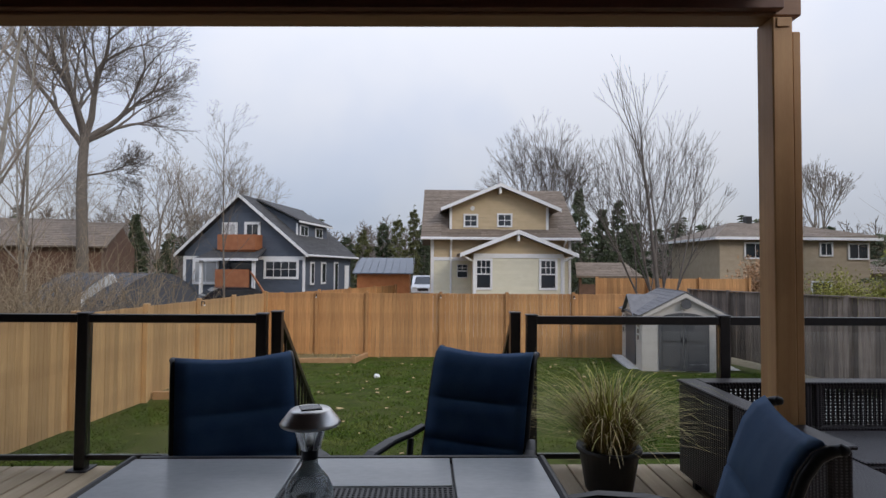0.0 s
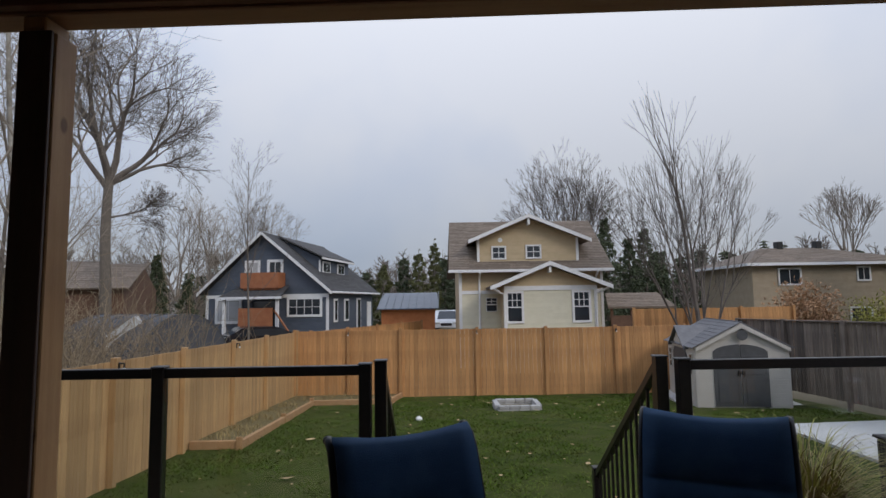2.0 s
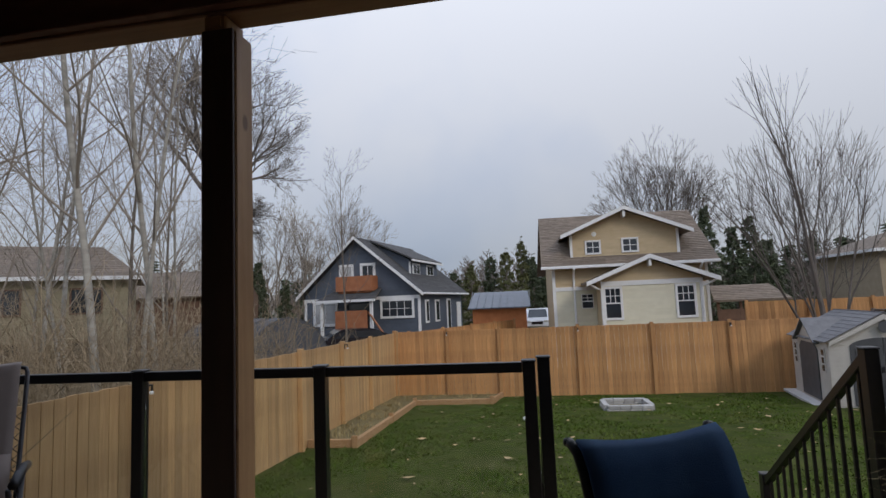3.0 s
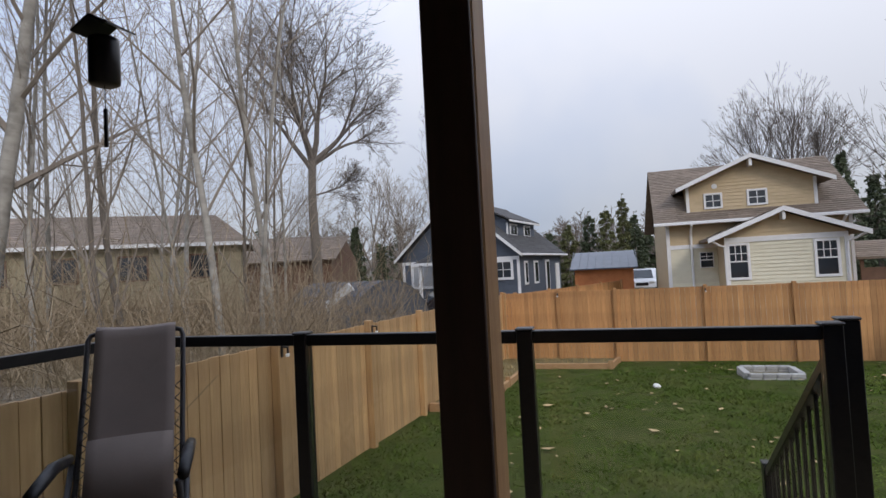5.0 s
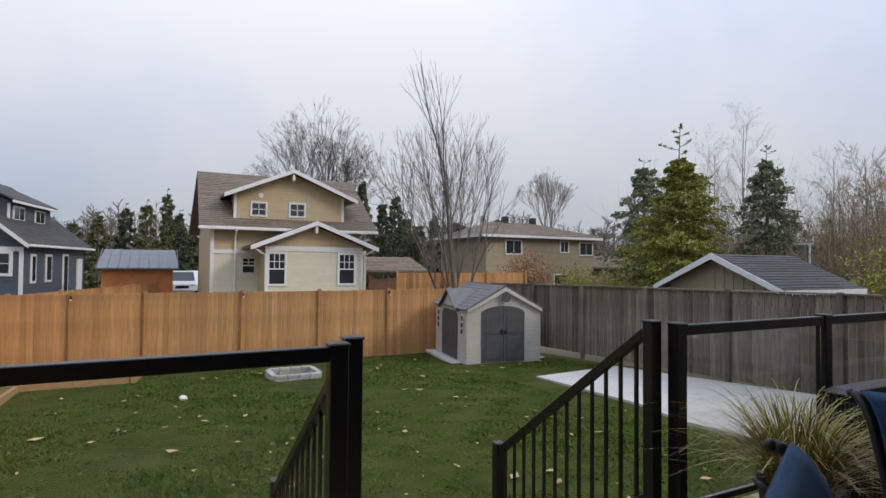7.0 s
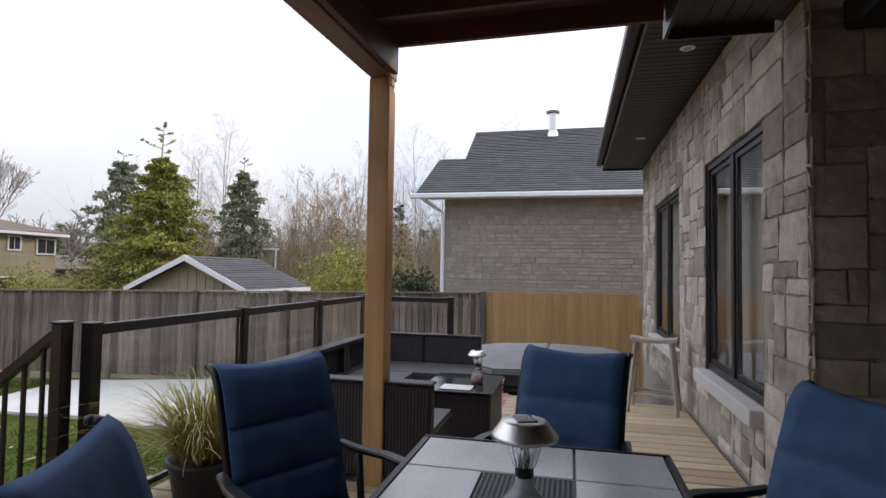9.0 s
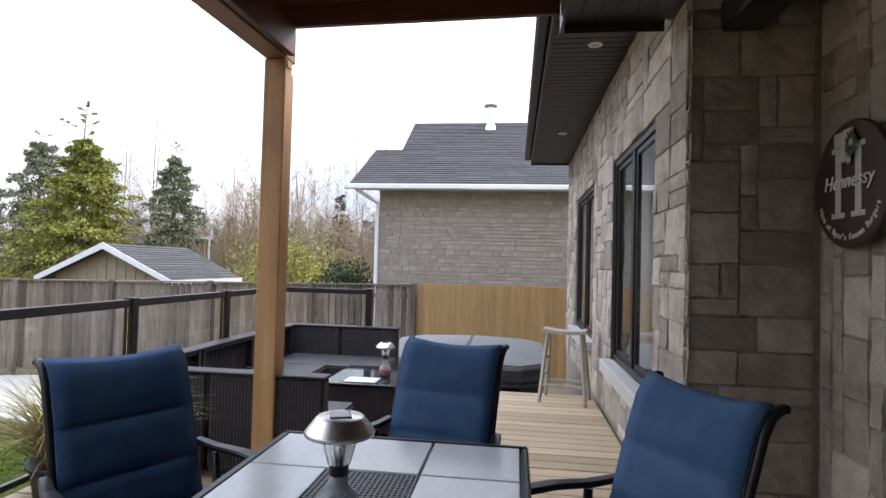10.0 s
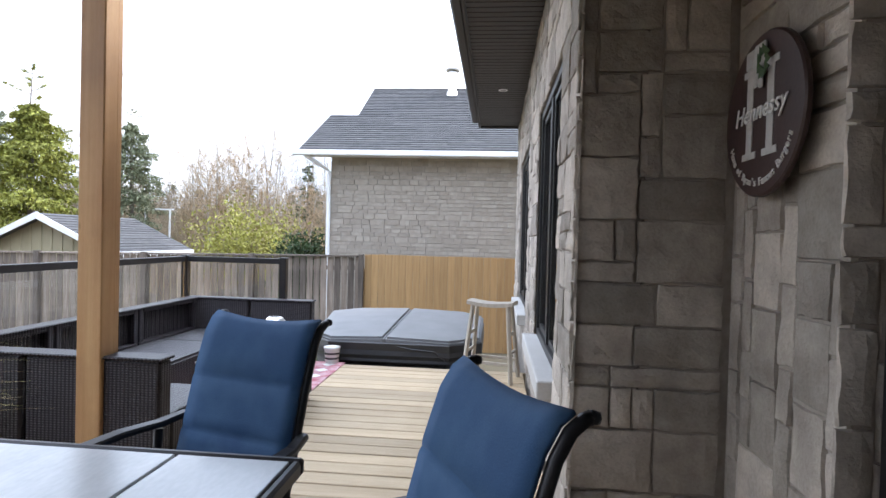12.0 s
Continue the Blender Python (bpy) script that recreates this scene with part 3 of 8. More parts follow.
# ---- fences ----
def board_fence(name, label, a, b, z_of, height, mat, post_mat, gap, pitch, post_step, cap=False, rails_on=1, post_rise=0.06, posts_side=1, at_posts=()):
    """Upright boards with posts and rails from a to b; each board is a piece of its own."""
    f = structure(name, label, "fence")
    a, b = Vector((a[0], a[1], 0)), Vector((b[0], b[1], 0))
    length = (b - a).length
    ang = math.atan2(b.y - a.y, b.x - a.x)
    turn = Matrix.Rotation(ang, 4, "Z")
    k = int(length / pitch)
    pitch = length / k
    bm = bmesh.new()
    box(bm, (-(pitch - gap) / 2, -0.009, 0.0), ((pitch - gap) / 2, 0.009, height), 0.003)
    data = None
    for i in range(k):
        p = a + (b - a) * ((i + 0.5) / k)
        m = Matrix.Translation((p.x, p.y, z_of(p.x, p.y) + random.uniform(-0.006, 0.006))) @ turn @ Matrix.Translation((0, random.uniform(-0.003, 0.003), 0))
        if data is None:
            data = part("board", bm, mat, f, at=m).data
        else:
            part("board", data, None, f, at=m)
    step = length / max(1, round(length / post_step))
    stops = [0.0] + list(at_posts or [step * i for i in range(1, 60) if step * i < length - 0.3]) + [length]
    n = len(stops) - 1
    for i in range(n + 1):
        p = a + (b - a) * (stops[i] / length)
        m = Matrix.Translation((p.x, p.y, z_of(p.x, p.y))) @ turn
        part("post", boxes(((-0.05, posts_side * 0.012, -0.2), (0.05, posts_side * 0.112, height + post_rise)), bevel=0.006), post_mat, f, at=m)
    for i in range(n):
        for h in (0.25, height - 0.22):
            p, q = a + (b - a) * (stops[i] / length), a + (b - a) * (stops[i + 1] / length)
            off = turn @ Vector((0, -posts_side * 0.030 * rails_on, 0))
            part("rail", bar((p.x + off.x, p.y + off.y, z_of(p.x, p.y) + h), (q.x + off.x, q.y + off.y, z_of(q.x, q.y) + h), 0.036, 0.085), post_mat, f)
        if cap:
            part("cap_board", bar((p.x, p.y, z_of(p.x, p.y) + height + 0.022), (q.x, q.y, z_of(q.x, q.y) + height + 0.022), 0.15, 0.034), post_mat, f)
    return f


def post_hook(x, y, z, turn):
    """A small black light bracket screwed to a fence post."""
    k = thing("post_light", "small black solar light clipped to a fence post", "light", pose(x, y, z, 0, 0, turn), "fence post lights")
    part("bracket", boxes(((-0.02, -0.012, -0.06), (0.02, 0.0, 0.06)), bevel=0.003), M_BLACK, k)
    part("arm", boxes(((-0.014, -0.07, 0.035), (0.014, -0.0125, 0.055)), ((-0.014, -0.085, -0.02), (0.014, -0.071, 0.055)), bevel=0.003), M_BLACK, k)
    part("lens", boxes(((-0.022, -0.09, -0.055), (0.022, -0.06, -0.022)), bevel=0.004), M_PLASTIC, k, "frosted lens")


NW, NE, SE_ = (-4.23, 19.62), (10.35, 19.62), (11.32, 3.76)


def back_z(x, y):
    return -1.72


def left_z(x, y):
    return 0.66 - 2.22 - 0.014 * (y - 8.0)


def right_z(x, y):
    return 0.93 - 1.95 - 0.015 * (y - 3.76)


board_fence("fence_back", "new orange-tan wooden board fence across the lawn", NW, NE, back_z, 2.24, M_CEDAR, M_CEDAR, 0.006, 0.14, 2.40, posts_side=-1, at_posts=(1.78, 3.49, 6.01, 8.29, 10.6, 12.9))
board_fence("fence_left", "new orange-tan wooden board fence beside the lawn", (-4.23, 0.0), (-4.23, 19.6), left_z, 2.22, M_CEDAR_LIT, M_CEDAR_LIT, 0.006, 0.14, 2.28, posts_side=-1, at_posts=(2.4, 4.7, 7.0, 9.3, 11.5, 14.0, 16.4))
board_fence("fence_right", "weathered grey wooden board fence with cap rail", (10.37, 19.3), SE_, right_z, 1.95, M_GREYWOOD, M_GREYWOOD, 0.018, 0.14, 2.36, cap=True, posts_side=-1)
M_GATE = material("tan_gate_wood", (0.33, 0.19, 0.078), (0.44, 0.27, 0.12), 0.8, grain=3, stretch=(9, 9, 0.5), each=0.10, bump=0.2)
board_fence("fence_gate", "orange-tan wooden gate boards between fence and house", (11.33, 3.70), (11.33, 0.6), lambda x, y: -0.9, 1.89, M_GATE, M_GATE, 0.003, 0.14, 1.55, posts_side=1, post_rise=-0.3, rails_on=-1)


# ---- materials of the furniture ----
def weave(name, a, b, su=70.0, sv=70.0, rough=0.5):
    """Woven strands: two crossing waves drive colour and relief."""
    m = material(name, a, b, rough, grain=6, bump=0, spec=0.3)
    n, l = m.node_tree.nodes, m.node_tree.links
    tc = [x for x in n if x.bl_idname == "ShaderNodeTexCoord"][0]
    facs = []
    for d, sc in (("Z", sv), ("DIAGONAL", su)):
        w = n.new("ShaderNodeTexWave")
        w.wave_type, w.bands_direction = "BANDS", d
        w.inputs["Scale"].default_value = sc / 6.28
        w.inputs["Distortion"].default_value = 0.6
        flat = n.new("ShaderNodeMapping")
        flat.inputs["Scale"].default_value = (1, 1, 1) if d == "Z" else (1.7, 1.7, 0)
        l.new(tc.outputs["Object"], flat.inputs["Vector"])
        l.new(flat.outputs[0], w.inputs["Vector"])
        facs.append(w.outputs["Fac"])
    mul = n.new("ShaderNodeMath")
    mul.operation = "MULTIPLY"
    l.new(facs[0], mul.inputs[0])
    l.new(facs[1], mul.inputs[1])
    strand = n.new("ShaderNodeMix")
    strand.data_type = "RGBA"
    strand.inputs[6].default_value = rgb(tuple(v * 0.35 for v in a))
    l.new(mul.outputs[0], strand.inputs[0])
    l.new(n["Principled BSDF"].inputs["Base Color"].links[0].from_socket, strand.inputs[7])
    l.new(strand.outputs[2], n["Principled BSDF"].inputs["Base Color"])
    bp = n.new("ShaderNodeBump")
    bp.inputs["Strength"].default_value, bp.inputs["Distance"].default_value = 0.8, 0.006
    l.new(mul.outputs[0], bp.inputs["Height"])
    l.new(bp.outputs["Normal"], n["Principled BSDF"].inputs["Normal"])
    return m


M_WICKER = weave("dark_brown_wicker", (0.046, 0.036, 0.039), (0.095, 0.077, 0.083), 105, 150, 0.42)
# weave for seat tops, lightened to carry the sky's grazing sheen as colour
M_SEAT_SHEEN = weave("seat_weave_sheen", (0.13, 0.122, 0.125), (0.20, 0.19, 0.195), 105, 150, 0.34)
M_BLUE = material("navy_blue_sling_fabric", (0.019, 0.064, 0.150), (0.030, 0.092, 0.200), 0.85, grain=3, fine=260, bump=0.25, dirt=(0.07, 0.14, 0.24), dirt_scale=6, dirt_amount=0.4)
M_BRONZE = material("dark_bronze_chair_frame", (0.012, 0.012, 0.015), (0.022, 0.021, 0.024), 0.4, metal=0.2, grain=14, bump=0.05)
M_TILE = material("grey_slate_glass_tile", (0.47, 0.495, 0.505), (0.60, 0.625, 0.63), 0.2, grain=2.4, stretch=(1, 2.6, 1), fine=30, bump=0.04, dirt=(0.50, 0.52, 0.52), dirt_scale=2.5, dirt_amount=0.5)
M_STEEL = material("brushed_stainless_steel", (0.66, 0.65, 0.63), (0.78, 0.77, 0.75), 0.36, metal=1.0, grain=10, stretch=(1, 1, 6), bump=0.05)
M_SOLAR = material("solar_cell", (0.09, 0.09, 0.10), (0.13, 0.13, 0.14), 0.2, grain=30, bump=0.02)
M_BOTTLE = glass("aqua_bottle_glass", (0.86, 0.94, 0.95), 0.04)
M_BOTTLE.node_tree.nodes["Principled BSDF"].inputs["Transmission Weight"].default_value = 0.8
M_RED = material("red_glass_bulb", (0.42, 0.02, 0.015), (0.55, 0.05, 0.03), 0.12, grain=8, bump=0.02)
M_BARE = material("bare_stool_wood", (0.34, 0.30, 0.245), (0.47, 0.42, 0.35), 0.7, grain=4, stretch=(5, 5, 0.7), bump=0.15)
M_VINYL = material("charcoal_vinyl_cover", (0.125, 0.127, 0.13), (0.17, 0.172, 0.176), 0.55, grain=3, fine=120, bump=0.12, dirt=(0.16, 0.16, 0.165), dirt_scale=1.5, dirt_amount=0.4)
M_SKIRT = material("black_vinyl_skirt", (0.020, 0.020, 0.022), (0.032, 0.032, 0.034), 0.4, grain=4, bump=0.25)
M_POT = material("dark_plastic_pot", (0.020, 0.021, 0.026), (0.03, 0.03, 0.036), 0.45, grain=10, bump=0.05)
M_STRAW = material("straw_grass_blade", (0.25, 0.185, 0.075), (0.39, 0.30, 0.14), 0.7, grain=3, bump=0, each=0.4, island=True)
M_SLING = material("grey_taupe_mesh_sling", (0.195, 0.155, 0.135), (0.26, 0.21, 0.185), 0.8, grain=3, fine=300, bump=0.2)
M_SIGN = material("dark_walnut_sign", (0.034, 0.017, 0.016), (0.058, 0.030, 0.026), 0.45, grain=3, stretch=(1, 1, 5), bump=0.1)
M_LETTER = material("grey_white_sign_paint", (0.42, 0.41, 0.39), (0.52, 0.51, 0.49), 0.7, grain=20, bump=0.05)
M_LEAFGREEN = material("artificial_leaf", (0.025, 0.06, 0.02), (0.05, 0.10, 0.03), 0.6, grain=20, bump=0.05)
M_RUG = material("pink_patterned_rug", (0.36, 0.05, 0.09), (0.60, 0.45, 0.45), 0.95, grain=9, fine=60, bump=0.3)
M_PLASTIC = material("white_plastic", (0.70, 0.69, 0.66), (0.78, 0.77, 0.75), 0.4, grain=8, bump=0.03)


# ---- patio table ----
def make_table():
    t = thing("patio_table", "patio table with grey slate tiles in a dark metal frame", "table", Matrix.Translation((0.99, 2.04, 0)))
    X, Y, top = 0.745, 0.46, 0.74
    part("frame", boxes(((-X, -Y, top - 0.045), (-X + 0.026, Y, top)), ((X - 0.026, -Y, top - 0.045), (X, Y, top)),
                        ((-X + 0.026, -Y, top - 0.045), (X - 0.026, -Y + 0.026, top)), ((-X + 0.035, Y - 0.035, top - 0.045), (X - 0.026, Y, top)), bevel=0.008), M_BRONZE, t)
    part("underframe", boxes(((-X + 0.026, -Y + 0.026, top - 0.04), (X - 0.026, Y - 0.026, top - 0.022))), M_BRONZE, t)
    xs, g = (-X + 0.027, -0.13, 0.40, X - 0.027), 0.004
    split = -0.12
    for i in range(3):
        rows = ((-Y + 0.027, split), (split, Y - 0.027)) if i != 1 else ((-Y + 0.027, split), (0.17, Y - 0.027))
        for a, b in rows:
            part("tile", boxes(((xs[i] + g, a + g, top - 0.02), (xs[i + 1] - g, b - g, top - 0.002)), bevel=0.003), M_TILE, t)
    # perforated metal centre panel
    bm = bmesh.new()
    nx, ny = 32, 18
    x0, x1, y0, y1 = xs[1] + g, xs[2] - g, split + g, 0.17 - g
    dx, dy = (x1 - x0) / nx, (y1 - y0) / ny
    for i in range(nx + 1):
        box(bm, (x0 + i * dx - 0.0035, y0, top - 0.012), (x0 + i * dx + 0.0035, y1, top - 0.004))
    for j in range(ny + 1):
        box(bm, (x0, y0 + j * dy - 0.0035, top - 0.0125), (x1, y0 + j * dy + 0.0035, top - 0.0045))
    part("mesh_panel", bm, M_BRONZE, t, "perforated dark metal centre panel")
    for sx in (-1, 1):
        for sy in (-1, 1):
            bm = bmesh.new()
            tube(bm, [(sx * 0.66, sy * 0.38, top - 0.04), (sx * 0.64, sy * 0.36, 0.4), (sx * 0.66, sy * 0.39, 0.0)], [0.024, 0.02, 0.022], 10)
            part("leg", bm, M_BRONZE, t, smooth=True)


make_table()


# ---- sling chairs ----
def strip(bm, profile, half, seams=(), puff=0.012, thick=0.022, sag=0.0):
    """A padded fabric sheet bent along a (y, z) profile, with quilting seams where it pinches."""
    pts = [Vector((0, y, z)) for y, z in profile]
    n = len(pts)
    rows = []
    for side in (0, 1):
        for i in range(n):
            d = (pts[min(i + 1, n - 1)] - pts[max(i - 1, 0)]).normalized()
            nor = Vector((0, -d.z, d.y))
            pinch = 0.22 if i in seams else 1.0
            drop = sag * max(0.0, (i - n + 4) / 3) if i > n - 4 else 0.0
            row = []
            for k in range(9):
                u = k / 8 * 2 - 1
                bulge = (thick / 2 + puff * (1 - u * u)) * pinch * (1 if abs(u) < 1 else 0.5)
                p = pts[i] + nor * (bulge if side == 0 else -bulge * 0.8) + Vector((u * half, 0, 0)) + nor * (0.018 * u * u) - Vector((0, 0, drop * (1 - u * u)))
                row.append(bm.verts.new(p))
            rows.append(row)
    for s in (0, n):
        for i in range(n - 1):
            for k in range(8):
                bm.faces.new((rows[s + i][k], rows[s + i][k + 1], rows[s + i + 1][k + 1], rows[s + i + 1][k]))
    for i in range(n - 1):
        for k in (0, 8):
            bm.faces.new((rows[i][k], rows[i + 1][k], rows[n + i + 1][k], rows[n + i][k]))
    for i in (0, n - 1):
        for k in range(8):
            bm.faces.new((rows[i][k], rows[i][k + 1], rows[n + i][k + 1], rows[n + i][k]))
    return bm


def make_chair():
    c = thing("patio_chair", "navy blue padded sling patio chair with dark metal arms", "chair", group="chairs round the patio table")
    back = [(0.205, 0.47), (0.225, 0.53), (0.242, 0.59), (0.251, 0.622), (0.2545, 0.634), (0.258, 0.646), (0.267, 0.68), (0.285, 0.745), (0.300, 0.802), (0.3035, 0.814), (0.307, 0.826), (0.328, 0.89), (0.350, 0.955), (0.378, 1.0), (0.405, 1.018)]
    seat = [(-0.27, 0.405), (-0.245, 0.44), (-0.18, 0.452), (-0.08, 0.443), (0.02, 0.436), (0.12, 0.436), (0.185, 0.452)]
    part("backrest", strip(bmesh.new(), back, 0.236, (4, 9), 0.011, sag=0.02), M_BLUE, c, smooth=True)
    part("seat", strip(bmesh.new(), seat, 0.235, (3,)), M_BLUE, c, smooth=True)
    for s in (-1, 1):
        bm = bmesh.new()
        tube(bm, [(s * 0.240, y + 0.004, z) for y, z in [(-0.28, 0.39)] + seat[1:] + back] + [(s * 0.240, 0.425, 1.022)], 0.0145, 8)
        part("side_frame", bm, M_BRONZE, c, smooth=True)
        bm = bmesh.new()
        lathe(bm, [(0.0, -0.014), (0.014, -0.009), (0.0165, 0.0), (0.014, 0.009), (0.0, 0.014)], 10, (s * 0.240, 0.428, 1.022))
        part("end_cap", bm, M_BRONZE, c, smooth=True)
        path = [(s * 0.262, 0.275, 0.67), (s * 0.285, 0.18, 0.655), (s * 0.305, 0.05, 0.655), (s * 0.31, -0.10, 0.645), (s * 0.305, -0.22, 0.615), (s * 0.30, -0.275, 0.565), (s * 0.295, -0.285, 0.48)]
        bm = bmesh.new()
        rows = []
        for i, p in enumerate(path):
            d = (Vector(path[min(i + 1, 6)]) - Vector(path[max(i - 1, 0)])).normalized()
            up = Vector((1, 0, 0)).cross(d).normalized()
            if up.z < 0:
                up = -up
            w = (0.018, 0.022, 0.026, 0.026, 0.024, 0.019, 0.016)[i]
            rows.append([bm.verts.new(Vector(p) + Vector((a * w, 0, 0)) + up * b) for a, b in ((-1, -0.008), (1, -0.008), (1.05, 0.004), (0.8, 0.011), (-0.8, 0.011), (-1.05, 0.004))])
        for ra, rb in zip(rows, rows[1:]):
            for k in range(6):
                bm.faces.new((ra[k], ra[(k + 1) % 6], rb[(k + 1) % 6], rb[k]))
        bm.faces.new(rows[0])
        bm.faces.new(rows[-1])
        part("armrest", bm, M_BRONZE, c)
        bm = bmesh.new()
        tube(bm, [(s * 0.295, -0.285, 0.49), (s * 0.29, -0.275, 0.25), (s * 0.285, -0.30, 0.0)], 0.016, 8)
        part("leg", bm, M_BRONZE, c, smooth=True)
        bm = bmesh.new()
        tube(bm, [(s * 0.275, 0.17, 0.64), (s * 0.285, 0.16, 0.42), (s * 0.285, 0.24, 0.2), (s * 0.28, 0.34, 0.0)], 0.016, 8)
        part("leg", bm, M_BRONZE, c, smooth=True)
    bm = bmesh.new()
    tube(bm, [(-0.285, 0.165, 0.40), (0.285, 0.165, 0.40)], 0.012, 8)
    tube(bm, [(-0.29, -0.27, 0.38), (0.29, -0.27, 0.38)], 0.012, 8)
    part("crossbar", bm, M_BRONZE, c, smooth=True)
    return c


chair = make_chair()
chair.matrix_basis = pose(0.635, 2.55, 0, 0, 0, 25)
for x, y, a in ((1.40, 2.745, -27), (1.89, 2.035, -108), (1.315, 1.405, 207)):
    copy_thing(chair, pose(x, y, 0, 0, 0, a))


# ---- solar lamps ----
def solar_lamp(name, label, m, bulb, k=1.0, body=0.055, fill=None):
    lamp = thing(name, label, "lamp", m)
    bm = bmesh.new()
    lathe(bm, [(r * k * body / 0.055, z * k) for r, z in ((0.036, 0.0), (0.05, 0.004), (0.056, 0.03), (0.053, 0.065), (0.04, 0.095), (0.026, 0.115), (0.019, 0.13), (0.018, 0.15))], 24)
    bottle = part("bottle", bm, bulb, lamp, smooth=True)
    if fill:
        bm = bmesh.new()
        lathe(bm, [(0.0, 0.004 * k), (0.046 * k, 0.006 * k), (0.052 * k, 0.03 * k), (0.050 * k, 0.055 * k), (0.0, 0.056 * k)], 24)
        part("filling", bm, fill, bottle, "red coloured water", smooth=True)
    bm = bmesh.new()
    lathe(bm, [(0.02 * k, 0.146 * k), (0.024 * k, 0.15 * k), (0.024 * k, 0.172 * k), (0.028 * k, 0.176 * k)], 20)
    part("collar", bm, M_BRONZE, lamp, smooth=True)
    bm = bmesh.new()
    seg = 36
    rows = []
    for z, r in ((0.176, 0.026), (0.20, 0.034), (0.225, 0.042), (0.25, 0.047)):
        rows.append([bm.verts.new(((r + 0.0016 * (i % 2)) * k * math.cos(2 * math.pi * i / seg), (r + 0.0016 * (i % 2)) * k * math.sin(2 * math.pi * i / seg), z * k)) for i in range(seg)])
    for a, b in zip(rows, rows[1:]):
        for i in range(seg):
            bm.faces.new((a[i], a[(i + 1) % seg], b[(i + 1) % seg], b[i]))
    g = part("glass_cup", bm, M_GLASS, lamp, "ribbed clear glass cup", smooth=True)
    g.visible_shadow = False
    bm = bmesh.new()
    lathe(bm, [(0.016 * k, 0.178 * k), (0.018 * k, 0.188 * k), (0.010 * k, 0.194 * k), (0.0, 0.196 * k)], 16)
    part("reflector", bm, M_STEEL, lamp, smooth=True)
    for i in range(9):
        a = 2 * math.pi * i / 9
        bm = bmesh.new()
        tube(bm, [(0.029 * k * math.cos(a), 0.029 * k * math.sin(a), 0.178 * k), (0.05 * k * math.cos(a), 0.05 * k * math.sin(a), 0.252 * k)], 0.0016 * k, 5)
        part("rib", bm, M_STEEL, lamp)
    bm = bmesh.new()
    lathe(bm, [(0.05 * k, 0.248 * k), (0.084 * k, 0.246 * k), (0.087 * k, 0.252 * k), (0.083 * k, 0.258 * k), (0.060 * k, 0.287 * k), (0.055 * k, 0.291 * k), (0.0, 0.293 * k)], 40)
    cap = part("cap", bm, M_STEEL, lamp, "brushed steel cap", smooth=True)
    part("solar_panel", boxes(((-0.03 * k, -0.026 * k, 0.29 * k), (0.03 * k, 0.026 * k, 0.296 * k)), bevel=0.001), M_SOLAR, cap, "dark solar cell")


solar_lamp("solar_lamp", "steel solar lamp on a clear glass bottle on the table", pose(0.975, 2.045, 0.738, 0, 0, 20), M_BOTTLE, 0.97, 0.07)


# ---- wicker seating ----
def wicker_panel(lo, hi, bevel=0.012):
    return boxes((lo, hi), bevel=bevel)


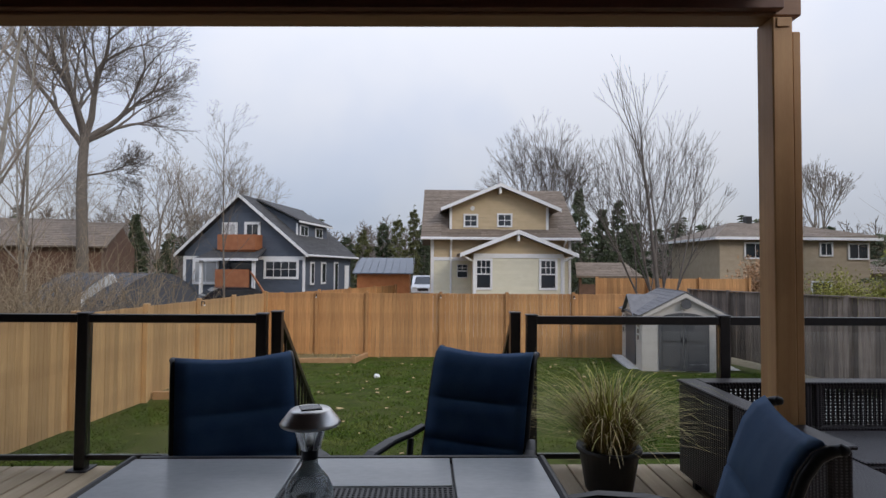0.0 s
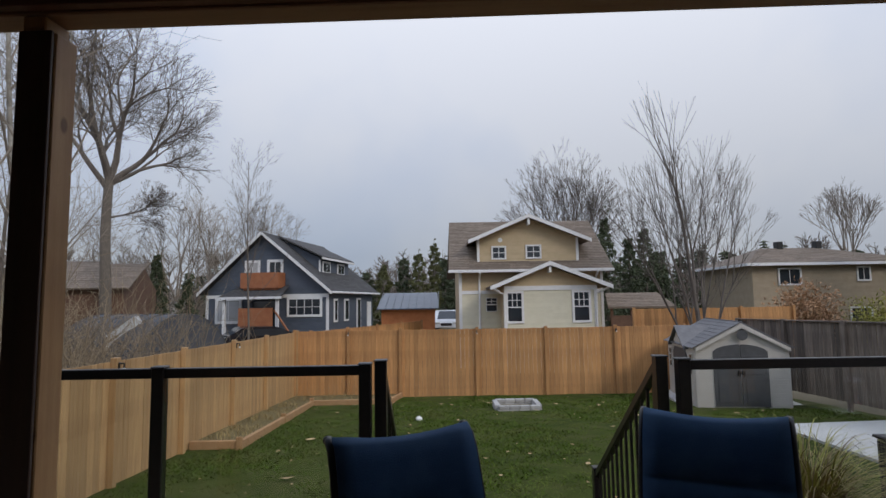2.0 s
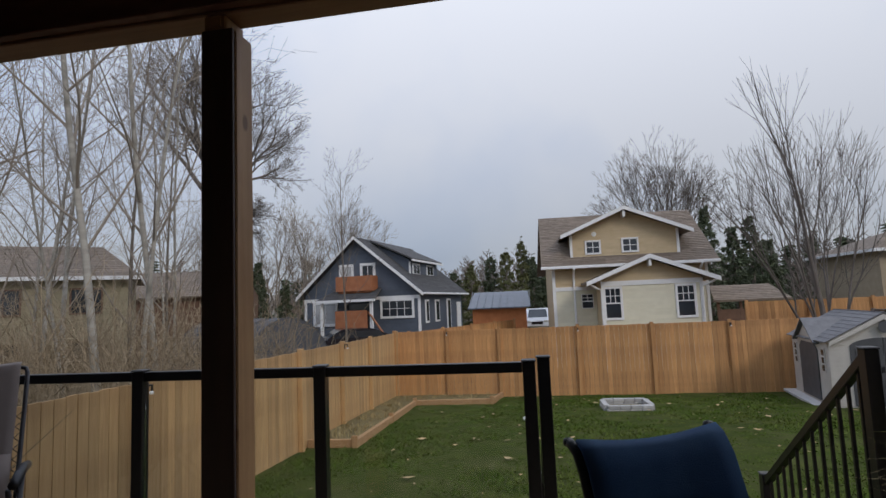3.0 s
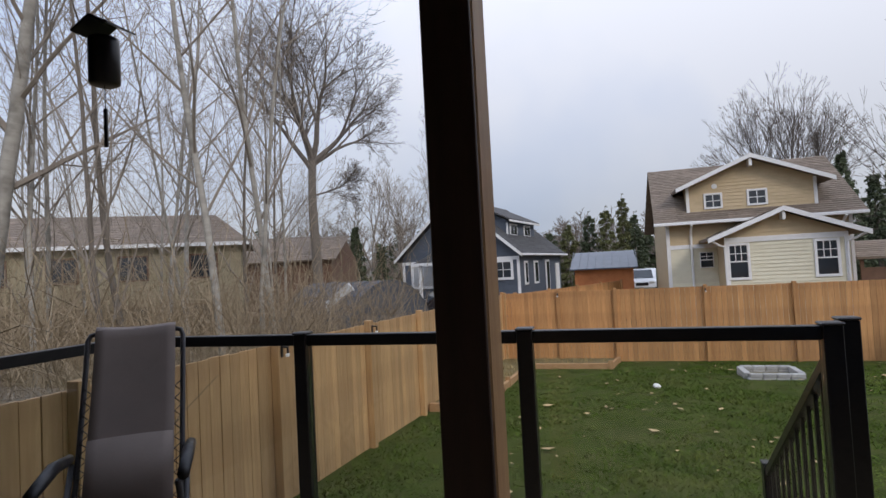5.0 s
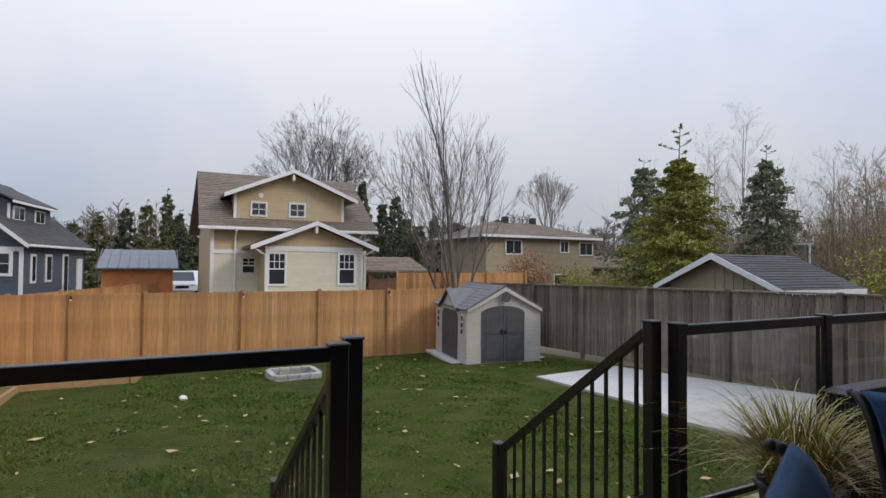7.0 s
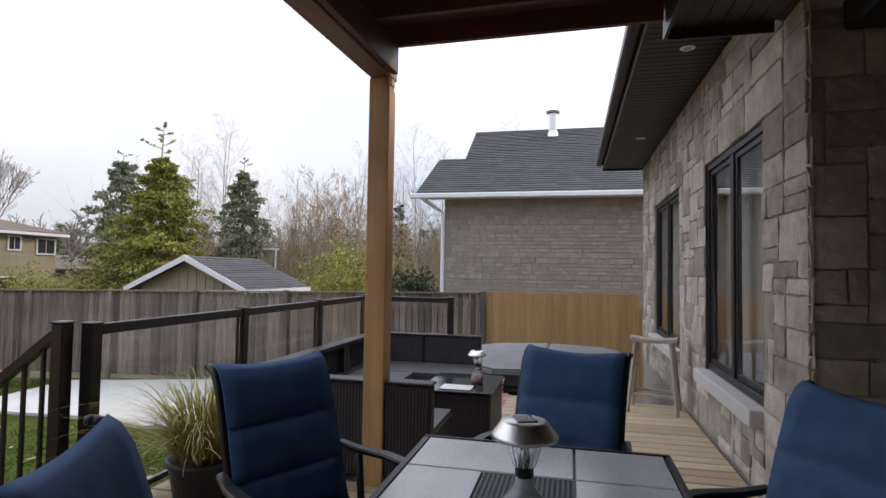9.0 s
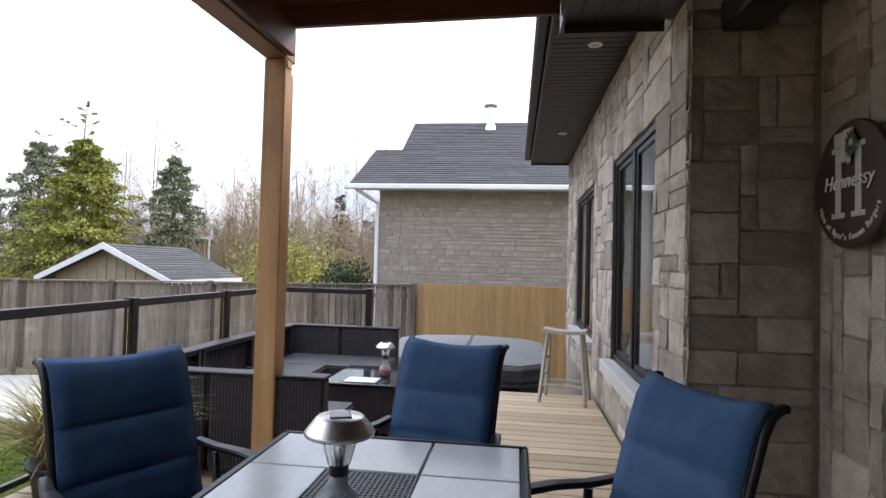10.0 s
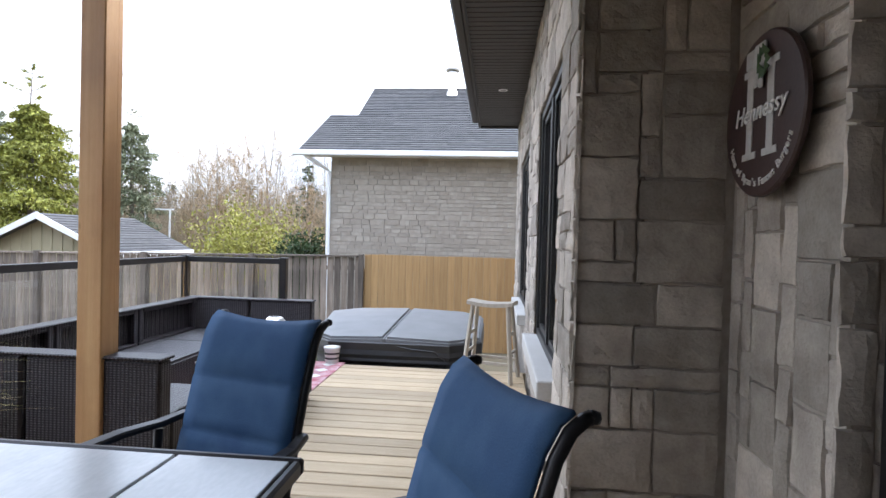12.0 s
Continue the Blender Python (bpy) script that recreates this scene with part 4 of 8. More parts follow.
def make_sofas():
    # west unit: back panels face the table, seat opens to the east
    w = thing("wicker_sofa", "dark brown wicker sofa with a bare woven seat", "sofa", group="wicker sectional units")
    part("backrest", wicker_panel((3.02, 3.58, 0.05), (3.13, 4.22, 0.655)), M_WICKER, w)
    part("backrest", wicker_panel((3.02, 2.80, 0.05), (3.13, 3.555, 0.655)), M_WICKER, w)
    part("top_rail", boxes(((3.01, 2.79, 0.655), (3.14, 4.23, 0.672)), bevel=0.004), M_WICKER, w)
    part("seat", wicker_panel((3.135, 2.80, 0.10), (3.72, 4.10, 0.335)), M_WICKER, w)
    part("seat_top", boxes(((3.137, 2.81, 0.336), (3.715, 4.09, 0.352)), bevel=0.005), M_SEAT_SHEEN, w, "woven seat platform with sky sheen in its grey")
    for x in (3.06, 3.66):
        for y in (2.84, 4.05):
            part("foot", boxes(((x - 0.02, y - 0.02, 0.0), (x + 0.02, y + 0.02, 0.06))), M_BLACK, w)
    n = thing("wicker_sofa", "long dark brown wicker sofa against the glass railing", "sofa", group="wicker sectional units")
    for a, b in ((3.15, 3.88), (3.90, 4.80), (4.82, 5.72)):
        back = part("backrest", boxes(((a, 4.12, 0.05), (b, 4.235, 0.37)), ((a, 4.12, 0.371), (a + 0.05, 4.235, 0.655)), ((b - 0.05, 4.12, 0.371), (b, 4.235, 0.655)), ((a + 0.05, 4.12, 0.625), (b - 0.05, 4.235, 0.655)), bevel=0.006), M_WICKER, n)
        bm = bmesh.new()
        x = a + 0.055
        while x < b - 0.065:
            box(bm, (x, 4.175, 0.371), (x + 0.022, 4.181, 0.625))
            x += 0.032
        z = 0.38
        while z < 0.62:
            box(bm, (a + 0.05, 4.181, z), (b - 0.05, 4.187, z + 0.015))
            z += 0.023
        part("lattice", bm, M_WICKER, back, "open woven lattice")
    part("top_rail", boxes(((3.145, 4.11, 0.655), (5.735, 4.245, 0.672)), bevel=0.004), M_WICKER, n)
    part("seat", wicker_panel((3.74, 3.50, 0.10), (5.10, 4.115, 0.335)), M_WICKER, n)
    part("seat_top", boxes(((3.745, 3.51, 0.336), (5.095, 4.11, 0.352)), bevel=0.005), M_SEAT_SHEEN, n, "woven seat platform with sky sheen in its grey")
    for x in (3.8, 5.0):
        for y in (3.55, 4.15):
            part("foot", boxes(((x - 0.02, y - 0.02, 0.0), (x + 0.02, y + 0.02, 0.06))), M_BLACK, n)
    e = thing("wicker_sofa", "dark brown wicker sofa unit beside the hot tub", "sofa", group="wicker sectional units")
    part("backrest", wicker_panel((5.755, 3.58, 0.05), (5.87, 4.24, 0.655)), M_WICKER, e)
    part("backrest", wicker_panel((5.755, 2.92, 0.05), (5.87, 3.56, 0.655)), M_WICKER, e)
    part("top_rail", boxes(((5.745, 2.91, 0.655), (5.88, 4.25, 0.672)), bevel=0.004), M_WICKER, e)
    part("seat", wicker_panel((5.115, 2.92, 0.10), (5.75, 4.105, 0.335)), M_WICKER, e)
    part("seat_top", boxes(((5.12, 2.93, 0.336), (5.745, 4.1, 0.352)), bevel=0.005), M_SEAT_SHEEN, e, "woven seat platform with sky sheen in its grey")
    for x in (5.17, 5.82):
        for y in (2.97, 4.05):
            part("foot", boxes(((x - 0.02, y - 0.02, 0.0), (x + 0.02, y + 0.02, 0.06))), M_BLACK, e)
    c = thing("coffee_table", "low wicker coffee table with a dark glass top", "table")
    part("base", wicker_panel((3.97, 2.55, 0.05), (4.72, 3.12, 0.42)), M_WICKER, c)
    part("tabletop", boxes(((3.95, 2.53, 0.424), (4.74, 3.14, 0.435)), bevel=0.003), M_PANE, c, "dark glass top")
    for x in (4.01, 4.68):
        for y in (2.6, 3.07):
            part("foot", boxes(((x - 0.02, y - 0.02, 0.0), (x + 0.02, y + 0.02, 0.06))), M_BLACK, c)
    paper = tagged(part("folded_paper", boxes(((4.0, 2.72, 0.437), (4.19, 2.98, 0.443)), bevel=0.002), M_PLASTIC), "white folded paper on the coffee table", "paper")
    r = thing("outdoor_rug", "small pink and white patterned outdoor rug", "rug")
    part("rug_sheet", boxes(((3.8, 2.62, 0.002), (6.0, 3.42, 0.010)), bevel=0.002), M_RUG, r)
    for i in range(9):
        for j in range(3):
            x, y = 3.95 + i * 0.24, 2.76 + j * 0.25
            bm = bmesh.new()
            slab(bm, [(x - 0.07, y, 0.0105), (x, y - 0.07, 0.0105), (x + 0.07, y, 0.0105), (x, y + 0.07, 0.0105)], (0, 0, 0.0015))
            part("motif", bm, M_PLASTIC, r)


make_sofas()
solar_lamp("solar_lamp", "steel solar lamp on a glass bottle of red water", pose(4.33, 2.72, 0.436, 0, 0, 0), M_BOTTLE, 0.95, fill=M_RED)


# ---- hot tub ----
def make_tub():
    t = thing("hot_tub", "covered hot tub with a folding charcoal vinyl lid", "hot tub")
    outline = [(6.16, 1.55), (6.45, 1.22), (7.9, 1.22), (8.2, 1.5), (8.2, 3.0), (7.9, 3.33), (6.45, 3.12), (6.16, 2.85)]

    def inset(k, z):
        return [((x - 7.18) * k + 7.18, (y - 2.25) * k + 2.25, z) for x, y in outline]
    bm = bmesh.new()
    slab(bm, inset(0.96, -0.93), (0, 0, 1.0))
    part("shell", bm, M_SKIRT, t)
    for name, a, b in (("lid_half", 1.0, 2.245), ("lid_half", 2.255, 4.0)):
        poly = []
        pts = outline
        for i in range(len(pts)):
            p, q = pts[i], pts[(i + 1) % len(pts)]
            if a <= p[1] <= b:
                poly.append(p)
            for lim in (a, b):
                if (p[1] - lim) * (q[1] - lim) < 0:
                    f = (lim - p[1]) / (q[1] - p[1])
                    poly.append((p[0] + (q[0] - p[0]) * f, lim))
        bm = bmesh.new()
        low = [bm.verts.new((x, y, 0.12)) for x, y in poly]
        top = [bm.verts.new(((x - 7.18) * 0.985 + 7.18, y, 0.235 + 0.035 * (x - 6.16) + 0.03 * max(0, 1 - abs(y - 2.25) / 0.9))) for x, y in poly]
        k = len(poly)
        bm.faces.new(top)
        bm.faces.new(list(reversed(low)))
        for i in range(k):
            bm.faces.new((low[i], low[(i + 1) % k], top[(i + 1) % k], top[i]))
        bmesh.ops.bevel(bm, geom=[e for e in bm.edges if all(v in top for v in e.verts)], offset=0.025, segments=2, affect="EDGES")
        part(name, bm, M_VINYL, t)
    bm = bmesh.new()
    a = inset(1.004, 0.02)
    k = len(a)
    rows = []
    for z, f in ((0.205, 1.004), (0.195, 1.014), (0.12, 1.008), (0.07, 1.018), (0.03, 1.004), (0.0, 1.012)):
        rows.append([bm.verts.new(p) for p in inset(f, z)])
    for p, q in zip(rows, rows[1:]):
        for i in range(k):
            bm.faces.new((p[i], p[(i + 1) % k], q[(i + 1) % k], q[i]))
    part("skirt_flap", bm, M_SKIRT, t)
    bm = bmesh.new()
    tube(bm, [(6.148, 2.1, 0.17), (6.135, 1.95, 0.15), (6.14, 1.7, 0.13), (6.15, 1.58, 0.03)], 0.008, 6)
    part("strap", bm, M_SKIRT, t)


make_tub()


# ---- wooden bar stool ----
def make_stool():
    s = thing("bar_stool", "bare grey wooden saddle-seat bar stool", "stool", pose(5.66, 1.10, 0, 0, 0, -14))
    bm = bmesh.new()
    rows = []
    for z0 in (0.0, -0.035):
        for i in range(9):
            u = i / 8 * 2 - 1
            rows.append([bm.verts.new((v * 0.115, u * 0.225, 0.752 + 0.022 * u * u - 0.02 + z0 + (0.004 if abs(v) < 1 and z0 == 0 else 0))) for v in (-1, -0.6, 0, 0.6, 1)])
    for s0 in (0, 9):
        for i in range(8):
            for k in range(4):
                bm.faces.new((rows[s0 + i][k], rows[s0 + i][k + 1], rows[s0 + i + 1][k + 1], rows[s0 + i + 1][k]))
    for i in range(8):
        for k in (0, 4):
            bm.faces.new((rows[i][k], rows[i + 1][k], rows[9 + i + 1][k], rows[9 + i][k]))
    for i in (0, 8):
        for k in range(4):
            bm.faces.new((rows[i][k], rows[i][k + 1], rows[9 + i][k + 1], rows[9 + i][k]))
    part("seat", bm, M_BARE, s)
    tops, feet = {}, {}
    for sx in (-1, 1):
        for sy in (-1, 1):
            tp, ft = Vector((sx * 0.08, sy * 0.17, 0.715)), Vector((sx * 0.17, sy * 0.235, 0.0))
            tops[sx, sy], feet[sx, sy] = tp, ft
            part("leg", bar(ft, tp, 0.036, 0.036, 0.006), M_BARE, s)

    def at(k, f):
        return feet[k] + (tops[k] - feet[k]) * f
    for a, b, f in (((-1, -1), (-1, 1), 0.25), ((1, -1), (1, 1), 0.25), ((-1, -1), (1, -1), 0.38), ((-1, 1), (1, 1), 0.38), ((-1, -1), (1, -1), 0.62), ((-1, 1), (1, 1), 0.62)):
        part("stretcher", bar(at(a, f), at(b, f), 0.022, 0.03, 0.004), M_BARE, s)


make_stool()


# ---- potted grass ----
def blades(n, spread, height, width, droop, r0, mat, seg=4, seed=1):
    """A tuft of arching grass blades."""
    rnd = random.Random(seed)
    vs, fs = [], []
    for _ in range(n):
        a, r = rnd.uniform(0, 2 * math.pi), r0 * math.sqrt(rnd.random())
        base = Vector((r * math.cos(a), r * math.sin(a), 0))
        a += rnd.gauss(0, 0.7)
        out = Vector((math.cos(a), math.sin(a), 0))
        side = Vector((-out.y, out.x, 0))
        h, s = height * rnd.uniform(0.45, 1.0), spread * rnd.uniform(0.15, 1.0)
        d = droop * rnd.uniform(0.1, 1.2)
        i0 = len(vs)
        for k in range(seg + 1):
            u = k / seg
            p = base + out * (s * u ** 1.5) + Vector((0, 0, h * (u * (1 + d) - d * u ** 2.6)))
            w = width * (1 - u * 0.85) / 2
            vs.append(tuple(p - side * w))
            vs.append(tuple(p + side * w))
        for k in range(seg):
            j = i0 + 2 * k
            fs.append((j, j + 1, j + 3, j + 2))
    return raw("blades", vs, fs, mat)


def make_pot():
    p = thing("potted_grass", "straw-green ornamental grass in a dark plastic pot", "plant", Matrix.Translation((2.48, 4.04, 0)) @ Matrix.Diagonal((1.14, 1.14, 1.0, 1.0)))
    bm = bmesh.new()
    lathe(bm, [(0.12, 0.0), (0.13, 0.01), (0.165, 0.25), (0.18, 0.255), (0.18, 0.28), (0.165, 0.28), (0.15, 0.24), (0.0, 0.235)], 28)
    part("pot", bm, M_POT, p, smooth=True)
    part("foliage", blades(420, 0.66, 0.36, 0.010, 1.9, 0.12, M_STRAW, 8, 3), None, p, "arching straw-green blades", at=(0, 0, 0.23))
    part("fresh_foliage", blades(320, 0.60, 0.48, 0.010, 1.2, 0.10, M_BLADE_Y, 8, 4), None, p, at=(0, 0, 0.23))


M_BLADE_Y = material("yellow_green_blade", (0.28, 0.265, 0.05), (0.42, 0.39, 0.10), 0.6, grain=3, bump=0, each=0.3, island=True)
make_pot()


# ---- reclining chair ----
def make_recliner():
    r = thing("reclining_chair", "folding recliner with a taupe mesh sling laced to a grey frame", "chair", pose(-2.67, 3.69, 0, 0, 0, 38))
    back = [(-0.02, 0.46), (0.05, 0.58), (0.12, 0.72), (0.20, 0.88), (0.27, 1.03), (0.31, 1.13)]
    seat = [(-0.45, 0.52), (-0.30, 0.46), (-0.14, 0.43), (-0.03, 0.44)]
    part("backrest", strip(bmesh.new(), back + [(0.325, 1.165), (0.345, 1.175)], 0.168, (), 0.004, 0.01), M_SLING, r, smooth=True)
    part("seat", strip(bmesh.new(), seat, 0.168, (), 0.006, 0.012), M_SLING, r, smooth=True)
    part("pillow", strip(bmesh.new(), [(y - 0.02, z) for y, z in back[0:3]], 0.166, (), 0.034, 0.02), M_SLING, r, smooth=True)
    for s in (-1, 1):
        bm = bmesh.new()
        tube(bm, [(s * 0.200, y, z) for y, z in seat[:-1] + back] + [(s * 0.19, 0.325, 1.155), (s * 0.15, 0.33, 1.165)], 0.0115, 8)
        part("side_frame", bm, M_GREYTUBE, r, smooth=True)
        bm = bmesh.new()
        tube(bm, [(s * 0.235, 0.10, 0.66), (s * 0.24, -0.10, 0.685), (s * 0.24, -0.38, 0.67)], [0.022, 0.026, 0.022], 8)
        part("armrest", bm, M_BRONZE, r, smooth=True)
        for a, b in (((0.16, 0.0), (-0.38, 0.65)), ((-0.42, 0.0), (0.08, 0.64))):
            bm = bmesh.new()
            tube(bm, [(s * 0.222, a[0], a[1]), (s * 0.222, b[0], b[1])], 0.012, 8)
            part("leg", bm, M_GREYTUBE, r, smooth=True)
        bm = bmesh.new()
        pts = []
        for i in range(31):
            f = i / 30
            j = f * (len(back) - 1)
            k = min(int(j), len(back) - 2)
            y = back[k][0] + (back[k + 1][0] - back[k][0]) * (j - k)
            z = back[k][1] + (back[k + 1][1] - back[k][1]) * (j - k)
            if z < 0.95:
                pts.append((s * (0.168 if i % 2 else 0.198), y - 0.012, z))
        tube(bm, pts, 0.003, 5)
        part("lacing", bm, M_BLACK, r, "black elastic lacing")
    bm = bmesh.new()
    tube(bm, [(-0.15, 0.33, 1.165), (0.15, 0.33, 1.165)], 0.0115, 8)
    part("top_bar", bm, M_GREYTUBE, r, smooth=True)
    for y in (-0.42, 0.16):
        bm = bmesh.new()
        tube(bm, [(-0.222, y, 0.012), (0.222, y, 0.012)], 0.012, 8)
        part("crossbar", bm, M_GREYTUBE, r, smooth=True)


M_GREYTUBE = material("grey_steel_tube", (0.045, 0.042, 0.045), (0.07, 0.066, 0.07), 0.4, metal=0.3, grain=12, bump=0.04)
make_recliner()


# ---- hanging chime ----
def make_chime():
    c = thing("wind_chime", "dark hanging wind bell with a small roof and clapper", "wind chime", Matrix.Translation((-2.08, 3.10, 0)))
    bm = bmesh.new()
    lathe(bm, [(0.034, 1.975), (0.042, 1.98), (0.043, 2.10), (0.040, 2.115), (0.0, 2.118)], 20)
    part("bell", bm, M_BLACK, c, smooth=True)
    for s in (-1, 1):
        part("roof_plate", bar((0, -0.05, 2.165), (s * 0.065, -0.05, 2.135), 0.004, 0.006), M_BLACK, c)
        bm = bmesh.new()
        slab(bm, [(0, -0.05, 2.168), (0, 0.05, 2.168), (s * 0.07, 0.05, 2.132), (s * 0.07, -0.05, 2.132)], (0, 0, 0.006))
        part("roof_board", bm, M_BLACK, c)
    bm = bmesh.new()
    tube(bm, [(0, 0, 1.98), (0, 0, 1.90)], 0.0015, 5)
    part("cord", bm, M_BLACK, c)
    part("clapper", boxes(((-0.006, -0.004, 1.79), (0.006, 0.004, 1.905)), bevel=0.002), M_BLACK, c)
    bm = bmesh.new()
    tube(bm, [(0, 0, 2.16), (0, 0, 2.35)], 0.0015, 5)
    tube(bm, [(0.0, 0, 2.34), (0.018, 0, 2.36), (0.0, 0, 2.385), (0.0, 0, 2.675)], 0.003, 6)
    part("hook", bm, M_BLACK, c)


make_chime()


# ---- small deck things ----
def make_bits():
    b = thing("bucket", "small white plastic bucket with dark bands on the deck", "bucket", Matrix.Translation((5.98, 2.76, 0.0)))
    bm = bmesh.new()
    lathe(bm, [(0.065, 0.0), (0.07, 0.004), (0.08, 0.15), (0.086, 0.155), (0.086, 0.175), (0.0, 0.18)], 24)
    part("body", bm, M_PLASTIC, b, smooth=True)
    for z in (0.05, 0.10):
        bm = bmesh.new()
        r = 0.071 + z * 0.067
        lathe(bm, [(r, z), (r + 0.002, z + 0.003), (r + 0.003, z + 0.017), (r, z + 0.02)], 24)
        part("band", bm, M_BLACK, b)
    k = tagged(part("door_wedge", boxes(((-2.6, 4.18, 0.0), (-2.38, 4.25, 0.035)), bevel=0.01), M_BLACK), "small black bar lying on the deck", "wedge")


make_bits()


# ---- sign on the porch wall ----
def text_part(body, size, parent, m, mat, shear=0.0):
    cu = bpy.data.curves.new("lettering", "FONT")
    cu.body, cu.size, cu.extrude, cu.align_x, cu.align_y, cu.shear = body, size, 0.002, "CENTER", "CENTER", shear
    tmp = bpy.data.objects.new("lettering", cu)
    scene.collection.objects.link(tmp)
    me = bpy.data.meshes.new_from_object(tmp.evaluated_get(bpy.context.evaluated_depsgraph_get()))
    bpy.data.objects.remove(tmp)
    me.materials.clear()
    me.materials.append(mat)
    ob = new("lettering", me)
    ob.parent, ob.matrix_basis = parent, m
    return ob


def make_sign():
    y = SIGN_Y + 0.03
    s = thing("wall_sign", "round dark walnut house sign with grey lettering and a bow", "sign", pose(2.34, y, 1.79, 90, 0, 180))
    bm = bmesh.new()
    lathe(bm, [(0.275, 0.0), (0.285, 0.006), (0.285, 0.02), (0.278, 0.026), (0.0, 0.026)], 48)
    part("disc", bm, M_SIGN, s)
    # a tall slab-serif initial from strokes
    bm = bmesh.new()
    for x in (-0.075, 0.075):
        box(bm, (x - 0.022, -0.135, 0.0265), (x + 0.022, 0.165, 0.030))
        for v in (-0.135, 0.165):
            box(bm, (x - 0.05, v - 0.012, 0.0265), (x + 0.05, v + 0.012, 0.0302))
    box(bm, (-0.053, 0.0, 0.0265), (0.053, 0.026, 0.0298))
    part("initial", bm, M_LETTER, s)
    text_part("Hennessy", 0.095, s, Matrix.Translation((0, 0.015, 0.0325)), M_PLASTIC, 0.25)
    words = "Home of Ryan's Famous Burgers"
    n = len(words)
    for i, ch in enumerate(words):
        if ch == " ":
            continue
        a = radians(-90 + (i - (n - 1) / 2) * 4.6)
        text_part(ch, 0.04, s, Matrix.Translation((0.235 * math.cos(a), 0.235 * math.sin(a), 0.029)) @ Matrix.Rotation(a + math.pi / 2, 4, "Z"), M_PLASTIC)
    bow = part("bow", boxes(((-0.09, 0.17, 0.03), (-0.03, 0.24, 0.042)), ((-0.02, 0.17, 0.03), (0.05, 0.245, 0.044)), ((-0.04, 0.10, 0.03), (-0.01, 0.19, 0.04)), ((0.0, 0.09, 0.03), (0.03, 0.19, 0.041)), bevel=0.006), M_LETTER, s, "pale ribbon bow")
    bm = bmesh.new()
    for i in range(9):
        a = i * 0.7
        c = Vector((0.05 + 0.03 * math.cos(a), 0.17 + 0.04 * math.sin(a), 0.04))
        slab(bm, [c + Vector((-0.012, 0, 0)), c + Vector((0, -0.02, 0.01)), c + Vector((0.012, 0, 0)), c + Vector((0, 0.02, 0.01))], (0, 0, 0.003))
    part("sprig", bm, M_LEAFGREEN, s, "small green sprig")


make_sign()
h = thing("wall_heater", "dark metal box heater mounted under the porch ceiling", "heater", Matrix.Translation((2.45, 0.50, 2.62)))
part("housing", boxes(((-0.18, -0.10, 0.0), (0.22, 0.12, 0.16)), bevel=0.015), M_BLACK, h)
part("bracket", boxes(((-0.02, -0.02, 0.16), (0.02, 0.02, 0.245))), M_BLACK, h)


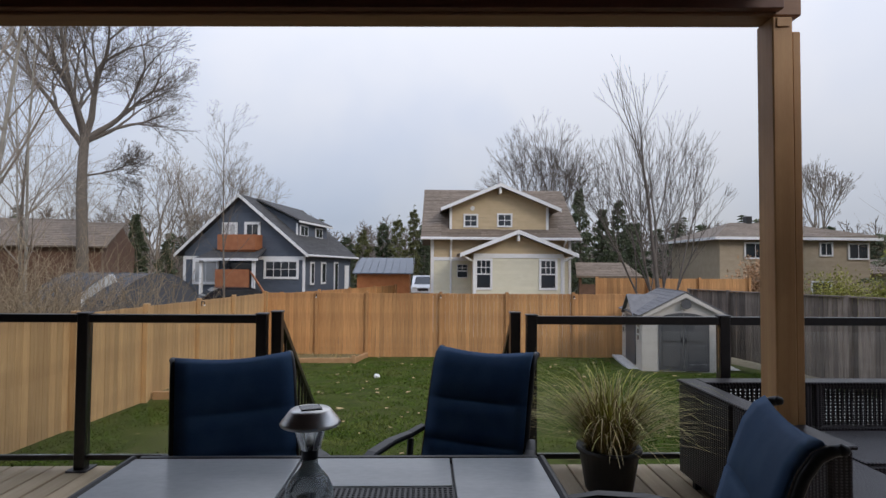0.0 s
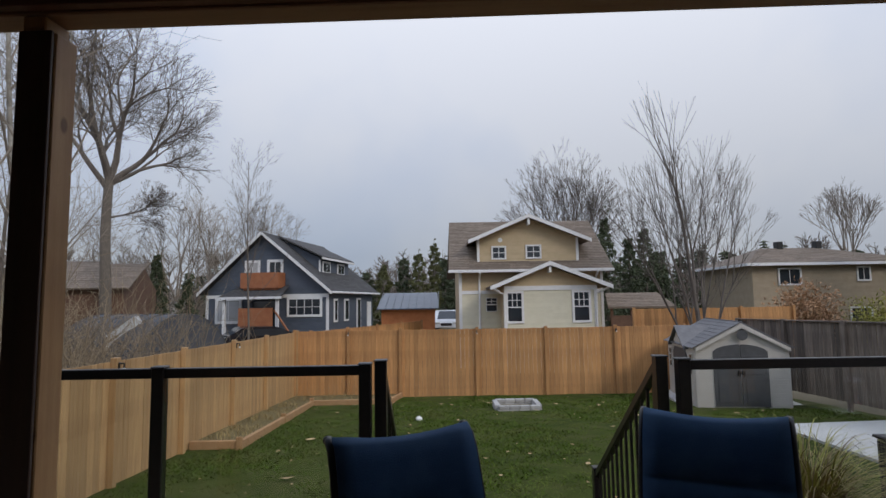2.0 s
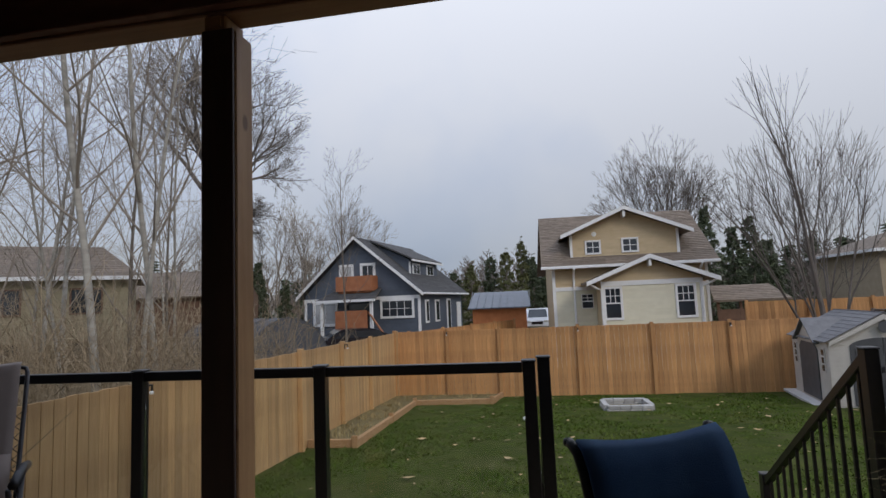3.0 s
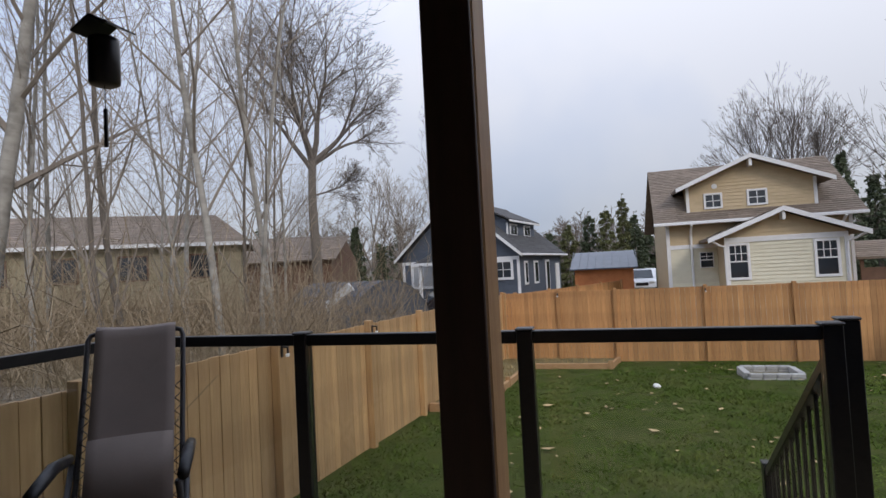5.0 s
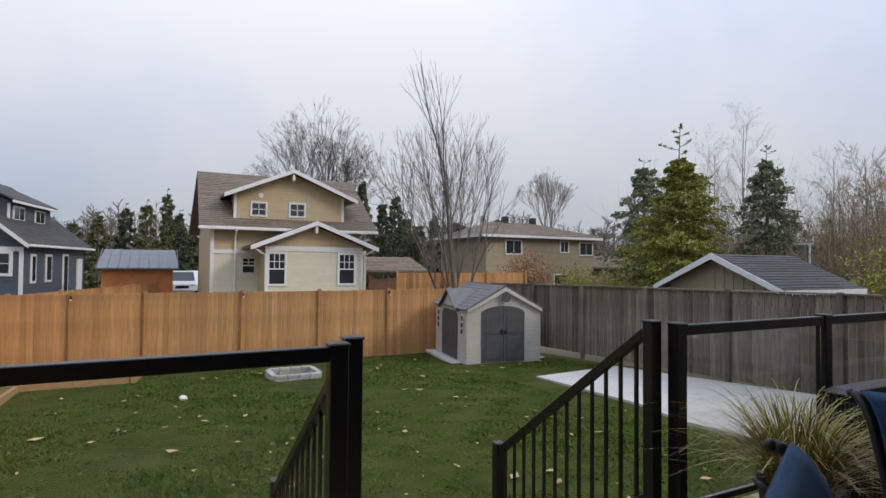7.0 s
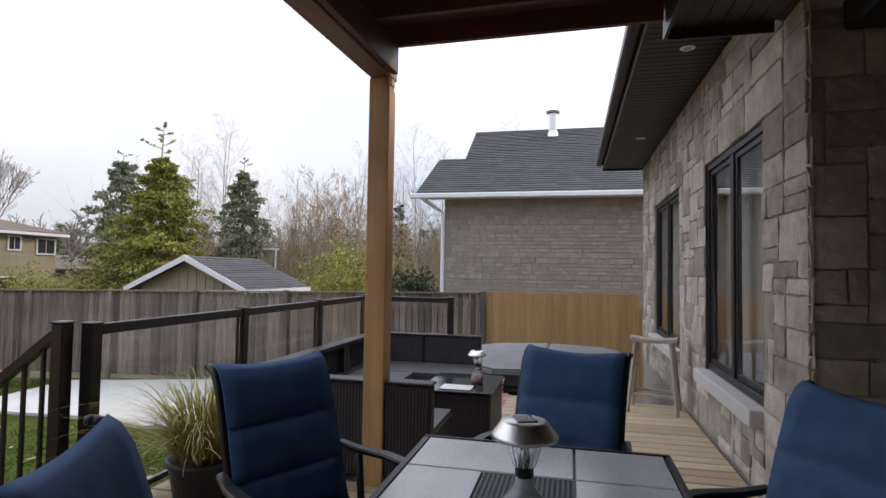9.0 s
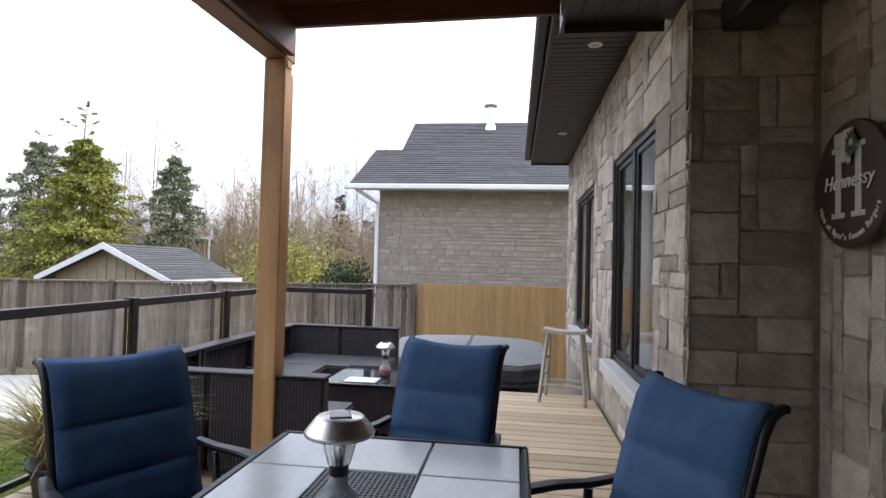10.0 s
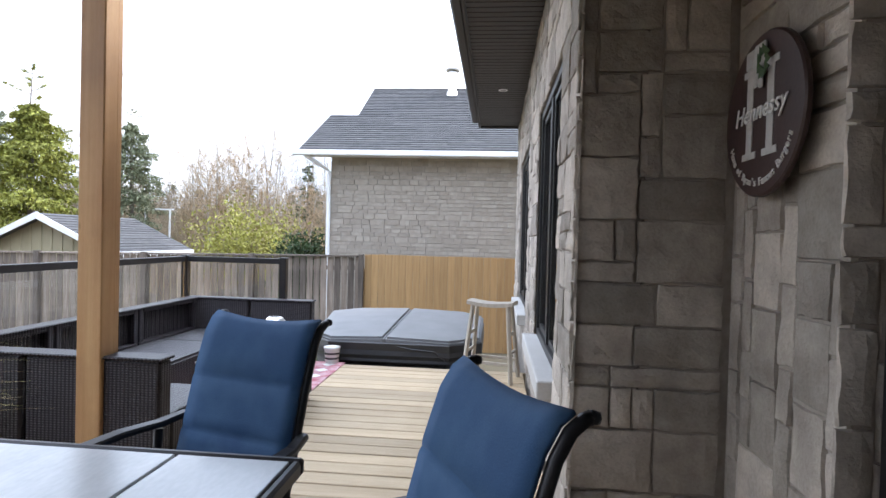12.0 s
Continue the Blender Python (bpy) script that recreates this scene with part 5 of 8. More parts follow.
# ---- yard ----
def make_shed():
    s = thing("garden_shed", "pale resin garden shed with dark grey double doors", "shed", pose(7.42, 16.15, -1.50, 0, 0, -9))
    W, D, E_, P = 2.36, 2.9, 1.62, 2.20
    bm = bmesh.new()
    box(bm, (0, 0, 0), (W, 0.05, E_))
    box(bm, (0, D - 0.05, 0), (W, D, E_))
    box(bm, (0, 0.05, 0), (0.05, D - 0.05, E_))
    box(bm, (W - 0.05, 0.05, 0), (W, D - 0.05, E_))
    for y in (0.0, D - 0.05):
        slab(bm, [(0, y, E_ + 0.002), (W, y, E_ + 0.002), (W / 2, y, P)], (0, 0.05, 0))
    part("body", bm, M_RESIN, s)
    for i in range(13):
        z = 0.06 + i * 0.12
        for a, b in ((0.02, 0.40), (1.86, W - 0.02)):
            part("clapboard", boxes(((a, -0.008, z), (b, -0.001, z + 0.108)), bevel=0.003), M_RESIN, s)
    for i in range(9):
        for sx in (0, 1):
            f0, f1 = i / 9, (i + 1) / 9 + 0.02
            x0, x1 = (-0.10 + (W / 2 + 0.10) * f0, -0.10 + (W / 2 + 0.10) * f1)
            z0, z1 = (E_ - 0.05 + (P + 0.06 - E_ + 0.05) * f0, E_ - 0.05 + (P + 0.06 - E_ + 0.05) * f1)
            if sx:
                x0, x1 = W - x0, W - x1
            bm = bmesh.new()
            slab(bm, [(x0, -0.12, z0 + 0.012), (x0, D + 0.12, z0 + 0.012), (x1, D + 0.12, z1), (x1, -0.12, z1)], (0, 0, 0.022))
            part("roof_course", bm, M_SHEDROOF, s)
    bm = bmesh.new()
    for sx in (0, 1):
        a, b = (W * sx, -0.115, E_ - 0.02), (W / 2, -0.115, P + 0.045)
        d = 1 if sx == 0 else -1
        slab(bm, [a, (a[0], a[1], a[2] - 0.10), (b[0], b[1], b[2] - 0.13), b], (0, 0.02, 0))
    part("gable_trim", bm, M_RESIN, s)
    # arched double doors
    for k, (a, b) in enumerate(((0.46, 1.13), (1.15, 1.82))):
        n = 8
        pts = [(a, -0.03, 0.06), (b, -0.03, 0.06)]
        for i in range(n + 1):
            x = b + (a - b) * i / n
            u = (x - 1.14) / 0.70
            pts.append((x, -0.03, 1.44 + 0.24 * math.sqrt(max(0, 1 - u * u))))
        bm = bmesh.new()
        slab(bm, pts, (0, 0.035, 0))
        d = part("door", bm, M_SHEDDOOR, s, "dark grey panelled door")
        part("door_panel", boxes(((a + 0.09, -0.042, 0.16), (b - 0.09, -0.031, 0.78)), ((a + 0.09, -0.042, 0.88), (b - 0.09, -0.031, 1.40)), bevel=0.01), M_SHEDDOOR, d)
        x = b - 0.05 if k == 0 else a + 0.05
        part("handle", boxes(((x - 0.03, -0.075, 0.86), (x + 0.03, -0.045, 1.0)), bevel=0.01), M_BLACK, d)
    # small cross gable over the side door
    for sy in (-1, 1):
        y0 = 1.45 + sy * 0.86
        bm = bmesh.new()
        slab(bm, [(-0.14, y0, 1.50), (0.30, y0, 1.50), (0.95, 1.45, 2.10), (-0.14, 1.45, 2.10)], (0, 0, 0.035))
        part("gable_roof", bm, M_SHEDROOF, s)
    part("gable_front", slab(bmesh.new(), [(-0.045, 0.68, 1.50), (-0.045, 2.22, 1.50), (-0.045, 1.45, 2.06)], (0.6, 0, 0)), M_RESIN, s)
    # side door and small windows on the wall towards the lawn
    bm = bmesh.new()
    pts = [(-0.03, 0.75, 0.06)]
    for i in range(9):
        u = i / 8 * 2 - 1
        pts.append((-0.03, 1.45 + 0.70 * u, 1.34 + 0.22 * math.sqrt(max(0, 1 - u * u))))
    pts.append((-0.03, 2.15, 0.06))
    slab(bm, pts, (0.028, 0, 0))
    part("side_door", bm, M_SHEDDOOR, s, "dark grey arched side door")
    for y in (0.22, 2.4):
        w = part("window", boxes(((-0.03, y, 0.82), (-0.002, y + 0.22, 1.42)), bevel=0.006), M_RESIN, s)
        for z in (0.86, 1.05, 1.24):
            part("pane", boxes(((-0.036, y + 0.03, z), (-0.0305, y + 0.19, z + 0.14))), M_PANE, w)
    bm = bmesh.new()
    lathe(bm, [(0.0, -0.01), (0.13, -0.01), (0.14, 0.0), (0.14, 0.01)], 20)
    v = part("vent", bm, M_SHEDDOOR, s, at=pose(W / 2, -0.125, 1.93, 90, 0, 0))
    p = structure("pavement_shed", "concrete pad under the garden shed", "pavement")
    bm = bmesh.new()
    m = pose(7.42, 16.15, 0, 0, 0, -9)
    corners = [m @ Vector(c) for c in ((-0.3, -0.35, 0), (2.9, -0.35, 0), (2.9, 3.1, 0), (-0.3, 3.1, 0))]
    slab(bm, [(c.x, c.y, -1.56) for c in corners], (0, 0, 0.062))
    part("pad", bm, M_CONCRETE, p)
    q = structure("pavement_patio", "pale concrete patio slab beside the lawn", "pavement")
    bm = bmesh.new()
    pts = [(7.70, 13.22), (10.5, 13.5), (11.1, 4.9), (7.0, 4.9), (6.95, 8.4), (7.38, 9.7)]
    slab(bm, [(x, y, ground_z(y) + 0.075) for x, y in pts], (0, 0, -0.12))
    part("slab", bm, M_PATIO, q)


M_RESIN = material("pale_grey_resin", (0.47, 0.435, 0.39), (0.55, 0.515, 0.465), 0.6, grain=4, fine=80, bump=0.15)
M_SHEDROOF = material("grey_resin_roof", (0.125, 0.122, 0.125), (0.19, 0.185, 0.188), 0.7, grain=6, bump=0.25, each=0.1, island=True)
M_SHEDDOOR = material("dark_grey_resin", (0.060, 0.060, 0.062), (0.085, 0.085, 0.088), 0.6, grain=5, bump=0.1)
M_PATIO = material("pale_patio_concrete", (0.47, 0.455, 0.43), (0.55, 0.54, 0.51), 0.85, grain=1.5, fine=60, bump=0.1)
M_TIMBER = material("garden_timber", (0.36, 0.20, 0.09), (0.46, 0.28, 0.14), 0.8, grain=4, stretch=(2, 2, 2), bump=0.25)
M_SOIL = material("garden_soil", (0.10, 0.075, 0.03), (0.20, 0.16, 0.06), 0.95, grain=8, bump=0.8)
M_BLOCK = material("grey_wall_block", (0.34, 0.33, 0.32), (0.46, 0.45, 0.43), 0.9, grain=9, bump=0.6, each=0.15)
make_shed()
for y in (7.0, 9.3, 14.0):
    post_hook(-4.118, y, left_z(0, y) + 2.15, 90)
for x in (-2.45, 1.78, 6.37):
    post_hook(x, 19.506, back_z(x, 0) + 2.14, 0)


def make_beds():
    b = thing("garden_bed", "timber-edged raised garden bed along the fence", "garden bed")

    def gz(y, h):
        return ground_z(y) + h
    edge = [(-4.18, 11.85), (-3.22, 11.85), (-3.22, 14.8), (-3.22, 17.75), (-0.95, 17.9)]
    for (x0, y0), (x1, y1) in zip(edge, edge[1:]):
        part("timber", bar((x0, y0, gz(y0, 0.09)), (x1, y1, gz(y1, 0.09)), 0.09, 0.20, 0.01), M_TIMBER, b)
    for x, y in edge[1:]:
        part("stake", boxes(((x - 0.06, y - 0.10, gz(y, 0)), (x + 0.06, y - 0.05, gz(y, 0.27))), bevel=0.008), M_TIMBER, b)
    part("end_board", bar((-0.95, 17.9, gz(17.9, 0.09)), (-0.72, 19.45, gz(19.4, 0.09)), 0.09, 0.20, 0.01), M_TIMBER, b)
    bm = bmesh.new()
    slab(bm, [(-4.2, 11.9, gz(11.9, 0.13)), (-3.26, 11.9, gz(11.9, 0.13)), (-3.26, 17.8, gz(17.8, 0.13)), (-4.2, 17.8, gz(17.8, 0.13))], (0, 0, -0.12))
    slab(bm, [(-4.2, 17.805, gz(17.8, 0.12)), (-1.0, 17.95, gz(17.9, 0.12)), (-0.8, 19.58, gz(19.5, 0.12)), (-4.2, 19.58, gz(19.5, 0.12))], (0, 0, -0.12))
    part("soil", bm, M_SOIL, b)
    rnd = random.Random(14)
    vs, fs = [], []
    for _ in range(1500):
        if rnd.random() < 0.72:
            x, y = rnd.uniform(-4.1, -3.32), rnd.uniform(12.0, 17.7)
        else:
            x, y = rnd.uniform(-4.1, -1.1), rnd.uniform(18.05, 19.4)
        if noise.noise((x * 1.7, y * 1.1, 3.0)) < -0.12:
            continue
        a, k, lean = rnd.uniform(0, 6.28), rnd.uniform(0.05, 0.17), rnd.uniform(0.02, 0.12)
        z, i = gz(y, 0.125), len(vs)
        cx, cy = math.cos(a), math.sin(a)
        vs += [(x - cy * 0.008, y + cx * 0.008, z), (x + cy * 0.008, y - cx * 0.008, z), (x + cx * lean, y + cy * lean, z + k)]
        fs.append((i, i + 1, i + 2))
    tagged(new("weeds", raw("weeds", vs, fs, M_STRAW)), "dry grass and weeds growing in the garden bed", "weeds", "", "stuff")
    f = thing("fire_pit", "low rectangular fire pit of stacked grey blocks", "fire pit", Matrix.Translation((2.65, 16.65, -1.54)))
    for row in range(2):
        for i in range(4):
            o = 0.0 if row == 0 else 0.06
            for k, (x, y, sx, sy) in enumerate(((-0.42 + i * 0.28 + o * 0.3, -0.5, 0.135, 0.07), (-0.42 + i * 0.28 + o * 0.3, 0.5, 0.135, 0.07))):
                part("block", boxes(((x - sx, y - sy, row * 0.10), (x + sx, y + sy, row * 0.10 + 0.095)), bevel=0.012), M_BLOCK, f)
        for i in range(3):
            for x in (-0.56, 0.56):
                y = -0.28 + i * 0.28
                part("block", boxes(((x - 0.07, y - 0.135, row * 0.10), (x + 0.07, y + 0.135, row * 0.10 + 0.095)), bevel=0.012), M_BLOCK, f)
    part("ash", boxes(((-0.49, -0.42, 0.0), (0.49, 0.42, 0.05))), M_SOIL, f)
    bm = bmesh.new()
    bmesh.ops.create_icosphere(bm, subdivisions=2, radius=0.085)
    for v in bm.verts:
        v.co *= 1 + 0.35 * noise.noise(v.co * 9)
        v.co.z *= 0.75
    o = part("litter", bm, M_PLASTIC, None, at=(0.03, 14.8, -1.375))
    tagged(o, "crumpled white plastic scrap lying on the lawn", "litter")


make_beds()


# ---- neighbouring houses ----
def siding(bm, width_at, z0, z1, y, step=0.14, thick=0.03):
    """Overlapping clapboards facing -y; width_at(z) gives the wall's ends at that height."""
    n = max(1, int((z1 - z0) / step))
    for i in range(n):
        a, b = z0 + (z1 - z0) * i / n, z0 + (z1 - z0) * (i + 1) / n
        l0, r0 = width_at(a)
        l1, r1 = width_at(b)
        if r0 - l0 < 0.05:
            continue
        vs = [bm.verts.new(p) for p in ((l0, y - thick, a), (r0, y - thick, a), (r1, y - 0.006, b), (l1, y - 0.006, b), (l0, y, a), (r0, y, a), (r1, y, b), (l1, y, b))]
        for f in ((0, 1, 2, 3), (0, 4, 5, 1), (0, 3, 7, 4), (1, 5, 6, 2)):
            bm.faces.new([vs[k] for k in f])
    return bm


def shingles(bm, a, b, c, d, course=0.16, thick=0.02):
    """Courses of shingle tabs on a roof plane: a-b along the eave, d-c along the ridge."""
    a, b, c, d = (Vector(p) for p in (a, b, c, d))
    n = max(2, int(((d - a).length + (c - b).length) / 2 / course))
    up = (b - a).cross(d - a).normalized()
    if up.z < 0:
        up = -up
    for i in range(n):
        f0, f1 = i / n, min(1.0, (i + 1.15) / n)
        l0, r0, l1, r1 = a.lerp(d, f0), b.lerp(c, f0), a.lerp(d, f1), b.lerp(c, f1)
        k = max(1, int((r0 - l0).length / 0.9))
        for j in range(k):
            u0, u1 = j / k, (j + 1) / k
            lift = up * (thick + random.uniform(0, 0.006))
            vs = [bm.verts.new(p) for p in (l0.lerp(r0, u0) + lift, l0.lerp(r0, u1) + lift, l1.lerp(r1, u1) + up * 0.004, l1.lerp(r1, u0) + up * 0.004, l0.lerp(r0, u0), l0.lerp(r0, u1))]
            bm.faces.new(vs[:4])
            bm.faces.new((vs[0], vs[4], vs[5], vs[1]))
    return bm


def roof_plane(parent, a, b, c, d, mat, course=0.16):
    part("roof_deck", slab(bmesh.new(), [a, b, c, d], (0, 0, -0.08)), mat, parent)
    part("shingles", shingles(bmesh.new(), a, b, c, d, course), mat, parent, "overlapping shingles")


def house_window(parent, x0, x1, z0, z1, y, trim=0.09, grid=(2, 2), half=True, pane_mat=None, frame_mat=None):
    w = part("window", boxes(((x0 - trim, y - 0.07, z0 - trim), (x0, y, z1 + trim)), ((x1, y - 0.07, z0 - trim), (x1 + trim, y, z1 + trim)),
                             ((x0, y - 0.07, z1), (x1, y, z1 + trim)), ((x0, y - 0.07, z0 - trim), (x1, y, z0)), bevel=0.008), frame_mat or M_WHITE, parent, "dark-framed window" if frame_mat else "white-trimmed window")
    part("pane", boxes(((x0, y - 0.03, z0), (x1, y - 0.02, z1))), pane_mat or M_PANE, w)
    bm = bmesh.new()
    lo = (z0 + z1) / 2 if half else z0
    if half:
        box(bm, (x0, y - 0.055, lo - 0.025), (x1, y - 0.031, lo + 0.025))
    for i in range(1, grid[0]):
        x = x0 + (x1 - x0) * i / grid[0]
        box(bm, (x - 0.014, y - 0.05, lo), (x + 0.014, y - 0.031, z1))
    for j in range(1, grid[1]):
        z = lo + (z1 - lo) * j / grid[1]
        box(bm, (x0, y - 0.049, z - 0.014), (x1, y - 0.031, z + 0.014))
    part("muntins", bm, frame_mat or M_WHITE, w)


def rake(parent, p, q, w=0.22, t=0.05):
    bm = bmesh.new()
    slab(bm, [p, q, (q[0], q[1], q[2] - w), (p[0], p[1], p[2] - w)], (0, t, 0))
    part("rake_board", bm, M_WHITE, parent)


def beige_house():
    h = thing("house", "two-storey tan and cream clapboard house with brown shingles", "house")
    y = 27.4
    part("wall", boxes(((1.5, y, -1.75), (8.3, 34.6, 2.85))), M_BEIGE, h)
    part("lower_siding", siding(bmesh.new(), lambda z: (1.62, 8.2), -1.7, 1.75, y), M_CREAM, h)
    part("upper_siding", siding(bmesh.new(), lambda z: (1.62, 8.2), 1.92, 2.8, y), M_BEIGE, h)
    part("trim", boxes(((1.48, y - 0.06, -1.7), (1.62, y, 2.85)), ((8.2, y - 0.06, -1.7), (8.32, y, 2.85)), ((1.62, y - 0.055, 1.75), (8.2, y, 1.92))), M_WHITE, h)
    part("gutter", boxes(((0.98, 26.78, 2.74), (8.72, 26.9, 2.87)), bevel=0.02), M_WHITE, h)
    roof_plane(h, (1.0, 26.85, 2.86), (8.7, 26.85, 2.86), (8.72, 31, 5.7), (1.13, 31, 5.7), M_SHINGLE)
    roof_plane(h, (8.7, 35.15, 2.86), (1.0, 35.15, 2.86), (1.13, 31, 5.7), (8.72, 31, 5.7), M_SHINGLE)
    for x in (1.5, 8.25):
        part("gable_end", slab(bmesh.new(), [(x, 27.4, 2.86), (x, 34.6, 2.86), (x, 31, 5.45)], (0.05, 0, 0)), M_BEIGE, h)
    # dormer
    dy = 27.5
    part("dormer_body", slab(bmesh.new(), [(2.42, dy + 0.01, 3.2), (7.2, dy + 0.01, 3.2), (7.2, dy + 0.01, 4.42), (4.82, dy + 0.01, 5.36), (2.42, dy + 0.01, 4.42)], (0, 3.4, 0)), M_BEIGE, h)

    def dw(z):
        if z < 4.42:
            return (2.5, 7.12)
        f = (z - 4.42) / (5.36 - 4.42)
        return (2.42 + 2.4 * f, 7.2 - 2.38 * f)
    part("dormer_siding", siding(bmesh.new(), dw, 3.3, 5.30, dy), M_BEIGE, h)
    for cx in (2.38, 7.12):
        part("corner_board", boxes(((cx, dy - 0.05, 3.25), (cx + 0.12, dy, 4.4))), M_WHITE, h)
    for x, s in ((1.94, 1), (7.75, -1)):
        a, b = (x, 26.95, 4.28), (4.82, 26.95, 5.47)
        a2, b2 = (x, 30.8, 4.28), (4.82, 30.8, 5.47)
        roof_plane(h, a, a2, b2, b, M_SHINGLE)
        rake(h, (x, 26.92, 4.29), (4.82, 26.92, 5.50), 0.17)
    part("brace", boxes(((4.76, 27.0, 5.0), (4.88, 27.45, 5.3)), bevel=0.01), M_WHITE, h)
    house_window(h, 3.14, 3.70, 3.46, 3.96, dy, 0.08, (2, 2), False)
    house_window(h, 4.78, 5.38, 3.48, 4.0, dy, 0.08, (2, 2), False)
    bm = bmesh.new()
    lathe(bm, [(0.11, 0.0), (0.11, 0.05), (0.05, 0.05), (0.0, 0.04)], 16)
    part("vent", bm, M_WHITE, h, at=pose(3.5, dy, 4.32, 90, 0, 0))
    # front wing
    py = 25.55
    part("wing_body", slab(bmesh.new(), [(3.43, py + 0.01, -1.75), (7.47, py + 0.01, -1.75), (7.47, py + 0.01, 2.12), (5.40, py + 0.01, 2.95), (3.43, py + 0.01, 2.12)], (0, 1.8, 0)), M_BEIGE, h)
    part("wing_siding", siding(bmesh.new(), lambda z: (3.53, 7.37), -1.7, 1.86, py), M_CREAM, h)

    def gw(z):
        f = (z - 2.12) / (2.95 - 2.12)
        return (3.43, 7.47) if z < 2.12 else (3.43 + 1.97 * f, 7.47 - 2.07 * f)
    part("gable_siding", siding(bmesh.new(), gw, 2.06, 2.92, py), M_BEIGE, h)
    part("wing_trim", boxes(((3.40, py - 0.06, -1.7), (3.53, py, 2.06)), ((7.37, py - 0.06, -1.7), (7.50, py, 2.06)), ((3.53, py - 0.055, 1.86), (7.37, py, 2.06))), M_WHITE, h)
    for x in (2.76, 8.08):
        a, b = (x, 25.05, 2.04), (5.38, 25.05, 3.09)
        roof_plane(h, a, (x, 27.6, 2.04), (5.38, 27.6, 3.09), b, M_SHINGLE)
        rake(h, (x, 25.02, 2.06), (5.38, 25.02, 3.12), 0.18)
    part("brace", boxes(((5.33, 25.1, 2.62), (5.44, 25.5, 2.92)), bevel=0.01), M_WHITE, h)
    house_window(h, 3.56, 4.16, 0.52, 1.74, py, 0.10, (3, 2))
    house_window(h, 6.48, 7.12, 0.52, 1.74, py, 0.10, (3, 2))
    house_window(h, 2.78, 3.25, 0.95, 1.55, y, 0.03, (2, 2))
    for x in (2.45, 7.95):
        bm = bmesh.new()
        tube(bm, [(x, 26.8, 2.74), (x, 27.2, 2.5), (x, 27.3, 2.3), (x, 27.3, -1.6)], 0.05, 8)
        part("downspout", bm, M_WHITE, h)
    for x, s in ((2.9, 1), (7.95, -1)):
        bm = bmesh.new()
        tube(bm, [(x - s * 0.05, 25.15, 2.0), (x + s * 0.3, 25.35, 1.78), (x + s * 0.5, 25.45, 1.7), (x + s * 0.52, 25.47, -1.6)], 0.045, 8)
        part("downspout", bm, M_WHITE, h)


beige_house()


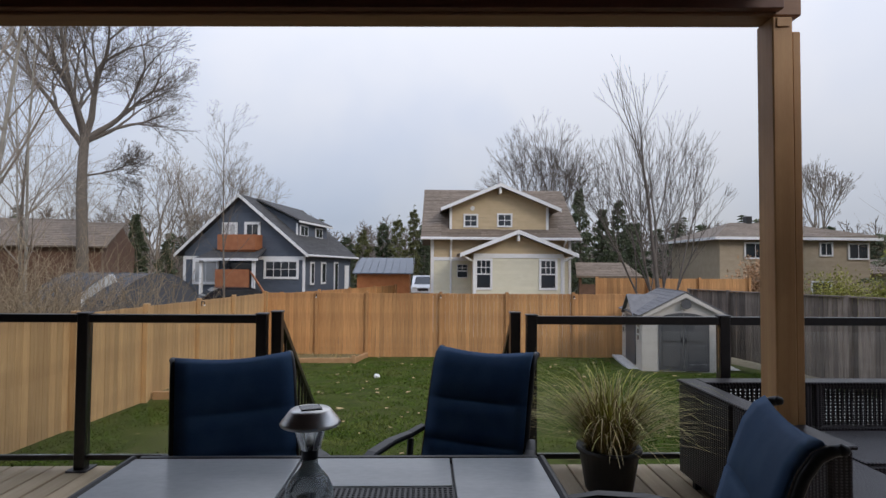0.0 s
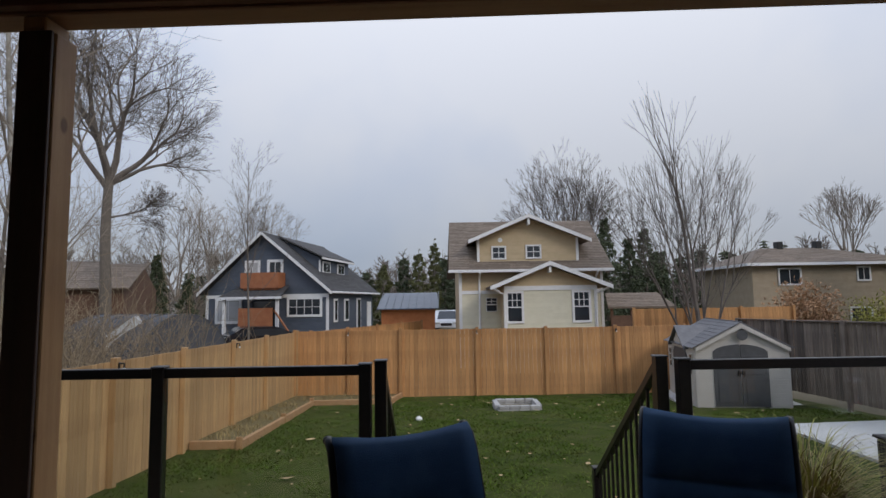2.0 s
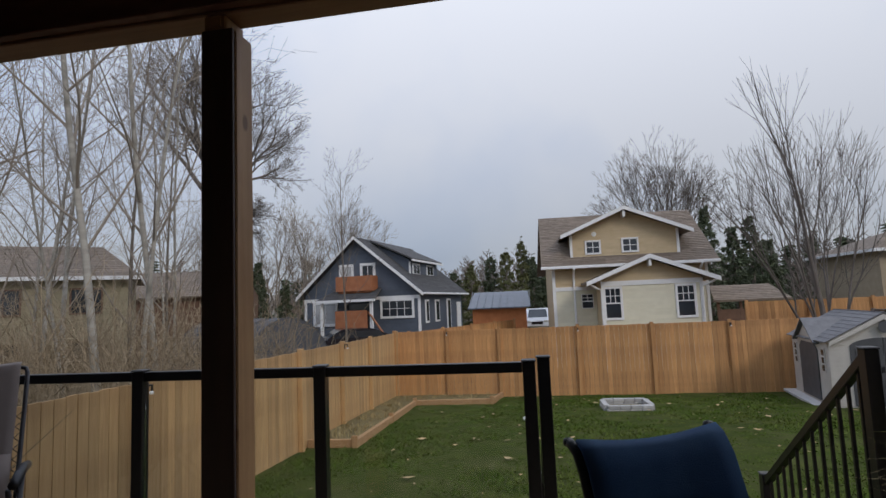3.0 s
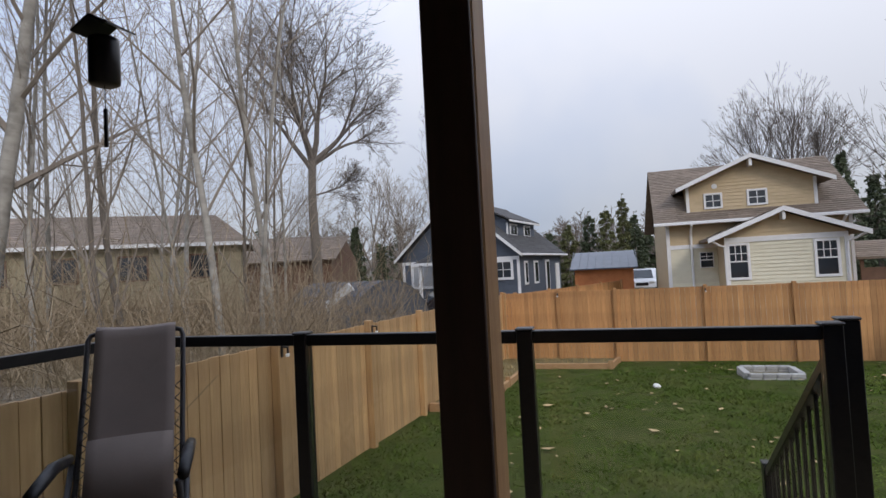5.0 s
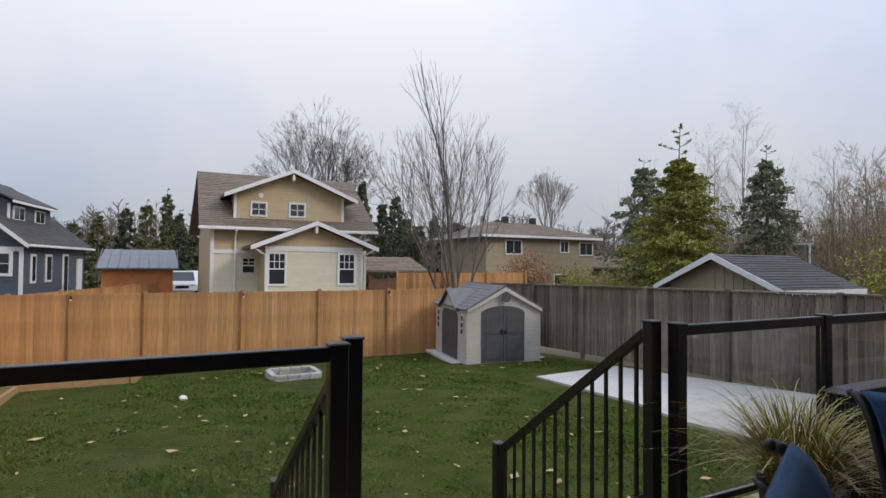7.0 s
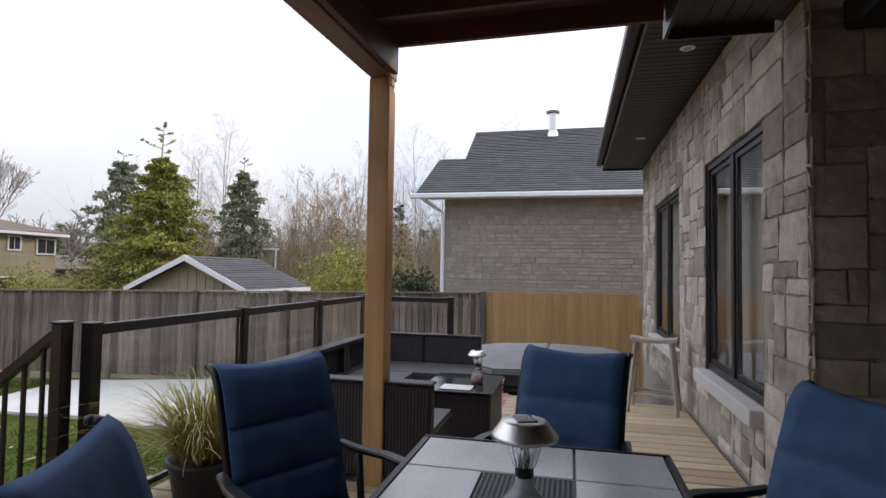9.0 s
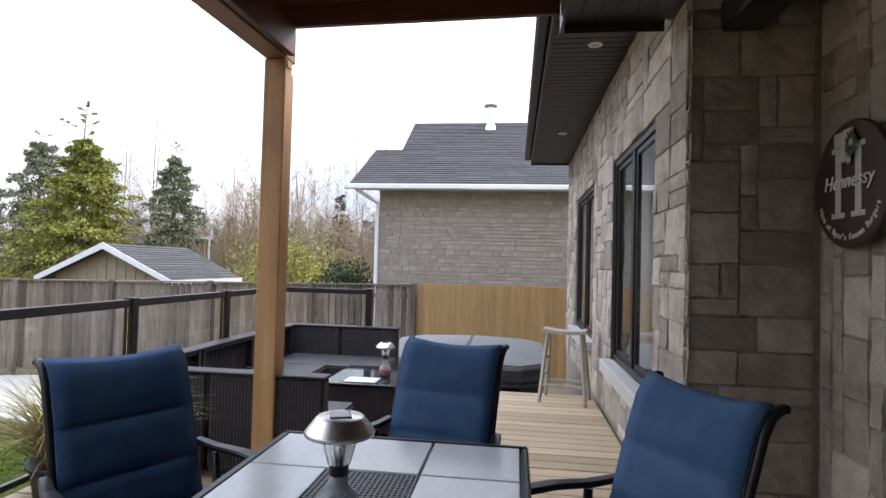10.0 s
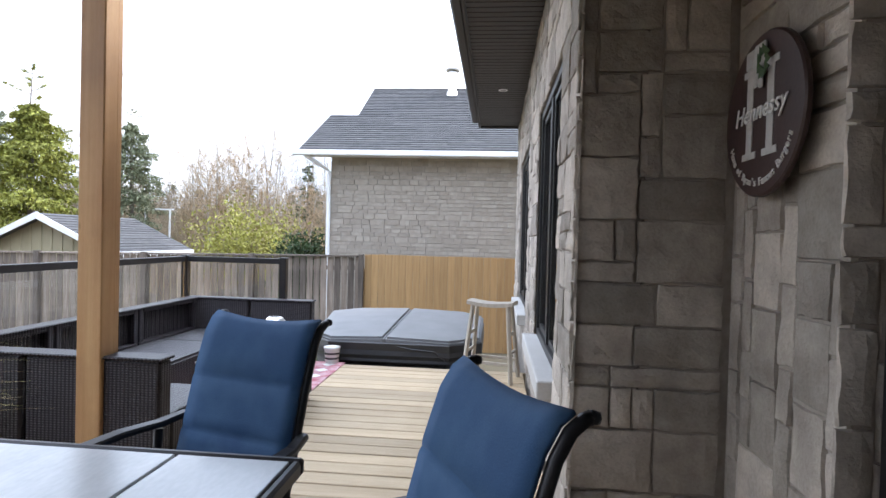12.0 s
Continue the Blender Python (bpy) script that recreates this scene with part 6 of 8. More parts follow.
def blue_house():
    h = thing("house", "slate-blue clapboard house with white trim and a porch", "house", pose(-5.54, 33.3, 0, 0, 0, -10))
    W, D, e, pk = 8.45, 9.0, 2.1, 5.7
    cx = -W / 2 - 0.15
    part("wall", slab(bmesh.new(), [(-W + 0.4, 0.01, -1.75), (-0.35, 0.01, -1.75), (-0.35, 0.01, e + 0.15), (cx, 0.01, pk - 0.15), (-W + 0.4, 0.01, e + 0.15)], (0, D - 0.4, 0)), M_NAVY, h)

    def ww(z):
        if z < e + 0.1:
            return (-W + 0.42, -0.37)
        f = (z - e - 0.1) / (pk - 0.2 - e - 0.1)
        return (-W + 0.4 + (cx + W - 0.4) * f, -0.35 + (cx + 0.35) * f)
    part("siding", siding(bmesh.new(), ww, -1.7, pk - 0.25, 0.0, 0.17), M_NAVY, h)
    part("trim", boxes(((-W + 0.36, -0.06, -1.7), (-W + 0.52, 0, 1.8)), ((-0.48, -0.06, -1.7), (-0.32, 0.0, 1.8)), ((-W + 0.36, -0.065, 1.8), (-0.32, 0, 2.0))), M_WHITE, h)
    for x in (-W, 0.0):
        roof_plane(h, (x, -0.45, e), (x, D + 0.2, e), (cx, D + 0.2, pk), (cx, -0.45, pk), M_SHINGLE_G)
        rake(h, (x, -0.48, e + 0.03), (cx, -0.48, pk + 0.03), 0.2)
    part("gutter", boxes(((-0.02, -0.45, e - 0.1), (0.1, D + 0.2, e + 0.02)), bevel=0.02), M_WHITE, h)
    # shed dormer on the slope towards the yard
    part("dormer", slab(bmesh.new(), [(-1.55, 1.6, 3.0), (-1.55, 1.6, 4.25), (-3.9, 1.6, 5.35), (-3.9, 1.6, 3.5)], (0, 5.2, 0)), M_NAVY, h)
    part("dormer_roof", slab(bmesh.new(), [(-1.25, 1.3, 4.22), (-1.25, 7.1, 4.22), (-4.1, 7.1, 5.55), (-4.1, 1.3, 5.55)], (0, 0, 0.09)), M_SHINGLE_G, h)
    part("dormer_trim", boxes(((-1.28, 1.25, 4.12), (-1.20, 7.12, 4.24)), ((-1.6, 1.55, 3.05), (-1.5, 1.62, 4.1))), M_WHITE, h)
    for i, y0 in enumerate((2.0, 4.6)):
        w = part("window", boxes(((-1.56, y0, 3.3), (-1.50, y0 + 1.3, 4.05)), bevel=0.01), M_WHITE, h)
        part("pane", boxes(((-1.505, y0 + 0.1, 3.4), (-1.492, y0 + 0.62, 3.95)), ((-1.505, y0 + 0.68, 3.4), (-1.492, y0 + 1.2, 3.95))), M_PANE, w)
    # side windows and door
    for y0, z0, z1, wd in ((0.8, 0.3, 1.7, 0.6), (2.6, 0.3, 1.7, 0.8), (5.0, -0.4, 1.75, 0.8)):
        w = part("window", boxes(((-0.36, y0, z0), (-0.29, y0 + wd, z1)), bevel=0.01), M_WHITE, h)
        part("pane", boxes(((-0.295, y0 + 0.12, z0 + 0.12), (-0.282, y0 + wd - 0.12, z1 - 0.12))), M_PANE, w)
    part("side_door", boxes(((-0.36, 7.3, -1.7), (-0.28, 8.1, 1.5)), bevel=0.01), M_WHITE, h)
    # front
    house_window(h, -7.3, -5.9, 0.45, 1.65, -0.03, 0.16, (2, 1), False, M_CURTAIN)
    house_window(h, -2.75, -0.85, 0.80, 1.68, -0.03, 0.14, (4, 2), False)
    house_window(h, -5.45, -4.75, 2.9, 3.9, -0.03, 0.14, (2, 1), False, M_CURTAIN)
    house_window(h, -4.0, -3.3, 2.9, 3.9, -0.03, 0.16, (2, 1), False)
    b = part("balcony", boxes(((-5.3, -1.0, 2.35), (-3.0, -0.9, 3.25)), ((-5.3, -0.9, 2.35), (-5.2, -0.07, 3.25)), ((-3.1, -0.9, 2.35), (-3.0, -0.07, 3.25)), ((-5.2, -0.9, 2.25), (-3.1, -0.07, 2.35))), M_REDWOOD, h, "red-brown boarded balcony front")
    for i in range(6):
        part("board", boxes(((-5.32, -1.025, 2.37 + i * 0.147), (-2.98, -1.0, 2.505 + i * 0.147))), M_REDWOOD, b)
    roof_plane(h, (-6.2, -1.9, 1.85), (-2.4, -1.9, 1.85), (-2.75, -0.08, 2.5), (-5.8, -0.08, 2.5), M_SHINGLE_G)
    part("porch_gutter", boxes(((-6.25, -1.98, 1.72), (-2.35, -1.88, 1.86))), M_WHITE, h)
    p = part("porch_rail", boxes(((-5.0, -1.7, -1.7), (-3.0, -1.6, 1.22))), M_REDWOOD, h, "red-brown boarded porch rail")
    for i in range(17):
        part("board", boxes(((-5.02, -1.725, -1.68 + i * 0.17), (-2.98, -1.7, -1.525 + i * 0.17))), M_REDWOOD, p)
    for x in (-5.9, -2.7):
        part("porch_post", boxes(((x - 0.08, -1.75, -1.7), (x + 0.08, -1.6, 1.74))), M_WHITE, h)
    # thin dark sheet on the wall stands in for shade under the porch
    part("porch_shade", boxes(((-5.1, -0.04, -1.6), (-3.4, -0.031, 1.6))), M_PANE, h, "dark sheet painted as the shaded porch doorway")
    part("handrail", bar((-2.9, -1.65, 1.1), (-1.4, -2.6, -0.3), 0.06, 0.1), M_REDWOOD, h)


blue_house()


def hip_house():
    h = thing("house", "tan two-storey house with a brown hipped roof", "house")
    x0, x1, y0, y1, e = 20.3, 30.3, 36.0, 43.0, 3.5
    part("wall", boxes(((x0, y0, -1.75), (x1, y1, e))), M_TANBRICK, h)
    part("siding", siding(bmesh.new(), lambda z: (x0, x1), -1.7, e - 0.05, y0, 0.2), M_TANBRICK, h)
    o = 0.5
    A, B, C, D_ = (x0 - o, y0 - o, e), (x1 + o, y0 - o, e + 0.1), (x1 + o, y1 + o, e), (x0 - o, y1 + o, e)
    R0, R1 = (x0 + 2.6, 39.5, e + 1.25), (x1 - 3.6, 39.5, e + 1.25)
    roof_plane(h, A, B, R1, R0, M_SHINGLE, 0.3)
    part("roof_back", slab(bmesh.new(), [C, D_, R0, R1], (0, 0, -0.05)), M_SHINGLE, h)
    part("roof_side", slab(bmesh.new(), [D_, A, R0], (0, 0, -0.05)), M_SHINGLE, h)
    part("roof_side", slab(bmesh.new(), [B, C, R1], (0, 0, -0.05)), M_SHINGLE, h)
    part("fascia", boxes(((x0 - o, y0 - o - 0.05, e - 0.16), (x1 + o, y0 - o, e + 0.02)), ((x0 - o - 0.05, y0 - o, e - 0.16), (x0 - o, y1 + o, e))), M_WHITE, h)
    for a, b, c, d in ((22.0, 23.3, 2.2, 3.1), (27.0, 27.7, 2.4, 3.15), (28.9, 30.1, 2.2, 3.1), (21.4, 22.8, -0.5, 0.6), (26.4, 27.6, -0.4, 0.6)):
        house_window(h, a, b, c, d, y0 - 0.03, 0.1, (2, 1), False)
    for x in (24.2, 26.9):
        part("chimney", boxes(((x - 0.2, 39.2, e + 1.1), (x + 0.2, 39.7, e + 1.7)), bevel=0.02), M_FRAME, h)
    g = part("wing", boxes(((x1 + 0.02, 37.5, -1.75), (x1 + 6, 42, 1.2))), M_OLIVE, h)
    roof_plane(h, (x1 + 0.05, 37.0, 1.2), (x1 + 6.5, 37.0, 1.2), (x1 + 6.0, 39.7, 2.2), (x1 + 0.05, 39.7, 2.2), M_SHINGLE, 0.3)


hip_house()


def garage():
    h = thing("garage", "small board-sided garage with a grey shingled gable roof", "garage")
    x0, x1, ya, yb, e, p = 14.1, 17.4, 11.3, 14.75, 0.88, 1.72
    c = (ya + yb) / 2
    part("wall", slab(bmesh.new(), [(x0, ya, -1.8), (x0, yb, -1.8), (x0, yb, e), (x0, c, p - 0.05), (x0, ya, e)], (x1 - x0, 0, 0)), M_OLIVE, h)
    for i in range(11):
        y = ya + 0.05 + i * 0.3
        top = e + (p - e) * (1 - abs(y - c) / (c - ya)) - 0.06
        part("batten", boxes(((x0 - 0.03, y, -1.5), (x0 - 0.002, y + 0.05, top))), M_OLIVE, h)
    for s in (-1, 1):
        y = c + s * (c - ya + 0.35)
        z = e - 0.12
        roof_plane(h, (x0 - 0.35, y, z), (x1 + 0.3, y, z), (x1 + 0.3, c, p + 0.03), (x0 - 0.35, c, p + 0.03), M_SHINGLE_G)
        part("rake_board", slab(bmesh.new(), [(x0 - 0.37, y, z + 0.03), (x0 - 0.37, c, p + 0.06), (x0 - 0.37, c, p - 0.12), (x0 - 0.37, y, z - 0.12)], (0.03, 0, 0)), M_WHITE, h)
        part("eave_board", boxes(((x0 - 0.33, y - 0.03, z - 0.13), (x1 + 0.3, y, z + 0.02)), bevel=0.005), M_WHITE, h)


garage()


def brick_house():
    h = thing("house", "neighbouring grey-beige brick house with dark shingled roof", "house")
    x0, ytop, e = 14.0, 5.25, 3.35
    part("wall", boxes(((x0 + 0.014, -6.0, -1.0), (24.0, ytop - 0.03, e))), M_MORTAR, h)
    vs, fs = [], []
    rh, z, row = 0.095, -0.2, 0
    rnd = random.Random(5)
    while z < e - 0.02:
        y = ytop - (0.0 if row % 2 else 0.0)
        first = True
        hgt = rh * rnd.choice((1, 1, 1, 1.5))
        while y > -4.0:
            w = rnd.uniform(0.16, 0.42)
            d = rnd.uniform(0.0, 0.005)
            ya, yb = y, max(-4.0, y - w + 0.01)
            i = len(vs)
            xf = x0 - d
            vs += [(x0 + 0.04, ya, z), (x0 + 0.04, yb, z), (x0 + 0.04, yb, z + hgt - 0.01), (x0 + 0.04, ya, z + hgt - 0.01),
                   (xf, ya - 0.003, z + 0.003), (xf, yb + 0.003, z + 0.003), (xf, yb + 0.003, z + hgt - 0.012), (xf, ya - 0.003, z + hgt - 0.012)]
            fs += [(i + 4, i + 5, i + 6, i + 7), (i, i + 1, i + 5, i + 4), (i + 1, i + 2, i + 6, i + 5), (i + 2, i + 3, i + 7, i + 6), (i + 3, i, i + 4, i + 7)]
            y -= w
        z += hgt
        row += 1
    bricks = part("bricks", raw("bricks", vs, fs, M_BRICK), None, h, "coursed split-face bricks")
    tagged(bricks, kind="stuff")
    # roof: long slope rising to the east with a hipped end and a lower step
    part("gutter", boxes(((x0 - 0.62, -0.55, e - 0.06), (x0 - 0.48, 6.05, e + 0.07)), bevel=0.02), M_WHITE, h)
    part("gutter", boxes(((x0 - 0.62, -3.0, e + 0.22), (x0 - 0.48, -0.2, e + 0.36)), ((x0 - 0.6, -0.72, e + 0.02), (x0 - 0.49, -0.56, e + 0.30)), bevel=0.02), M_WHITE, h)
    part("soffit", boxes(((x0 - 0.48, -4.0, e - 0.02), (x0 + 0.02, 5.9, e + 0.02))), M_WHITE, h)
    roof_plane(h, (x0 - 0.5, 5.95, e + 0.05), (x0 - 0.5, -4.0, e + 0.05), (15.95, -4.0, 4.82), (15.95, 5.87, 4.82), M_SHINGLE_G, 0.15)
    roof_plane(h, (15.955, 5.07, 4.823), (15.955, -4.0, 4.823), (18.4, -4.0, 6.25), (18.4, 5.17, 6.25), M_SHINGLE_G, 0.15)
    part("roof_back", slab(bmesh.new(), [(15.96, 5.87, 4.815), (15.96, 5.09, 4.815), (18.2, 5.09, 3.5), (18.2, 5.93, 3.5)], (0, 0, -0.06)), M_SHINGLE_G, h)
    part("gable_end", slab(bmesh.new(), [(15.97, 5.0, 3.4), (15.97, 5.0, 4.74), (18.4, 5.0, 6.16), (20.8, 5.0, 4.74), (20.8, 5.0, 3.4)], (0, -0.1, 0)), M_MORTAR, h)
    part("roof_back", slab(bmesh.new(), [(18.405, 5.17, 6.25), (18.405, -4.0, 6.25), (23.5, -4.0, 3.4), (23.5, 5.07, 3.4)], (0, 0, -0.08)), M_SHINGLE_G, h)
    bm = bmesh.new()
    tube(bm, [(x0 - 0.5, 5.75, e - 0.05), (x0 - 0.3, 5.5, e - 0.22), (x0 - 0.06, 5.28, e - 0.38), (x0 - 0.06, 5.28, -0.9)], 0.05, 8)
    part("downspout", bm, M_WHITE, h)
    bm = bmesh.new()
    tube(bm, [(17.8, 2.55, 5.6), (17.8, 2.55, 6.6)], 0.13, 14)
    v = part("vent_pipe", bm, M_STEEL, h, "galvanised vent pipe")
    bm = bmesh.new()
    lathe(bm, [(0.22, 0.0), (0.235, 0.05), (0.14, 0.13), (0.0, 0.15)], 16, (17.8, 2.55, 6.62))
    part("vent_cap", bm, M_STEEL, v)
    bm = bmesh.new()
    lathe(bm, [(0.27, -0.95), (0.15, -0.5), (0.132, -0.48)], 16, (17.8, 2.55, 6.5))
    part("flashing", bm, M_STEEL, v)
    bm = bmesh.new()
    tube(bm, [(16.6, 0.9, 4.9), (16.6, 0.9, 5.4)], 0.05, 8)
    part("roof_pipe", bm, M_FRAME, h)


brick_house()


def olive_house():
    h = thing("house", "olive two-storey house seen behind bare trees", "house", pose(-19.2, 26.3, 0, 0, 0, 35))
    L, D, e, r = 13.0, 8.0, 3.4, 5.3
    part("wall", boxes(((-L, 0.0, -1.8), (0, D, e))), M_OLIVE, h)
    part("siding", siding(bmesh.new(), lambda z: (-L, 0), -1.7, e - 0.05, 0.0, 0.22), M_OLIVE, h)
    roof_plane(h, (-L - 0.5, -0.5, e), (0.5, -0.5, e), (-1.5, D / 2, r), (-L + 1.5, D / 2, r), M_SHINGLE, 0.3)
    part("roof_side", slab(bmesh.new(), [(0.5, -0.5, e), (0.5, D + 0.5, e), (-1.5, D / 2, r)], (0, 0, -0.06)), M_SHINGLE, h)
    part("roof_back", slab(bmesh.new(), [(0.5, D + 0.5, e), (-L - 0.5, D + 0.5, e), (-L + 1.5, D / 2, r), (-1.5, D / 2, r)], (0, 0, -0.06)), M_SHINGLE, h)
    part("fascia", boxes(((-L - 0.5, -0.56, e - 0.16), (0.55, -0.5, e + 0.02)), ((0.5, -0.5, e - 0.16), (0.56, D + 0.5, e + 0.02))), M_WHITE, h)
    for a in (-11.5, -8.6, -5.6, -2.4):
        house_window(h, a, a + 1.2, 1.7, 2.8, -0.03, 0.08, (2, 1), False, None, M_REDDARK)
        house_window(h, a, a + 1.2, -1.0, 0.3, -0.03, 0.08, (2, 1), False, None, M_REDDARK)
    for x, y, w, top, rr in ((-19.5, 36.5, 6.5, 2.6, 4.4), (-27.0, 44.0, 8.0, 3.2, 5.2)):
        b = thing("house", "brown boarded house half hidden by trees", "house", pose(x, y, 0, 0, 0, 12), "brown houses among the trees")
        part("wall", boxes(((-w, 0, -1.8), (0, 7, top))), M_REDDARK, b)
        roof_plane(b, (-w - 0.4, -0.4, top), (0.4, -0.4, top), (0.4, 3.5, rr), (-w - 0.4, 3.5, rr), M_SHINGLE, 0.3)
        part("gable", slab(bmesh.new(), [(0.0, 0, top), (0.0, 7, top), (0.0, 3.5, rr - 0.05)], (-w, 0, 0)), M_REDDARK, b)
        if w > 7:
            for a in (-w + 1, -w + 3.5):
                house_window(b, a, a + 1.1, top - 1.5, top - 0.5, -0.03, 0.06, (2, 1), False)


M_REDDARK = material("brown_stained_boards", (0.12, 0.065, 0.042), (0.175, 0.098, 0.062), 0.75, grain=3, bump=0.1)
olive_house()


def small_buildings():
    s = thing("garden_shed", "orange-brown board shed with a blue-grey metal roof", "shed", pose(-2.85, 33.6, 0, 0, 0, 0))
    part("wall", boxes(((0, 0, -1.75), (3.1, 2.6, 1.05))), M_ORANGE, s)
    for i in range(21):
        part("board", boxes(((0.005 + i * 0.148, -0.02, -1.7), (0.14 + i * 0.148, -0.002, 1.02))), M_ORANGE, s)
    part("roof", slab(bmesh.new(), [(-0.25, -0.35, 1.0), (3.35, -0.35, 1.0), (3.25, 2.9, 1.95), (-0.1, 2.9, 1.95)], (0, 0, 0.06)), M_METALROOF, s)
    for i in range(9):
        x = -0.2 + i * 0.44
        part("roof_seam", bar((x, -0.36, 1.085), (x + 0.02, 2.9, 2.035), 0.03, 0.04), M_METALROOF, s)
    g = thing("gazebo", "low brown wooden shelter with a shingled roof", "shelter", pose(9.6, 30.5, 0, 0, 0, 0))
    roof_plane(g, (-0.2, -0.2, 1.0), (3.4, -0.2, 1.0), (3.1, 1.6, 1.75), (0.2, 1.6, 1.75), M_SHINGLE, 0.2)
    for i in range(4):
        part("post", boxes(((0.0 + i * 1.05, 0.0, -1.75), (0.12 + i * 1.05, 0.12, 0.96))), M_REDDARK, g)
    part("low_wall", boxes(((0.13, 0.02, -1.75), (3.1, 0.1, 0.55))), M_REDDARK, g)
    t = thing("polytunnel", "dark grey arched garden tunnel", "greenhouse", pose(-10.6, 25.6, -1.75, 0, 0, 62))
    bm = bmesh.new()
    n, r, L = 14, 2.55, 6.0
    ra, rb = [], []
    for i in range(n + 1):
        a = math.pi * i / n
        ra.append(bm.verts.new((r * math.cos(a), 0, r * 1.1 * math.sin(a))))
        rb.append(bm.verts.new((r * math.cos(a), L, r * 1.1 * math.sin(a))))
    for i in range(n):
        bm.faces.new((ra[i], ra[i + 1], rb[i + 1], rb[i]))
    bm.faces.new(list(reversed(ra)))
    bm.faces.new(rb)
    part("cover", bm, M_TUNNEL, t)
    for k in range(6):
        bm = bmesh.new()
        tube(bm, [((r + 0.02) * math.cos(math.pi * i / n), k * L / 5, (r * 1.1 + 0.02) * math.sin(math.pi * i / n)) for i in range(n + 1)], 0.025, 6)
        part("hoop", bm, M_TUNNEL, t)
    w = thing("greenhouse", "small pale plastic-covered greenhouse frame", "greenhouse", pose(-13.4, 24.6, -1.75, 0, 0, 20))
    part("cover", slab(bmesh.new(), [(0, 0, 0), (1.9, 0, 0), (1.9, 0, 2.0), (0.95, 0, 2.75), (0, 0, 2.0)], (0, 2.4, 0)), M_FILM, w)
    for x in (0.0, 0.95, 1.9):
        part("frame_bar", boxes(((x - 0.03, -0.04, 0), (x + 0.03, -0.005, 2.0))), M_WHITE, w)


M_TUNNEL = material("grey_tunnel_sheet", (0.055, 0.058, 0.068), (0.085, 0.09, 0.10), 0.75, grain=2, bump=0.2)
M_FILM = material("milky_plastic_film", (0.42, 0.43, 0.42), (0.55, 0.56, 0.55), 0.5, grain=3, bump=0.3)
small_buildings()
board_fence("fence_far", "orange-tan board fence of the next garden", (8.6, 24.2), (15.5, 24.6), lambda x, y: -1.75, 2.75, M_CEDAR, M_CEDAR, 0.004, 0.15, 2.4, posts_side=-1)
board_fence("fence_lane", "orange-tan board fence beside the next garden", (-4.2, 21.5), (-0.5, 31.5), lambda x, y: -1.75, 2.15, M_CEDAR, M_CEDAR, 0.004, 0.15, 2.4, posts_side=-1)


def make_car(m, paint, label, suv):
    c = thing("car", label, "car", m, "parked cars")
    L, W, H = (4.4, 1.8, 1.62 if suv else 1.42)
    prof = [(-L / 2, 0.35), (-L / 2 + 0.05, 0.75), (-L / 2 + 0.9, 0.92), (-L / 2 + 1.5, H - 0.06), (-L / 2 + 1.9, H), (L / 2 - (0.7 if suv else 1.2), H - 0.04), (L / 2 - 0.15, 0.95), (L / 2, 0.8), (L / 2, 0.35)]
    bm = bmesh.new()
    slab(bm, [(x, -W / 2, z) for x, z in prof], (0, W, 0))
    bmesh.ops.bevel(bm, geom=list(bm.edges), offset=0.05, segments=2, affect="EDGES")
    part("body", bm, paint, c, smooth=False)
    for s in (-1, 1):
        bm = bmesh.new()
        y = s * (W / 2 + 0.002)
        slab(bm, [(-L / 2 + 1.15, y, 0.95), (L / 2 - 0.5, y, 0.97), (L / 2 - 0.9, y, H - 0.14), (-L / 2 + 1.65, y, H - 0.14)], (0, s * 0.008, 0))
        part("side_window", bm, M_PANE, c)
        part("headlight", boxes(((-L / 2 - 0.02, s * 0.62 - 0.16, 0.66), (-L / 2 + 0.12, s * 0.62 + 0.16, 0.78)), bevel=0.02), M_CONCRETE, c)
        for x in (-1.35, 1.35):
            bm = bmesh.new()
            lathe(bm, [(0.2, -0.1), (0.32, -0.1), (0.34, -0.06), (0.34, 0.06), (0.32, 0.1), (0.2, 0.1)], 20)
            w = part("wheel", bm, M_BLACK, c, at=pose(x, s * (W / 2 - 0.08), 0.34, 90, 0, 0))
            bm = bmesh.new()
            lathe(bm, [(0.0, -0.09), (0.2, -0.08), (0.2, 0.08), (0.0, 0.09)], 16)
            part("rim", bm, M_STEEL, w)
    bm = bmesh.new()
    slab(bm, [(-L / 2 + 0.94, -0.72, 0.965), (-L / 2 + 0.94, 0.72, 0.965), (-L / 2 + 1.47, 0.62, H - 0.1), (-L / 2 + 1.47, -0.62, H - 0.1)], (-0.03, 0, 0.02))
    part("windscreen", bm, M_PANE, c)
    part("grille", boxes(((-L / 2 - 0.015, -0.4, 0.5), (-L / 2 + 0.03, 0.4, 0.7)), bevel=0.01), M_BLACK, c)


M_SILVER = material("silver_car_paint", (0.62, 0.64, 0.66), (0.68, 0.70, 0.72), 0.3, metal=0.15, grain=3, bump=0.0, coat=0.5)
M_DARKCAR = material("dark_blue_car_paint", (0.012, 0.015, 0.024), (0.02, 0.024, 0.034), 0.25, metal=0.3, grain=3, bump=0.0, coat=0.5)
make_car(pose(1.15, 44.0, -0.84, 0, 0, 86), M_SILVER, "silver family car parked beside the clapboard house", True)
make_car(pose(-9.0, 29.6, -1.08, 0, 0, 32), M_DARKCAR, "dark blue car parked before the blue house", False)
ramp = structure("road_drive", "raised gravel drive beside the neighbouring house", "road")
